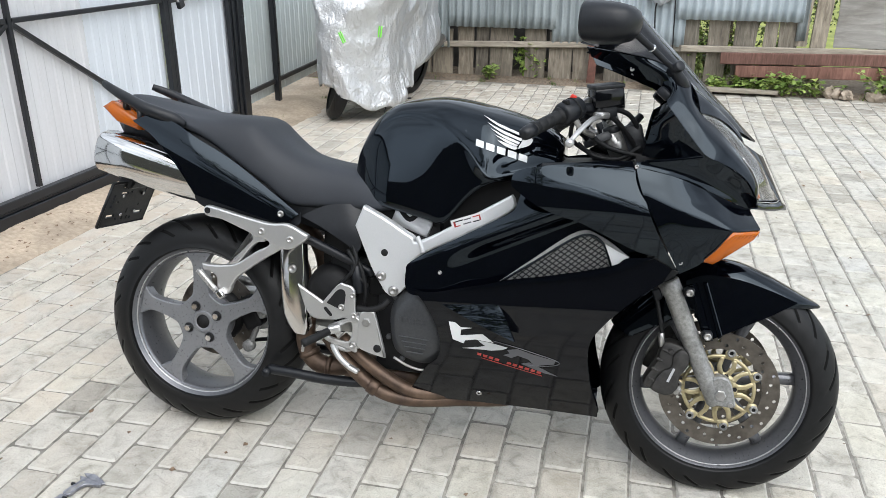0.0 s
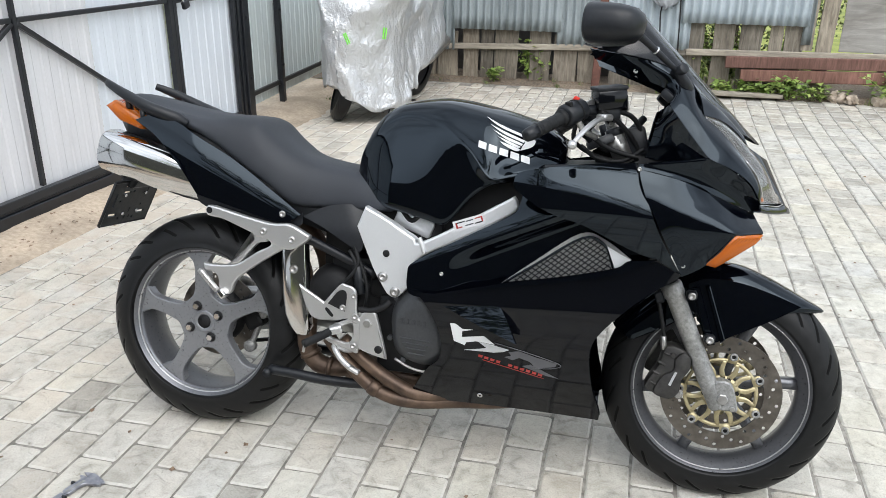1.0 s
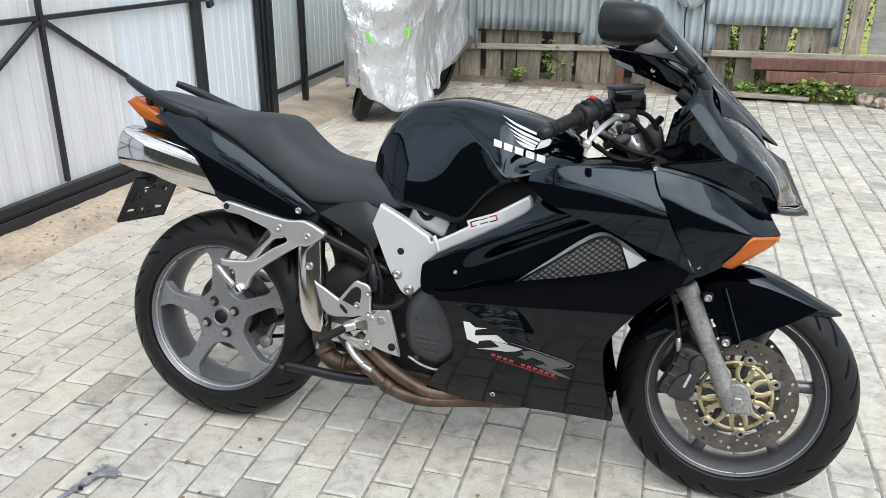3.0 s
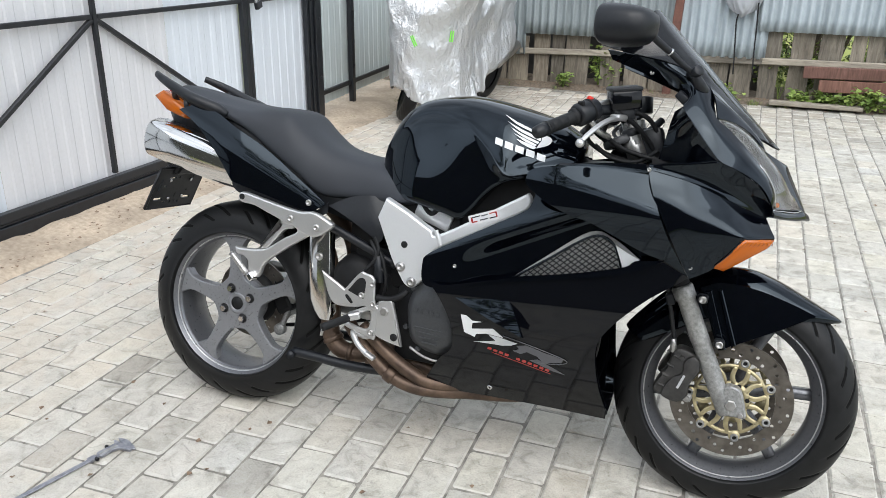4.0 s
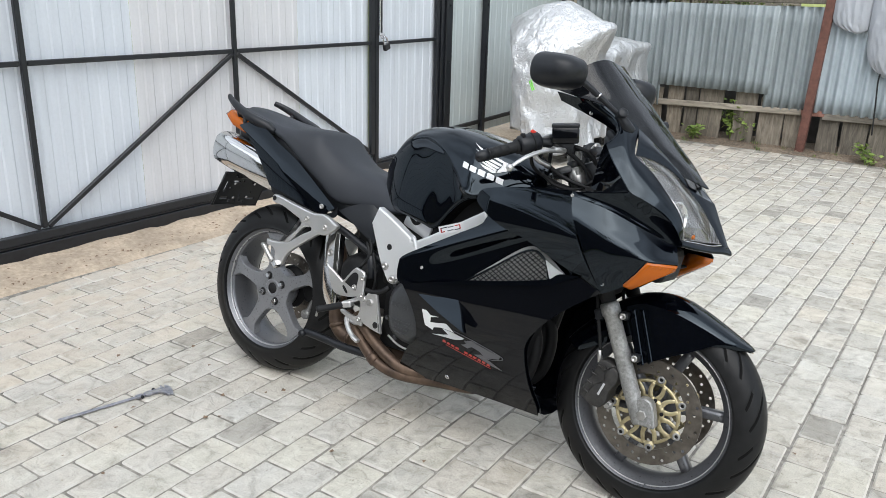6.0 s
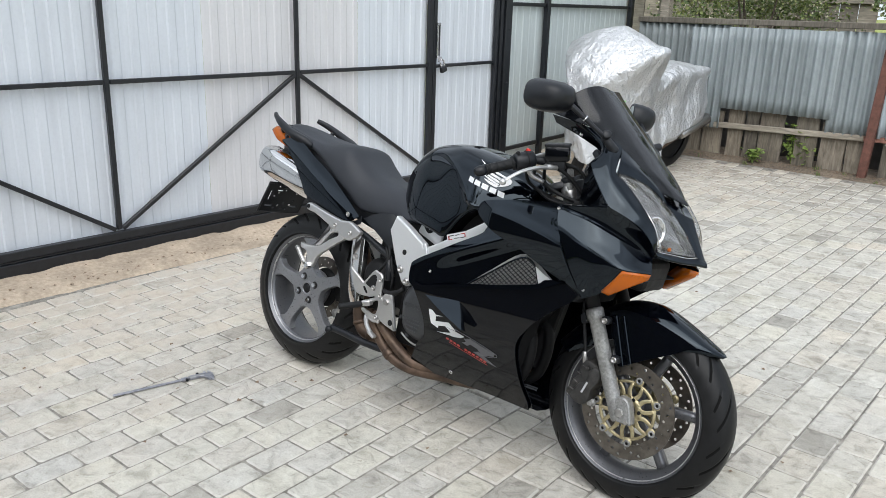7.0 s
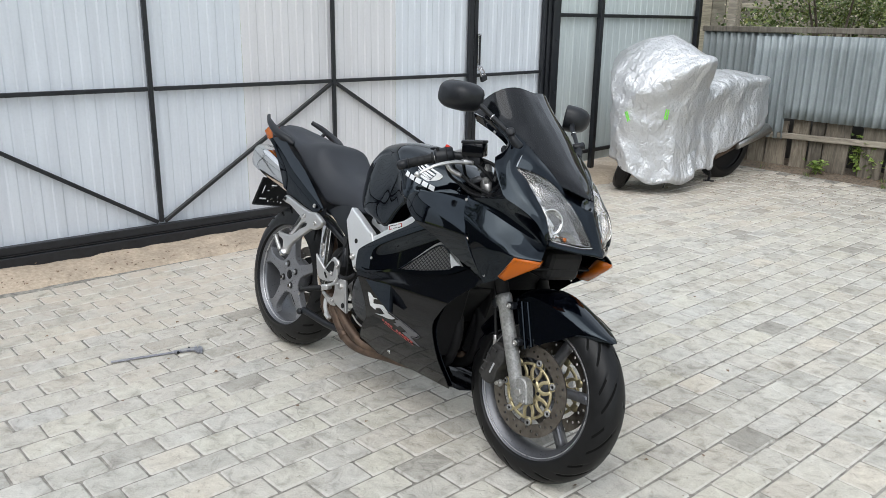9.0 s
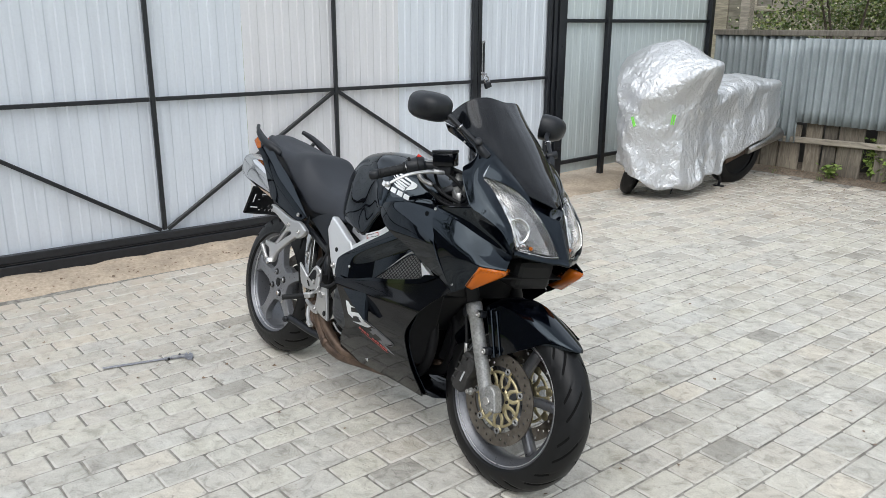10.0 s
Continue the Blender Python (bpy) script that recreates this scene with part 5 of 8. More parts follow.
# ---- bodywork ----
fairing = bike
LOWER = [(0.664, 0.508, 1), (0.735, 0.512, 1), (0.904, 0.553), (1.036, 0.578), (1.166, 0.610), (1.262, 0.644, 1), (1.322, 0.616, 1), (1.298, 0.598), (1.226, 0.542), (1.160, 0.472), (1.128, 0.410), (1.137, 0.310), (1.160, 0.232),
         (1.162, 0.200, 1), (1.002, 0.202), (0.855, 0.200), (0.714, 0.198), (0.668, 0.224, 1), (0.712, 0.296), (0.748, 0.336), (0.752, 0.396), (0.730, 0.454), (0.698, 0.500)]
UPPER = [(0.921, 0.789), (0.915, 0.809), (0.930, 0.831), (0.999, 0.847), (1.091, 0.861), (1.192, 0.869, 1), (1.224, 0.794), (1.264, 0.705), (1.318, 0.618, 1), (1.264, 0.648, 1), (1.205, 0.665), (1.090, 0.716), (1.03, 0.732), (0.975, 0.755)]
INNER = [(0.655, 0.555), (0.669, 0.582), (0.748, 0.629), (0.830, 0.676), (0.911, 0.722), (0.926, 0.745), (0.945, 0.79), (1.02, 0.76), (1.10, 0.73), (1.22, 0.67), (1.25, 0.645), (1.17, 0.600), (1.036, 0.565), (0.904, 0.540), (0.735, 0.50), (0.664, 0.50)]


def lower_bulge(u, v):
    """A shallow crease that runs along the lower panel."""
    return 0.006 * math.exp(-((v - 0.50 - 0.05 * (u - 0.9)) / 0.03) ** 2) - 0.004 * math.exp(-((v - 0.36) / 0.05) ** 2)


RIDGE = ((0.88, 0.826), (0.95, 0.822), (1.016, 0.814), (1.083, 0.803), (1.137, 0.789), (1.19, 0.776), (1.235, 0.760), (1.28, 0.749), (1.344, 0.737), (1.44, 0.722))
LEDGE = ((0.88, 0.846), (1.0, 0.850), (1.09, 0.852), (1.156, 0.850), (1.227, 0.843), (1.273, 0.823), (1.345, 0.790), (1.44, 0.752))


def upper_bulge(u, v):
    """A shoulder that looks up runs along the side between two faces that look out."""
    r, t = ease(RIDGE, u), ease(LEDGE, u)
    out = 0.012 + 0.029 * min(1.0, max(0.0, (v - 0.63) / 0.12)) + 0.13 * (v - r) - 0.40 * bend(v - r, 0.009) + 0.40 * bend(v - t, 0.005)
    return out - 0.34 * bend(0.955 - u, 0.024)


def inner_dip(u, v):
    """The side panel: a rounded arm above, and a hollow that falls away to the vent."""
    arm = 0.585 + 0.46 * (u - 0.70)
    d = v - arm
    hollow = min(1.0, max(0.0, -d / 0.05))
    hollow = hollow * hollow * (3 - 2 * hollow)
    keep = min(1.0, max(0.0, (u - 0.74) / 0.12))
    keep = keep * keep * (3 - 2 * keep)
    return -0.018 - 0.34 * bend(d - 0.006, 0.008) - 0.026 * hollow * keep - 0.06 * bend(0.69 - u, 0.02)


both("lower_cowl", LOWER, flank(0, lower_bulge), dusty_black, fairing, "dusty black lower cowl", 0.018)
both("side_cowl", UPPER, flank(0.001, upper_bulge), gloss_black, fairing, "gloss black side cowl", 0.006)
both("air_channel", INNER, flank(0, inner_dip), gloss_black, fairing, "recessed gloss black side panel", 0.0055)
# raised blade along the lower edge of the vent
both("blade_trim", [(0.79, 0.517, 1), (0.90, 0.545), (1.03, 0.570), (1.17, 0.603), (1.262, 0.648, 1), (1.20, 0.640), (1.165, 0.618), (1.03, 0.583), (0.90, 0.556)], flank(-0.006), gloss_black, fairing, "", 0.02, 0.008)
both("dark_inlet", [(0.747, 0.489, 1), (0.874, 0.514), (0.893, 0.509, 1), (0.922, 0.470), (0.951, 0.416, 1), (0.85, 0.450)], flank(-0.003, lambda u, v: 0.44 * bend(0.489 + 0.09 * (u - 0.747) - v, 0.002)), gloss_black, fairing, "glossy triangular inset", 0.01, 0.02)
# screws of the fairing
for x, z in ((1.322, 0.640), (1.203, 0.857), (0.745, 0.560)):
    for s in (-1, 1):
        w = 0.246 if z > 0.8 else half_width(x, z) - (0.018 if x < 0.8 else 0.0)
        cap_screw(fairing, (x, s * (w - 0.001), z), (0, s, 0), 0.0052, 0.004, steel, "fairing_screw")
for s in (-1, 1):
    w = half_width(0.852, 0.233)
    cap_screw(fairing, (0.852, s * (w - 0.002), 0.233), (0, s * 0.8, -0.5), 0.008, 0.004, lock_steel, "fairing_screw")

# vent with its wire mesh
VENT = [(0.903, 0.553, 1), (0.977, 0.606), (1.086, 0.682), (1.140, 0.670), (1.166, 0.610, 1), (1.034, 0.578)]
VBACK = [(0.893, 0.548, 1), (0.972, 0.612), (1.080, 0.692), (1.140, 0.682), (1.205, 0.640, 1), (1.166, 0.604), (1.034, 0.572)]
for s, flip in ((1, False), (-1, True)):
    f0 = flank(0.022)
    f1 = flank(0.016)
    part("vent_backing", shell(VBACK, f0 if s > 0 else mirrored(f0), 0.03, 0.003, 5, flip), grainy("vent_grey", (0.22, 0.22, 0.215), (0.34, 0.34, 0.33), 160.0, 0.6, 0.4) if s > 0 else bpy.data.materials["vent_grey"], fairing, "dusty grey core behind the vent")
    mesh_w = bmesh.new()
    poly = outline(VENT)

    def inside(x, z):
        c = False
        for (x1, z1), (x2, z2) in zip(poly, poly[1:] + poly[:1]):
            if (z1 > z) != (z2 > z) and x < (x2 - x1) * (z - z1) / (z2 - z1) + x1:
                c = not c
        return c
    for slope in (0.95, -0.55):
        for k in range(-26, 60):
            run = []
            for i in range(61):
                x = 0.89 + 0.30 * i / 60
                z = 0.40 + k * 0.0135 + slope * (x - 0.89)
                if inside(x, z):
                    p = f1(x, z)
                    run.append(Vector((p.x, p.y * s, p.z)))
                elif len(run) > 1:
                    tube(mesh_w, run, 0.0016, 4, 1, None, True)
                    run = []
                else:
                    run = []
            if len(run) > 1:
                tube(mesh_w, run, 0.0016, 4, 1, None, True)
    part("vent_mesh", mesh_w, plastic_black, fairing, "black wire mesh")
    edge = [f1(u, v) for u, v in poly]
    edge = [Vector((p.x, p.y * s, p.z)) for p in edge]
    part("vent_rim", soften(tube(bmesh.new(), edge + edge[:1], 0.003, 6, 1, None, True), 60), gloss_black, fairing)
    wedge = [(1.146, 0.668, 1), (1.178, 0.652), (1.205, 0.636), (1.170, 0.612, 1)]
    part("vent_wedge", shell(wedge, flank(0.012) if s > 0 else mirrored(flank(0.012)), 0.02, 0.004, 5, flip), frame_silver, fairing, "silver wedge behind the vent")

# ---- nose, lamps and screen: skins over a few stations, each a row of (x, half width, z) from the middle outwards ----
def stations(rows, s, n=6):
    """A smooth grid through the stations, on the side s."""
    P = [[Vector((x, s * y, z)) for x, y, z in row] for row in rows]
    P = [crom(row, n) for row in P]
    cols = [crom([row[k] for row in P], n) for k in range(len(P[0]))]
    return [[c[i] for c in cols] for i in range(len(cols[0]))]


def skin(rows, s, n=6, thick=0.003, grid=None):
    """A sheet over the stations, with its thickness behind it."""
    g = grid or stations(rows, s, n)
    b = loft(bmesh.new(), g)
    bmesh.ops.remove_doubles(b, verts=b.verts[:], dist=1e-5)
    bmesh.ops.recalc_face_normals(b, faces=b.faces[:])
    mid = b.faces[len(b.faces) // 2]
    out = mid.calc_center_median() - Vector((0.9, 0, 0.75))
    if mid.normal.dot(out) < 0:
        bmesh.ops.reverse_faces(b, faces=b.faces[:])
    b.normal_update()
    r = bmesh.ops.extrude_face_region(b, geom=b.faces[:])
    vs = [v for v in r["geom"] if isinstance(v, bmesh.types.BMVert)]
    for v in vs:
        v.co -= v.normal * thick
    return soften(b, 50)


def swollen(inner, outer, push, ways=(0.62, 0.62, 0.48)):
    """Stations between two edges, with a middle pushed outwards."""
    out = []
    for (a, b, c), (d, e, f), k in zip(inner, outer, push):
        out.append(((a, b, c), ((a + d) / 2 + k * ways[0], (b + e) / 2 + k * ways[1], (c + f) / 2 + k * ways[2]), (d, e, f)))
    return out


LAMP_OUT = [(1.336, 0.186, 0.984), (1.371, 0.179, 0.958), (1.406, 0.174, 0.925), (1.440, 0.169, 0.889), (1.468, 0.164, 0.855), (1.485, 0.158, 0.815), (1.481, 0.138, 0.788)]
LAMP_IN = [(1.337, 0.184, 0.985), (1.375, 0.150, 0.977), (1.413, 0.109, 0.956), (1.450, 0.077, 0.921), (1.490, 0.056, 0.879), (1.524, 0.040, 0.832), (1.556, 0.026, 0.784)]
COWL_IN = [(1.482, 0.150, 0.787), (1.485, 0.162, 0.812), (1.469, 0.167, 0.853), (1.441, 0.172, 0.888), (1.407, 0.177, 0.924), (1.371, 0.182, 0.958), (1.335, 0.190, 0.986), (1.322, 0.164, 1.020), (1.308, 0.132, 1.060), (1.235, 0.152, 1.098), (1.150, 0.158, 1.116), (1.062, 0.144, 1.131)]
CREST = [(1.487, 0.160, 0.779), (1.478, 0.176, 0.804), (1.455, 0.192, 0.836), (1.425, 0.211, 0.859), (1.388, 0.228, 0.877), (1.352, 0.237, 0.893), (1.318, 0.233, 0.932), (1.285, 0.226, 0.972), (1.258, 0.208, 1.006), (1.260, 0.164, 1.036), (1.175, 0.136, 1.072), (1.075, 0.137, 1.108)]
BROW_LOW = [(1.453, 0.076, 0.922), (1.415, 0.108, 0.958), (1.376, 0.151, 0.979), (1.336, 0.188, 0.987)]
BROW_TOP = [(1.436, 0.079, 0.950), (1.395, 0.096, 0.989), (1.350, 0.114, 1.027), (1.309, 0.132, 1.060)]
VALLEY = [(1.202, 0.246, 0.857), (1.245, 0.242, 0.850), (1.290, 0.232, 0.839), (1.340, 0.214, 0.820), (1.390, 0.194, 0.801), (1.435, 0.170, 0.782), (1.474, 0.146, 0.766)]
UNDER_CREST = [(1.202, 0.243, 0.868), (1.250, 0.243, 0.874), (1.300, 0.241, 0.881), (1.352, 0.236, 0.890), (1.400, 0.222, 0.870), (1.452, 0.192, 0.834), (1.486, 0.160, 0.782)]
SIDE_FACE = [((1.202, 0.246, 0.857), (1.212, 0.257, 0.822), (1.228, 0.261, 0.785), (1.272, 0.252, 0.702), (1.322, 0.228, 0.613)), ((1.292, 0.231, 0.838), (1.297, 0.244, 0.800), (1.303, 0.255, 0.763), (1.330, 0.246, 0.700), (1.348, 0.224, 0.627)),
             ((1.362, 0.206, 0.811), (1.366, 0.225, 0.778), (1.371, 0.243, 0.745), (1.377, 0.237, 0.700), (1.374, 0.219, 0.645)), ((1.422, 0.178, 0.787), (1.427, 0.205, 0.758), (1.432, 0.232, 0.728), (1.430, 0.230, 0.716), (1.424, 0.225, 0.700)),
             ((1.474, 0.146, 0.766), (1.484, 0.164, 0.747), (1.495, 0.182, 0.728), (1.493, 0.181, 0.722), (1.488, 0.180, 0.716))]
RECESS_IN = [(1.215, 0.150, 0.878), (1.226, 0.165, 0.925), (1.234, 0.175, 0.965), (1.242, 0.185, 0.995)]
SCREEN = [((1.490, 0, 0.926), (1.476, 0.020, 0.931), (1.457, 0.050, 0.941), (1.434, 0.077, 0.951)), ((1.437, 0, 0.978), (1.430, 0.035, 0.981), (1.415, 0.068, 0.986), (1.393, 0.095, 0.991)), ((1.384, 0, 1.030), (1.377, 0.040, 1.031), (1.365, 0.080, 1.030), (1.348, 0.113, 1.029)),
          ((1.336, 0, 1.078), (1.330, 0.050, 1.077), (1.318, 0.095, 1.073), (1.304, 0.131, 1.063)), ((1.285, 0, 1.130), (1.277, 0.062, 1.128), (1.262, 0.112, 1.118), (1.235, 0.151, 1.101)), ((1.241, 0, 1.172), (1.230, 0.070, 1.169), (1.203, 0.126, 1.151), (1.152, 0.158, 1.119)),
          ((1.206, 0, 1.207), (1.193, 0.074, 1.204), (1.158, 0.133, 1.180), (1.094, 0.153, 1.130)), ((1.178, 0, 1.233), (1.162, 0.076, 1.237), (1.126, 0.132, 1.208), (1.046, 0.143, 1.140))]
CENTRE = [((1.570, 0, 0.777), (1.566, 0.012, 0.779), (1.557, 0.025, 0.783)), ((1.552, 0, 0.812), (1.545, 0.018, 0.814), (1.534, 0.034, 0.816)), ((1.532, 0, 0.850), (1.523, 0.025, 0.849), (1.510, 0.046, 0.851)), ((1.513, 0, 0.886), (1.502, 0.030, 0.882), (1.486, 0.057, 0.883)), ((1.509, 0, 0.890), (1.485, 0.040, 0.902), (1.453, 0.075, 0.920))]
HOLLOW = [((1.509, 0, 0.889), (1.485, 0.040, 0.901), (1.454, 0.075, 0.919)), ((1.482, 0, 0.893), (1.462, 0.040, 0.906), (1.440, 0.072, 0.925)), ((1.462, 0, 0.915), (1.446, 0.040, 0.925), (1.425, 0.074, 0.946))]
CHIN = [((1.482, 0.152, 0.788), (1.510, 0.112, 0.781), (1.540, 0.062, 0.778), (1.560, 0.026, 0.781), (1.573, 0, 0.776)), ((1.488, 0.154, 0.781), (1.516, 0.114, 0.774), (1.546, 0.064, 0.770), (1.567, 0.027, 0.771), (1.580, 0, 0.767)),
        ((1.484, 0.152, 0.770), (1.512, 0.112, 0.764), (1.541, 0.063, 0.760), (1.562, 0.026, 0.760), (1.574, 0, 0.757)), ((1.440, 0.130, 0.772), (1.460, 0.095, 0.768), (1.485, 0.055, 0.766), (1.500, 0.022, 0.766), (1.505, 0, 0.764))]
for s in (-1, 1):
    cowl = part("front_cowl", skin(swollen(COWL_IN, CREST, (0, 0.001, 0.004, 0.007, 0.009, 0.010, 0.009, 0.010, 0.012, 0.010, 0.004, 0.001)), s), gloss_black, fairing, "gloss black front cowl")
    part("brow", skin(swollen(BROW_LOW, BROW_TOP, (0.001, 0.004, 0.007, 0.007)), s), gloss_black, cowl)
    part("cowl_valley", skin(swollen(UNDER_CREST, VALLEY, (0, -0.004, -0.008, -0.014, -0.016, -0.012, -0.003)), s), gloss_black, cowl, "shaded channel under the cowl's crest")
    part("nose_side", skin(SIDE_FACE, s), gloss_black, fairing, "gloss black nose side")
    part("inner_panel", skin(swollen(CREST[5:9], RECESS_IN, (-0.012, -0.014, -0.012, -0.006)), s), gloss_black, cowl, "dark inner panel beside the instruments")
    part("cockpit_ledge", skin([[(x, y, z) for x, y, z in UNDER_CREST[:4]], [(x, y - 0.022, z + 0.002) for x, y, z in UNDER_CREST[:4]], [(x, y - 0.060, z - 0.006) for x, y, z in UNDER_CREST[:4]]], s), gloss_black, fairing, "gloss black ledge beside the instruments")
    part("notch_pad", soften(boxed((0.034, 0.018, 0.022), pose(1.252, s * 0.166, 1.028, 0, 40, s * 20), 0.006, 2), 35), plastic_black, cowl)
    cap_screw(cowl, (1.173, s * 0.142, 1.082), (0.1, s, 0.3), 0.0055, 0.004, steel, "cowl_screw")


def whole(rows, n=6):
    """Both sides of stations that begin on the middle line."""
    a, b = stations(rows, -1, n), stations(rows, 1, n)
    return [list(reversed(p)) + q[1:] for p, q in zip(a, b)]


part("nose_centre", skin(CENTRE, 1, grid=whole(CENTRE)), gloss_black, fairing, "gloss black nose centre")
part("nose_hollow", skin(HOLLOW, 1, grid=whole(HOLLOW)), gloss_black, fairing, "dark hollow under the screen")
part("chin", skin(CHIN, 1, grid=whole([row[::-1] for row in CHIN])), gloss_black, fairing, "black chin under the lamps")
part("windscreen", skin(SCREEN, 1, grid=whole(SCREEN), thick=0.0035), screen_mat, fairing, "dark smoked windscreen")
# dark lining behind the nose and the instruments
lining = bmesh.new()
rows = []
for z, w, x1 in ((0.58, 0.17, 1.28), (0.66, 0.185, 1.32), (0.72, 0.180, 1.37), (0.765, 0.160, 1.43), (0.80, 0.150, 1.44), (0.85, 0.160, 1.42), (0.88, 0.160, 1.40)):
    back_x = 1.20
    rows.append([(back_x + (x1 - back_x) * math.sin(math.pi * k / 12) ** 0.8, -w * math.cos(math.pi * k / 12), z) for k in range(13)])
loft(lining, rows)
part("inner_lining", soften(lining, 60), deep_black, fairing, "matt black lining behind the nose")
part("under_tray", boxed((0.21, 0.33, 0.006), pose(1.325, 0, 0.700, 0, 8, 0), 0.002), deep_black, fairing, "matt black tray under the nose")
part("lamp_bracket", boxed((0.17, 0.17, 0.10), pose(1.345, 0.03, 0.705, 0, 8, 0), 0.02, 2), deep_black, fairing, "black bracket under the lamps")
part("dash", boxed((0.08, 0.22, 0.05), pose(1.285, 0.01, 0.945, 0, -28, 0), 0.02, 2), deep_black, fairing, "matt black instrument panel")

# headlamps: clear lens over a faceted bowl with a round reflector
PUSH = (0.0, 0.005, 0.009, 0.012, 0.013, 0.012, 0.008)


def sunk(edge, k, inward):
    return [(x - k * 0.80, max(0.012, y - k * inward), z - k * 0.25) for x, y, z in edge]


for s in (-1, 1):
    lens = part("headlamp_lens", skin(swollen(LAMP_OUT, LAMP_IN, PUSH, (0.80, 0.40, 0.40)), s, thick=0.002), glass_mat, fairing, "clear headlamp lens")
    lens.visible_shadow = False
    o2, i2 = sunk(LAMP_OUT, 0.030, 0.50), sunk(LAMP_IN, 0.034, -0.15)
    mid_edge = [tuple(a * (1 - f) + b * f for a, b in zip(p, q)) for p, q, f in zip(o2, i2, (0.5, 0.55, 0.52, 0.46, 0.42, 0.46, 0.55))]
    mid_edge = [(x - 0.016, y, z - 0.002) for x, y, z in mid_edge]
    facets = stations(swollen(o2, mid_edge, (0,) * 7), s, 5)
    facets = [[p + Vector((0.0035 * ((i * 0.5) % 2 - 1), 0, 0.002 * ((j % 3) - 1))) for j, p in enumerate(row)] for i, row in enumerate(facets)]
    part("bright_reflector", skin(None, s, grid=facets, thick=0.002), bulb_bright, fairing, "bright faceted reflector")
    part("lamp_bowl", skin(swollen(mid_edge, i2, (0,) * 7), s), lamp_dark, fairing, "smoky lamp bowl")
    for e1, e2 in ((LAMP_OUT, o2), (LAMP_IN, i2)):
        part("lamp_wall", skin(swollen([(x - 0.003, y, z) for x, y, z in e1], e2, (0,) * 7), s), lamp_dark, fairing, "smoky lamp side wall")
    part("lamp_floor", skin([[LAMP_OUT[6], LAMP_IN[6]], [o2[6], i2[6]]], s), lamp_dark, fairing)
    at = Vector((1.436, s * 0.114, 0.838))
    dirn = Vector((0.90, s * 0.32, 0.12)).normalized()
    refl = part("reflector", soften(spun(bmesh.new(), [(0.006, -0.022), (0.018, -0.014), (0.030, 0.002), (0.037, 0.020), (0.0415, 0.022), (0.040, 0.014), (0.030, -0.006), (0.006, -0.026)], along(at, at + dirn), 32, True), 40), bulb_bright, fairing, "bright round reflector")
    part("lamp_cap", soften(spun(bmesh.new(), [(0, -0.016), (0.008, -0.016), (0.009, -0.004), (0.005, 0.0), (0, 0.0)], along(at, at + dirn), 16), 40), chrome, refl)
    rim = [Vector((x + 0.001, s * y, z)) for x, y, z in LAMP_OUT[3:] + [(1.512, 0.100, 0.783), (1.540, 0.060, 0.780), (1.556, 0.028, 0.784)]]
    part("lens_edge", soften(tube(bmesh.new(), rim, 0.0015, 6, 5), 60), chrome, fairing)
    bl = Vector((1.492, s * 0.092, 0.796))
    part("side_bulb", soften(spun(bmesh.new(), [(0, 0), (0.006, 0), (0.006, 0.006), (0, 0.009)], along(bl, bl + Vector((1, 0, 0))), 12), 40), amber, fairing, "small amber side bulb")

# front indicators
for s in (-1, 1):
    rows = [(1.371, s * 0.219, 0.645), (1.431, s * 0.234, 0.721), (1.496, s * 0.186, 0.722), (1.488, s * 0.180, 0.705), (1.395, s * 0.214, 0.640)]
    base = [(x - 0.016, y - s * 0.034, z + 0.004) for x, y, z in rows]
    c = sum((Vector(r) for r in rows), Vector()) / 5 + Vector((0.006, s * 0.006, -0.002))
    inner_ring = [tuple(Vector(r).lerp(c, 0.22) + Vector((0.003, s * 0.004, 0))) for r in rows]
    mid = [tuple(Vector(b0).lerp(Vector(r), 0.7)) for b0, r in zip(base, rows)]
    ind = part("front_indicator", soften(loft(bmesh.new(), [base, mid, rows, inner_ring], True, True), 25), amber, fairing, "amber front indicator lens")
    for k in range(8):
        f = k / 7
        a = Vector(rows[0]).lerp(Vector(rows[3]), f) + Vector((0.004, s * 0.005, 0.004))
        b2 = Vector(rows[1]).lerp(Vector(rows[2]), f * 0.9) + Vector((0.002, s * 0.006, -0.006))
        part("lens_rib", tube(bmesh.new(), [a, b2], 0.0011, 4, 1, None, True), amber_dull, ind)

from mathutils.bvhtree import BVHTree
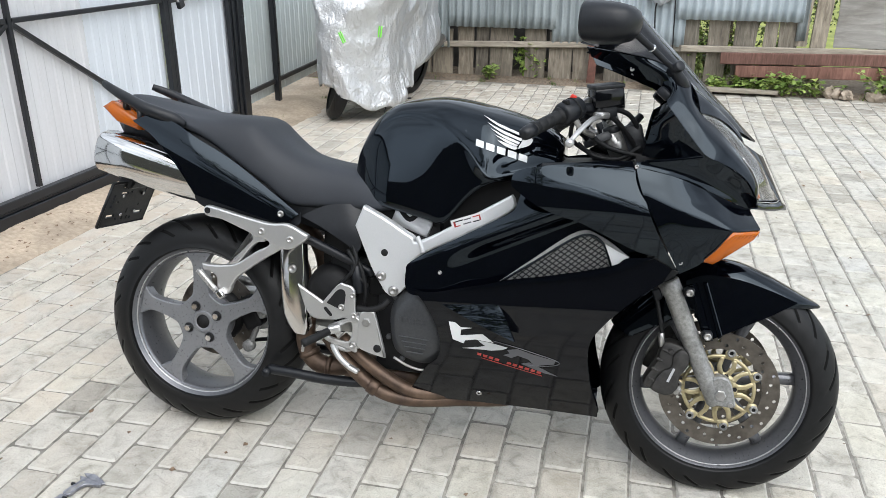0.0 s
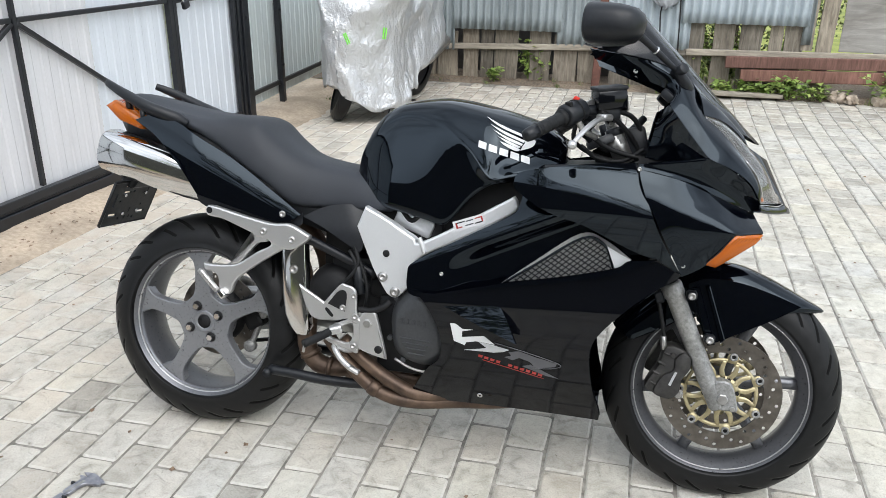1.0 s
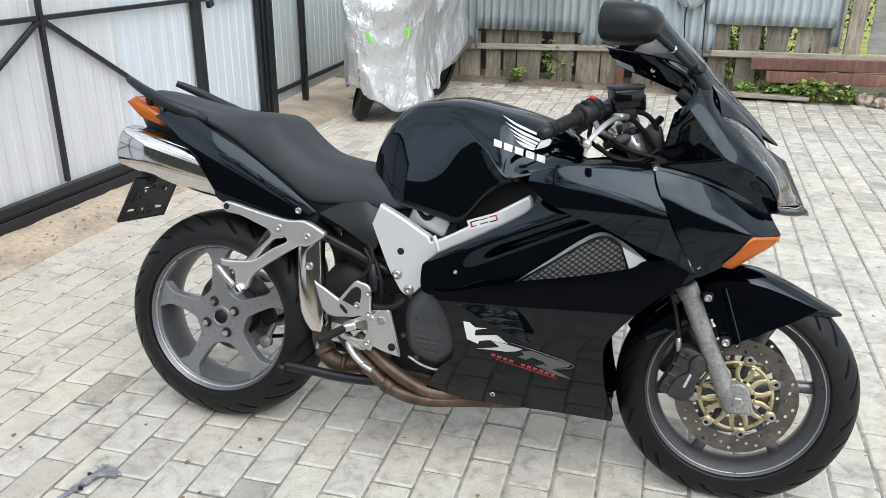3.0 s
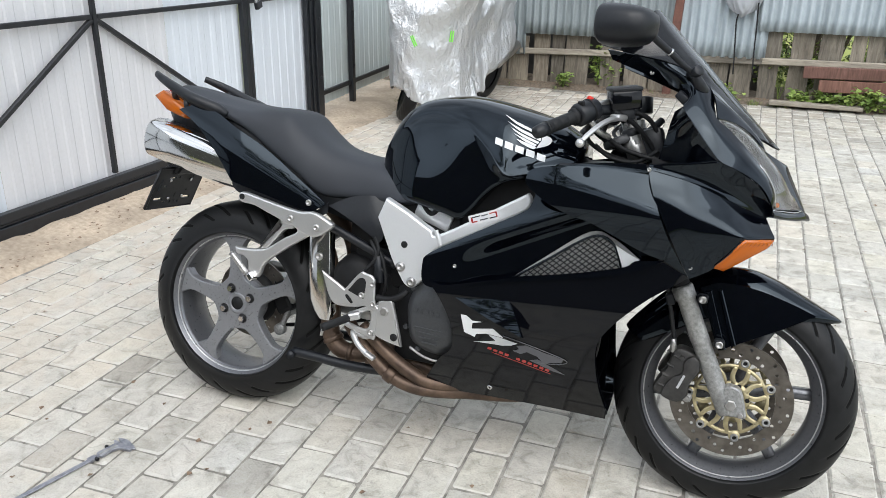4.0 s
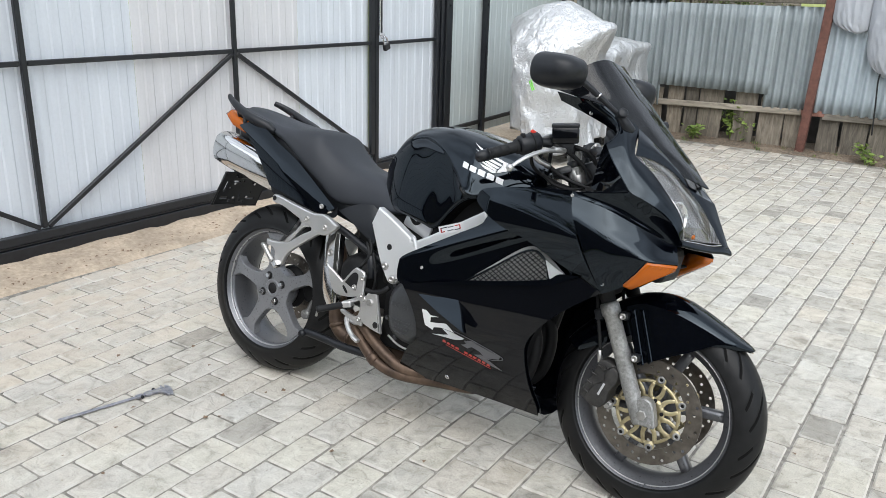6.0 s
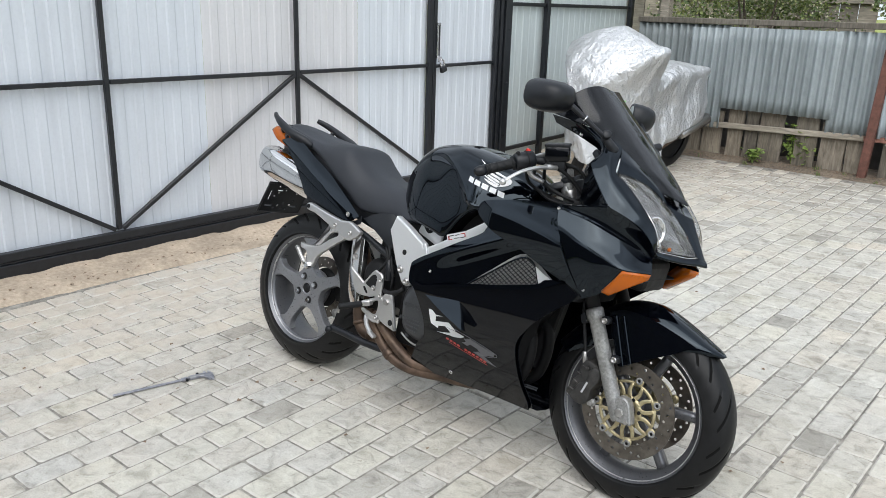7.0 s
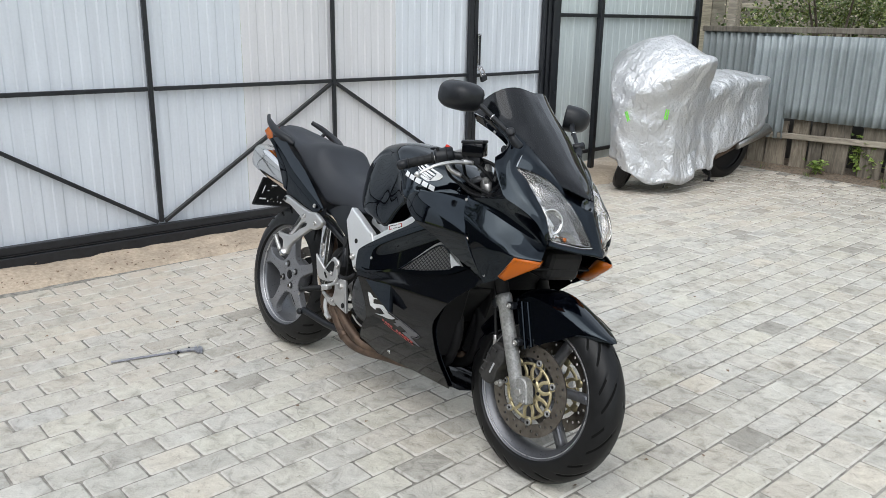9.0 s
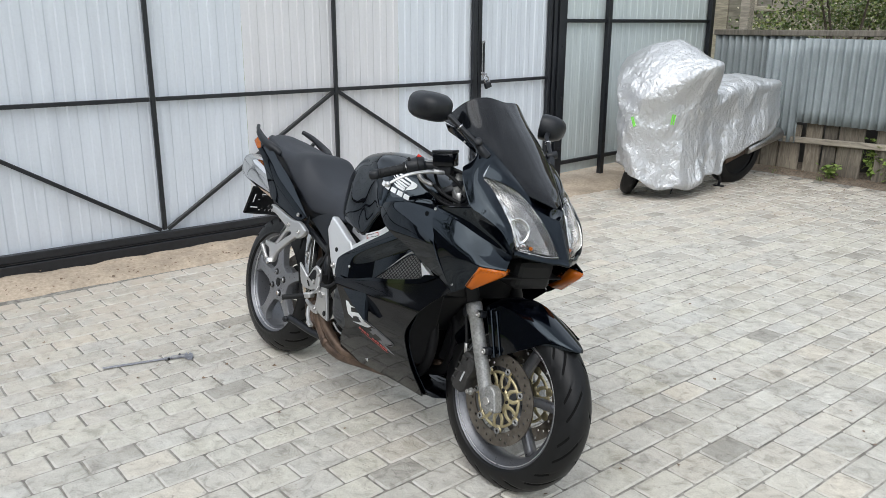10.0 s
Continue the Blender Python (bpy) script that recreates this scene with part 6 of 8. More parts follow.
# ---- fuel tank ----
tank = bmesh.new()
rows = []
for x, zt, zs, ws, wl, zb in ((0.466, 0.800, 0.785, 0.070, 0.072, 0.755), (0.484, 0.868, 0.838, 0.094, 0.100, 0.735), (0.518, 0.935, 0.885, 0.106, 0.126, 0.716), (0.565, 0.975, 0.930, 0.108, 0.146, 0.706), (0.623, 0.992, 0.947, 0.116, 0.158, 0.697),
                              (0.687, 0.999, 0.936, 0.140, 0.167, 0.685), (0.738, 0.997, 0.914, 0.158, 0.172, 0.680), (0.796, 0.988, 0.866, 0.178, 0.178, 0.748), (0.846, 0.977, 0.812, 0.194, 0.184, 0.786), (0.895, 0.965, 0.815, 0.172, 0.152, 0.796), (0.955, 0.946, 0.832, 0.138, 0.112, 0.806), (1.02, 0.908, 0.845, 0.098, 0.080, 0.815)):
    k = min(0.030, (zs - zb) * 0.3)
    half = [(0, zt), (ws * 0.42, zt - 0.004), (ws * 0.76, zt - 0.18 * (zt - zs) - 0.006), (ws * 0.94, zt - 0.68 * (zt - zs)), (ws, zs + 0.004), (ws + 0.0025, zs - 0.005), (ws + 0.35 * (wl - ws) + 0.001, zs - k), (ws + 0.75 * (wl - ws), zs - 0.45 * (zs - zb)), (wl, zb + 0.22 * (zs - zb)), (wl - 0.001, zb + 0.008), (wl - 0.010, zb), (wl - 0.045, zb + 0.004)]
    sec = crom([Vector((0, -y, z)) for y, z in half], 3)
    rows.append([Vector((x, p.y, p.z)) for p in sec] + [Vector((x, -p.y, p.z)) for p in reversed(sec[1:])])
cols = [crom([r[k] for r in rows], 4) for k in range(len(rows[0]))]
rows = [[c[i] for c in cols] for i in range(len(cols[0]))]
loft(tank, rows, True, True)
tank_ob = part("fuel_tank", soften(tank, 70), gloss_black, bike, "gloss black fuel tank")
part("filler_cap", soften(spun(bmesh.new(), [(0, 0.008), (0.025, 0.008), (0.028, 0.005), (0.034, 0.006), (0.038, 0.002), (0.038, -0.01), (0, -0.01)], along((0.80, 0, 0.977), (0.83, 0, 1.15)), 32), 35), steel, tank_ob)


def decal(pts, mat, label, parent, surf, name="decal"):
    return part(name, shell(pts, surf, 0.012, 0.0008, 4), mat, parent, label)


tank_tree = BVHTree.FromPolygons([v.co.copy() for v in tank_ob.data.vertices], [tuple(p.vertices) for p in tank_ob.data.polygons])


def on_tank(u, v):
    """The tank's right skin over (x, z), a little proud of it."""
    hit, nrm = tank_tree.ray_cast(Vector((u, -0.6, v)), Vector((0, 1, 0)))[:2]
    if hit is None:
        return Vector((u, -0.12, v))
    return hit + (nrm if nrm.y < 0 else -nrm) * 0.0022


wing = tank_ob
for pts in ([(0.82, 0.955, 1), (0.862, 0.936), (0.921, 0.913, 1), (0.921, 0.907, 1), (0.864, 0.929)], [(0.832, 0.939, 1), (0.868, 0.922), (0.920, 0.902, 1), (0.918, 0.896, 1), (0.870, 0.915)], [(0.843, 0.924, 1), (0.874, 0.910), (0.916, 0.893, 1), (0.913, 0.888, 1), (0.876, 0.903)],
            [(0.854, 0.910, 1), (0.879, 0.900), (0.912, 0.886, 1), (0.908, 0.882, 1), (0.881, 0.893)], [(0.862, 0.897, 1), (0.884, 0.890), (0.912, 0.880, 1), (0.904, 0.875), (0.878, 0.885)]):
    part("stripe", shell(pts, on_tank, 0.005, 0.0006, 4), white_decal, wing, "white wing-shaped stripe")
part("stripe", shell([(0.921, 0.913, 1), (0.940, 0.906), (0.945, 0.898), (0.937, 0.886), (0.912, 0.877, 1), (0.916, 0.888), (0.921, 0.898)], on_tank, 0.005, 0.0006, 4), white_decal, wing, "white wing-shaped stripe")
for k in range(5):
    x0 = 0.811 + 0.0262 * k
    z0 = 0.898 - 0.0075 * k
    part("bar", shell([(x0, z0 - 0.001, 1), (x0 + 0.0205, z0 - 0.007, 1), (x0 + 0.021, z0 - 0.0235, 1), (x0 + 0.0005, z0 - 0.0175, 1)], on_tank, 0.005, 0.0006), white_decal, wing, "white block in place of a letter")

# ---- seat ----
seat = bmesh.new()
rows = []
for x, zt, w, ze in ((-0.262, 0.958, 0.040, 0.945), (-0.235, 0.966, 0.070, 0.936), (-0.17, 0.958, 0.095, 0.920), (-0.05, 0.935, 0.116, 0.890), (0.05, 0.923, 0.128, 0.852), (0.13, 0.922, 0.137, 0.806), (0.185, 0.914, 0.139, 0.772), (0.235, 0.872, 0.136, 0.740), (0.30, 0.828, 0.130, 0.694),
                    (0.38, 0.808, 0.124, 0.690), (0.46, 0.798, 0.126, 0.692), (0.53, 0.786, 0.132, 0.693), (0.565, 0.762, 0.134, 0.696), (0.590, 0.725, 0.128, 0.702)):
    h = zt - ze
    half = [(0, zt), (w * 0.45, zt - 0.002), (w * 0.78, zt - 0.014), (w * 0.95, zt - min(0.045, h * 0.35)), (w + 0.004, zt - h * 0.6), (w + 0.008, ze + 0.012), (w, ze), (w - 0.03, ze - 0.006), (0, ze - 0.008)]
    sec = crom([Vector((0, -y, z)) for y, z in half], 3)
    rows.append([Vector((x, p.y, p.z)) for p in sec] + [Vector((x, -p.y, p.z)) for p in reversed(sec[1:-1])])
cols = [crom([r[k] for r in rows], 4) for k in range(len(rows[0]))]
rows_d = [[c[i] for c in cols] for i in range(len(cols[0]))]
loft(seat, rows_d, True, True)
part("seat", soften(seat, 70), vinyl, bike, "dark grey-black vinyl dual seat")

# ---- tail ----
TAIL = [(-0.150, 0.893, 1), (-0.083, 0.853), (-0.013, 0.782), (0.045, 0.705, 1), (0.159, 0.677), (0.293, 0.648), (0.345, 0.673, 1), (0.262, 0.728), (0.140, 0.805), (0.038, 0.856), (-0.031, 0.893), (-0.10, 0.915, 1)]


def tail_surf(u, v):
    w = 0.186 + 0.02 * (v - 0.672) - 0.07 * bend(0.05 - u, 0.02)
    return Vector((u, -(w - 0.52 * bend(v - (0.775 - 0.46 * (u - 0.1)), 0.012)), v))


both("tail_panel", TAIL, tail_surf, gloss_black, bike, "gloss black tail panel", 0.009)
UNDER = [(0.03, 0.712, 1), (0.159, 0.680), (0.300, 0.650), (0.345, 0.676, 1), (0.335, 0.640), (0.22, 0.635), (0.06, 0.672)]
both("under_panel", UNDER, lambda u, v: Vector((u, -0.166, v)), plastic_black, bike, "", 0.03)
for s in (-1, 1):
    cap_screw(bike, (0.300, s * 0.190, 0.672), (0, s, 0), 0.009, 0.005, steel, "tail_screw")
core = bmesh.new()
loft(core, [[(x, y * w, z0 + (z1 - z0) * t) for y, t in ((-1, 0), (-1, 0.8), (-0.7, 1), (0.7, 1), (1, 0.8), (1, 0))] for x, w, z0, z1 in ((-0.285, 0.045, 0.895, 0.945), (-0.24, 0.075, 0.850, 0.953), (-0.10, 0.10, 0.80, 0.93), (0.05, 0.115, 0.73, 0.88), (0.25, 0.12, 0.66, 0.76), (0.40, 0.11, 0.62, 0.70))], True, True)
part("tail_core", soften(core, 40), plastic_black, bike, "matt black tail structure")
part("tail_lamp", soften(loft(bmesh.new(), [[(-0.296, -0.06, 0.905), (-0.296, 0.06, 0.905), (-0.292, 0.05, 0.938), (-0.292, -0.05, 0.938)], [(-0.27, -0.07, 0.90), (-0.27, 0.07, 0.90), (-0.27, 0.06, 0.945), (-0.27, -0.06, 0.945)]], True, True), 30), red_lens, bike, "red tail lamp")
for s in (-1, 1):
    # grab rails
    path = [(-0.018, s * 0.124, 0.888), (-0.045, s * 0.137, 0.902), (-0.085, s * 0.150, 0.917), (-0.13, s * 0.155, 0.933), (-0.20, s * 0.148, 0.962), (-0.245, s * 0.133, 0.980), (-0.272, s * 0.118, 0.990)]
    g = bmesh.new()
    line = crom(path, 6)
    gr = []
    for i, p in enumerate(line):
        f = i / (len(line) - 1)
        d = (line[min(i + 1, len(line) - 1)] - line[max(i - 1, 0)]).normalized()
        w, h = 0.008 + 0.012 * math.sin(math.pi * min(1.0, f * 1.15 + 0.12)), (0.010 + 0.011 * min(1, f * 6)) * (1 - 0.52 * f)
        sv = Vector((0, 0, 1)).cross(d).normalized()
        uv = d.cross(sv).normalized()
        gr.append([p + sv * (w * math.copysign(abs(math.cos(a)) ** 0.8, math.cos(a))) + uv * (h * math.copysign(abs(math.sin(a)) ** 0.8, math.sin(a))) for a in (2 * math.pi * k / 14 for k in range(14))])
    loft(g, gr, True, True)
    part("grab_rail", soften(g, 60), plastic_black, bike, "matt black grab rail")
    part("rail_foot", soften(tube(bmesh.new(), [(-0.19, s * 0.143, 0.950), (-0.20, s * 0.12, 0.920), (-0.20, s * 0.08, 0.90)], 0.009, 8), 60), plastic_black, bike)
    part("rail_hook", soften(spun(bmesh.new(), [(0, -0.004), (0.010, 0), (0.006, 0.020), (0.002, 0.034), (0, 0.035)], along((-0.135, s * 0.158, 0.920), (-0.140, s * 0.162, 0.80)), 10), 40), plastic_black, bike)
    # rear indicators
    rr = []
    for dy, k in ((0.075, 0.85), (0.105, 1.05), (0.130, 1.02), (0.140, 0.75)):
        ring = []
        for u, v in ((-0.268, 0.926), (-0.240, 0.943), (-0.150, 0.897), (-0.160, 0.868), (-0.225, 0.888)):
            ring.append((-0.205 + (u + 0.205) * k, s * dy, 0.906 + (v - 0.906) * k))
        rr.append(ring)
    part("rear_indicator", soften(loft(bmesh.new(), rr, True, True), 28), amber, bike, "amber rear indicator lens")
    # silencers
    sil = bmesh.new()
    a, b = Vector((-0.268, s * 0.122, 0.806)), Vector((0.085, s * 0.112, 0.716))
    d = (b - a).normalized()
    upv = Vector((0, 1, 0)).cross(d).normalized() * -1
    if upv.z < 0:
        upv = -upv
    rings = []
    for f, k in ((-0.02, 0.0), (-0.018, 0.62), (-0.006, 0.66), (0.0, 0.92), (0.02, 1.0), (0.25, 1.03), (0.5, 1.02), (0.75, 0.96), (0.95, 0.84), (1.0, 0.80)):
        p = a + (b - a) * f
        ring = []
        for j in range(28):
            an = 2 * math.pi * j / 28
            cx, cz = math.cos(an), math.sin(an)
            ex = math.copysign(abs(cx) ** 0.72, cx) * 0.056 * k
            ez = math.copysign(abs(cz) ** 0.72, cz) * 0.060 * k
            ring.append(p + Vector((0, 1, 0)) * (ex * (1 + 0.15 * cz)) + upv * ez)
        rings.append(ring)
    loft(sil, rings[1:], True, True)
    can = part("silencer", soften(sil, 38), chrome, bike, "polished chrome silencer")
    end = a - d * 0.008
    part("outlet", soften(spun(bmesh.new(), [(0, -0.002), (0.017, -0.002), (0.019, 0.006), (0.022, 0.006), (0.022, -0.004), (0, -0.004)], along(end, end - d), 24), 30), deep_black, can, "dark silencer outlet")
    part("strap", soften(spun(bmesh.new(), [(0.06, 0)] * 0 + [(0.030, 0.0), (0.033, 0.0), (0.033, 0.02), (0.030, 0.02)], along(b - d * 0.01, b + d), 24, True), 30), steel, can)
    pipe = [b - d * 0.02, (0.16, s * 0.115, 0.655), (0.25, s * 0.10, 0.60), (0.315, s * 0.085, 0.52), (0.33, s * 0.08, 0.40), (0.335, s * 0.08, 0.31)]
    part("link_pipe", soften(tube(bmesh.new(), pipe, 0.024, 14), 60), header_brown, bike)

# number plate carrier: a slotted black plate, with nothing on it
carrier_m = Matrix.Translation((-0.281, 0, 0.640)) @ pose(0, 0, 0, 0, 24.5, 0)
slots = ((-0.092, -0.052, -0.044, -0.034), (0.046, 0.086, -0.044, -0.034), (-0.090, -0.081, -0.012, 0.034), (-0.055, -0.010, 0.052, 0.059), (-0.055, -0.022, 0.032, 0.040), (-0.012, -0.002, 0.034, 0.042), (-0.066, -0.054, 0.004, 0.010), (0.000, 0.005, -0.036, -0.018),
         (-0.045, -0.035, -0.057, -0.047), (-0.012, -0.006, -0.058, -0.046), (0.010, 0.016, -0.056, -0.044), (0.026, 0.036, -0.060, -0.049), (0.060, 0.066, 0.030, 0.046), (0.080, 0.088, 0.040, 0.056), (0.028, 0.034, 0.046, 0.058), (0.050, 0.055, -0.015, -0.008))
us = sorted({-0.112, 0.112, *(q for s4 in slots for q in s4[:2])})
vs_ = sorted({-0.072, 0.072, *(q for s4 in slots for q in s4[2:])})
pl = bmesh.new()
for u0, u1 in zip(us, us[1:]):
    for v0, v1 in zip(vs_, vs_[1:]):
        cu, cv = (u0 + u1) / 2, (v0 + v1) / 2
        if any(a <= cu <= b and c <= cv <= d for a, b, c, d in slots):
            continue
        pl.faces.new([pl.verts.new(carrier_m @ Vector((0, u, v))) for u, v in ((u0, v0), (u1, v0), (u1, v1), (u0, v1))])
bmesh.ops.remove_doubles(pl, verts=pl.verts[:], dist=1e-5)
ex = bmesh.ops.extrude_face_region(pl, geom=pl.faces[:])
bmesh.ops.translate(pl, verts=[v for v in ex["geom"] if isinstance(v, bmesh.types.BMVert)], vec=carrier_m.to_3x3() @ Vector((-0.006, 0, 0)))
holder = part("plate_holder", pl, plastic_black, bike, "slotted black number plate holder")
part("holder_rim", soften(tube(bmesh.new(), [carrier_m @ Vector((-0.003, u, v)) for u, v in ((-0.112, -0.072), (0.112, -0.072), (0.112, 0.072), (-0.112, 0.072), (-0.112, -0.072))], 0.005, 6, 1, None, True), 40), plastic_black, holder)
part("holder_arm", boxed((0.05, 0.10, 0.16), pose(-0.225, 0, 0.76, 0, 35, 0), 0.012, 2), plastic_black, holder)
for u, v in ((-0.05, 0.03), (0.05, 0.03), (-0.03, -0.035), (0.035, -0.03)):
    at = carrier_m @ Vector((0.001, u, v))
    part("holder_screw", nut(bmesh.new(), at, carrier_m.to_3x3() @ Vector((1, 0, 0)), 0.006, 0.005), lock_steel, holder)

# ---- frame and running gear ----
FRAME = [(0.501, 0.654, 1), (0.522, 0.709, 1), (0.585, 0.679), (0.655, 0.640), (0.690, 0.634), (0.908, 0.764, 1), (0.917, 0.748), (0.908, 0.721), (0.80, 0.655), (0.697, 0.600), (0.660, 0.568), (0.656, 0.520), (0.628, 0.484), (0.611, 0.474), (0.592, 0.482), (0.575, 0.505), (0.548, 0.550)]
def s_cover(u, v):
    """Half width of the cover under the seat: it leans out downwards and folds back near the frame."""
    return 0.140 + 0.24 * (0.705 - v) - 0.5 * bend(u - 0.492 + 0.5 * (v - 0.66), 0.010) - 0.25 * bend(0.630 - v, 0.010)


for s in (-1, 1):
    fr_ob = part("main_frame", soften(plate(bmesh.new(), FRAME, 0.034, side(-0.140 if s < 0 else 0.174), 0.006, 5, 2), 20), frame_silver, bike, "silver painted frame spar")
    yy = s * 0.1745
    part("weld_bead", soften(tube(bmesh.new(), [(0.672, yy, 0.640), (0.680, yy, 0.622), (0.688, yy, 0.598)], 0.006, 8), 60), frame_silver, fr_ob)
    part("frame_hole", soften(spun(bmesh.new(), [(0, 0.0006), (0.0085, 0.0006), (0.0095, 0.0), (0.0095, -0.003)], along((0.585, yy, 0.590), (0.585, yy * 2, 0.590)), 20), 30), deep_black, fr_ob, "dark frame bore")
    for x, z in ((0.579, 0.528), (0.613, 0.491)):
        part("frame_bolt", soften(spun(bmesh.new(), [(0, -0.002), (0.0135, -0.002), (0.0135, 0.002), (0.0105, 0.0045), (0.009, 0.0075), (0.0055, 0.0075), (0.0055, 0.002), (0, 0.002)], along((x, yy, z), (x, yy * 2, z)), 18), 30), steel, fr_ob)
    if s < 0:
        L = lambda u, v: (0.800 + u * 0.94 - v * 0.34, 0.690 + u * 0.35 + v * 0.94)
        for u0, u1, v0, v1, m in ((-0.042, 0.042, -0.013, 0.013, white_decal), (-0.036, -0.020, -0.007, -0.004, red_decal), (-0.036, -0.031, -0.007, 0.008, red_decal), (-0.036, -0.010, 0.005, 0.008, plastic_black), (-0.008, 0.012, 0.004, 0.007, grey_decal), (0.016, 0.036, 0.005, 0.008, red_decal), (0.032, 0.036, -0.006, 0.006, red_decal), (0.014, 0.034, -0.007, -0.004, plastic_black), (-0.012, 0.010, -0.006, -0.003, grey_decal)):
            k = 0.0003 if m is white_decal else 0.0008
            part("label_bar" if m is not white_decal else "frame_label", plate(bmesh.new(), [(*L(u, v), 1) for u, v in ((u0, v0), (u1, v0), (u1, v1), (u0, v1))], 0.0004, side(-0.1742 - k)), m, fr_ob)
    # rear subframe, peg bracket
    part("subframe_tube", soften(tube(bmesh.new(), [(0.545, s * 0.125, 0.520), (0.45, s * 0.128, 0.562), (0.335, s * 0.132, 0.606), (0.20, s * 0.125, 0.64)], 0.013, 10), 60), plastic_black, bike)
    cover = [(0.340, 0.665, 1), (0.401, 0.695), (0.462, 0.706), (0.512, 0.703, 1), (0.508, 0.66), (0.514, 0.60), (0.504, 0.582, 1), (0.454, 0.611), (0.400, 0.640)]
    part("side_cover", shell(cover, (lambda u, v: Vector((u, -s_cover(u, v), v))) if s < 0 else (lambda u, v: Vector((u, s_cover(u, v), v))), 0.009, 0.004, 5, s > 0), plastic_black, bike, "matt dark side cover under the seat")
    br = bmesh.new()
    m = side(-0.176 if s < 0 else 0.198)
    arm1 = [(0.079, 0.660), (0.082, 0.676), (0.104, 0.678), (0.187, 0.660), (0.27, 0.645), (0.322, 0.647), (0.380, 0.621, 1), (0.374, 0.607), (0.326, 0.578), (0.278, 0.588, 1), (0.255, 0.602), (0.222, 0.605), (0.216, 0.613), (0.172, 0.630), (0.129, 0.645), (0.09, 0.650)]
    arm2 = [(0.3640, 0.6160, 1), (0.3060, 0.5790), (0.2470, 0.5400), (0.1880, 0.4970), (0.1660, 0.4720), (0.1580, 0.4500), (0.1450, 0.4370), (0.1220, 0.4440), (0.1180, 0.4590), (0.1160, 0.4830), (0.1030, 0.4950), (0.0780, 0.5010), (0.0720, 0.5200, 1), (0.0970, 0.5180), (0.1440, 0.5210), (0.1790, 0.5300), (0.2300, 0.5640), (0.2690, 0.5860), (0.2620, 0.6080), (0.3050, 0.6320)]
    arm3 = [(0.1400, 0.5200, 1), (0.1650, 0.5390), (0.1920, 0.5660), (0.2190, 0.5990), (0.2070, 0.6180, 1), (0.2570, 0.6080, 1), (0.2570, 0.5940), (0.2340, 0.5890), (0.2140, 0.5700), (0.1900, 0.5410), (0.1770, 0.5270, 1)]
    plate(br, arm1, 0.022, m, 0.005, 4, 2)
    plate(br, arm2, 0.0205, m, 0.005, 4, 2)
    plate(br, arm3, 0.019, m, 0.004, 4, 2)
    bracket = part("pillion_bracket", soften(br, 20), alloy, bike, "silver alloy pillion footrest bracket")
    for x, z in ((0.331, 0.606), (0.249, 0.622)):
        part("bracket_bolt", soften(spun(bmesh.new(), [(0, 0), (0.010, 0), (0.010, 0.002), (0.008, 0.005), (0.0045, 0.005), (0.0045, 0.001), (0, 0.001)], along((x, s * 0.198, z), (x, s, z)), 16), 30), steel, bracket)
    part("bracket_eye", soften(spun(bmesh.new(), [(0, 0.0005), (0.0075, 0.0005), (0.0085, 0.001), (0.0085, -0.002)], along((0.091, s * 0.198, 0.666), (0.091, s, 0.666)), 16), 30), deep_black, bracket)
    part("pillion_peg", soften(tube(bmesh.new(), [(0.0690, s * 0.206, 0.5020), (0.0950, s * 0.206, 0.4750), (0.1210, s * 0.206, 0.4490)], 0.0085, 10, 4), 60), steel, bike, "folded ribbed pillion footrest")
    for k in range(9):
        p = Vector((0.0690, s * 0.213, 0.5020)).lerp(Vector((0.1210, s * 0.213, 0.4490)), k / 8)
        part("peg_rib", boxed((0.0022, 0.004, 0.011), Matrix.Translation(p) @ pose(0, 0, 0, 0, 40, 0), 0.0006), alloy, bracket)
    part("peg_hinge", boxed((0.026, 0.026, 0.020), pose(0.1350, s * 0.200, 0.4410, 0, 48, 0), 0.005, 2), chrome, bracket)

# heat shield over the right pipe
hs = bmesh.new()
rows = []
for x, z, w in ((0.296, 0.600, 0.042), (0.298, 0.55, 0.043), (0.304, 0.45, 0.044), (0.312, 0.38, 0.043), (0.320, 0.350, 0.038), (0.328, 0.328, 0.022)):
    rows.append([Vector((x - w * math.copysign(abs(math.cos(a)) ** 0.6, math.cos(a)), -0.086 - 0.036 * math.sin(a) ** 0.5 + 0.010 * math.cos(a), z)) for a in (math.pi * k / 14 for k in range(15))])
loft(hs, rows)
shield = part("heat_shield", soften(hs, 60), chrome, bike, "polished heat shield")
part("shield_bolt", soften(spun(bmesh.new(), [(0, 0.003), (0.005, 0.003), (0.006, 0.006), (0.011, 0.006), (0.013, 0.0), (0.013, -0.006)], along((0.306, -0.122, 0.512), (0.306, -1, 0.512)), 18), 30), steel, shield)

# engine block and its covers
eng = bmesh.new()
for size, at in (((0.36, 0.22, 0.30), (0.80, 0, 0.40)), ((0.22, 0.24, 0.22), (0.66, 0, 0.36)), ((0.20, 0.22, 0.26), (0.62, 0, 0.58)), ((0.30, 0.20, 0.16), (0.90, 0, 0.60)), ((0.16, 0.18, 0.20), (0.48, 0, 0.46)), ((0.10, 0.14, 0.18), (0.42, 0, 0.60))):
    box(eng, size, pose(*at), 0.02, 2)
part("engine_block", soften(eng, 40), deep_black, bike, "black V4 engine block")
part("rear_shock", soften(rod(bmesh.new(), (0.43, -0.02, 0.62), (0.44, -0.03, 0.36), 0.035, 0.035, 18), 40), deep_black, bike)
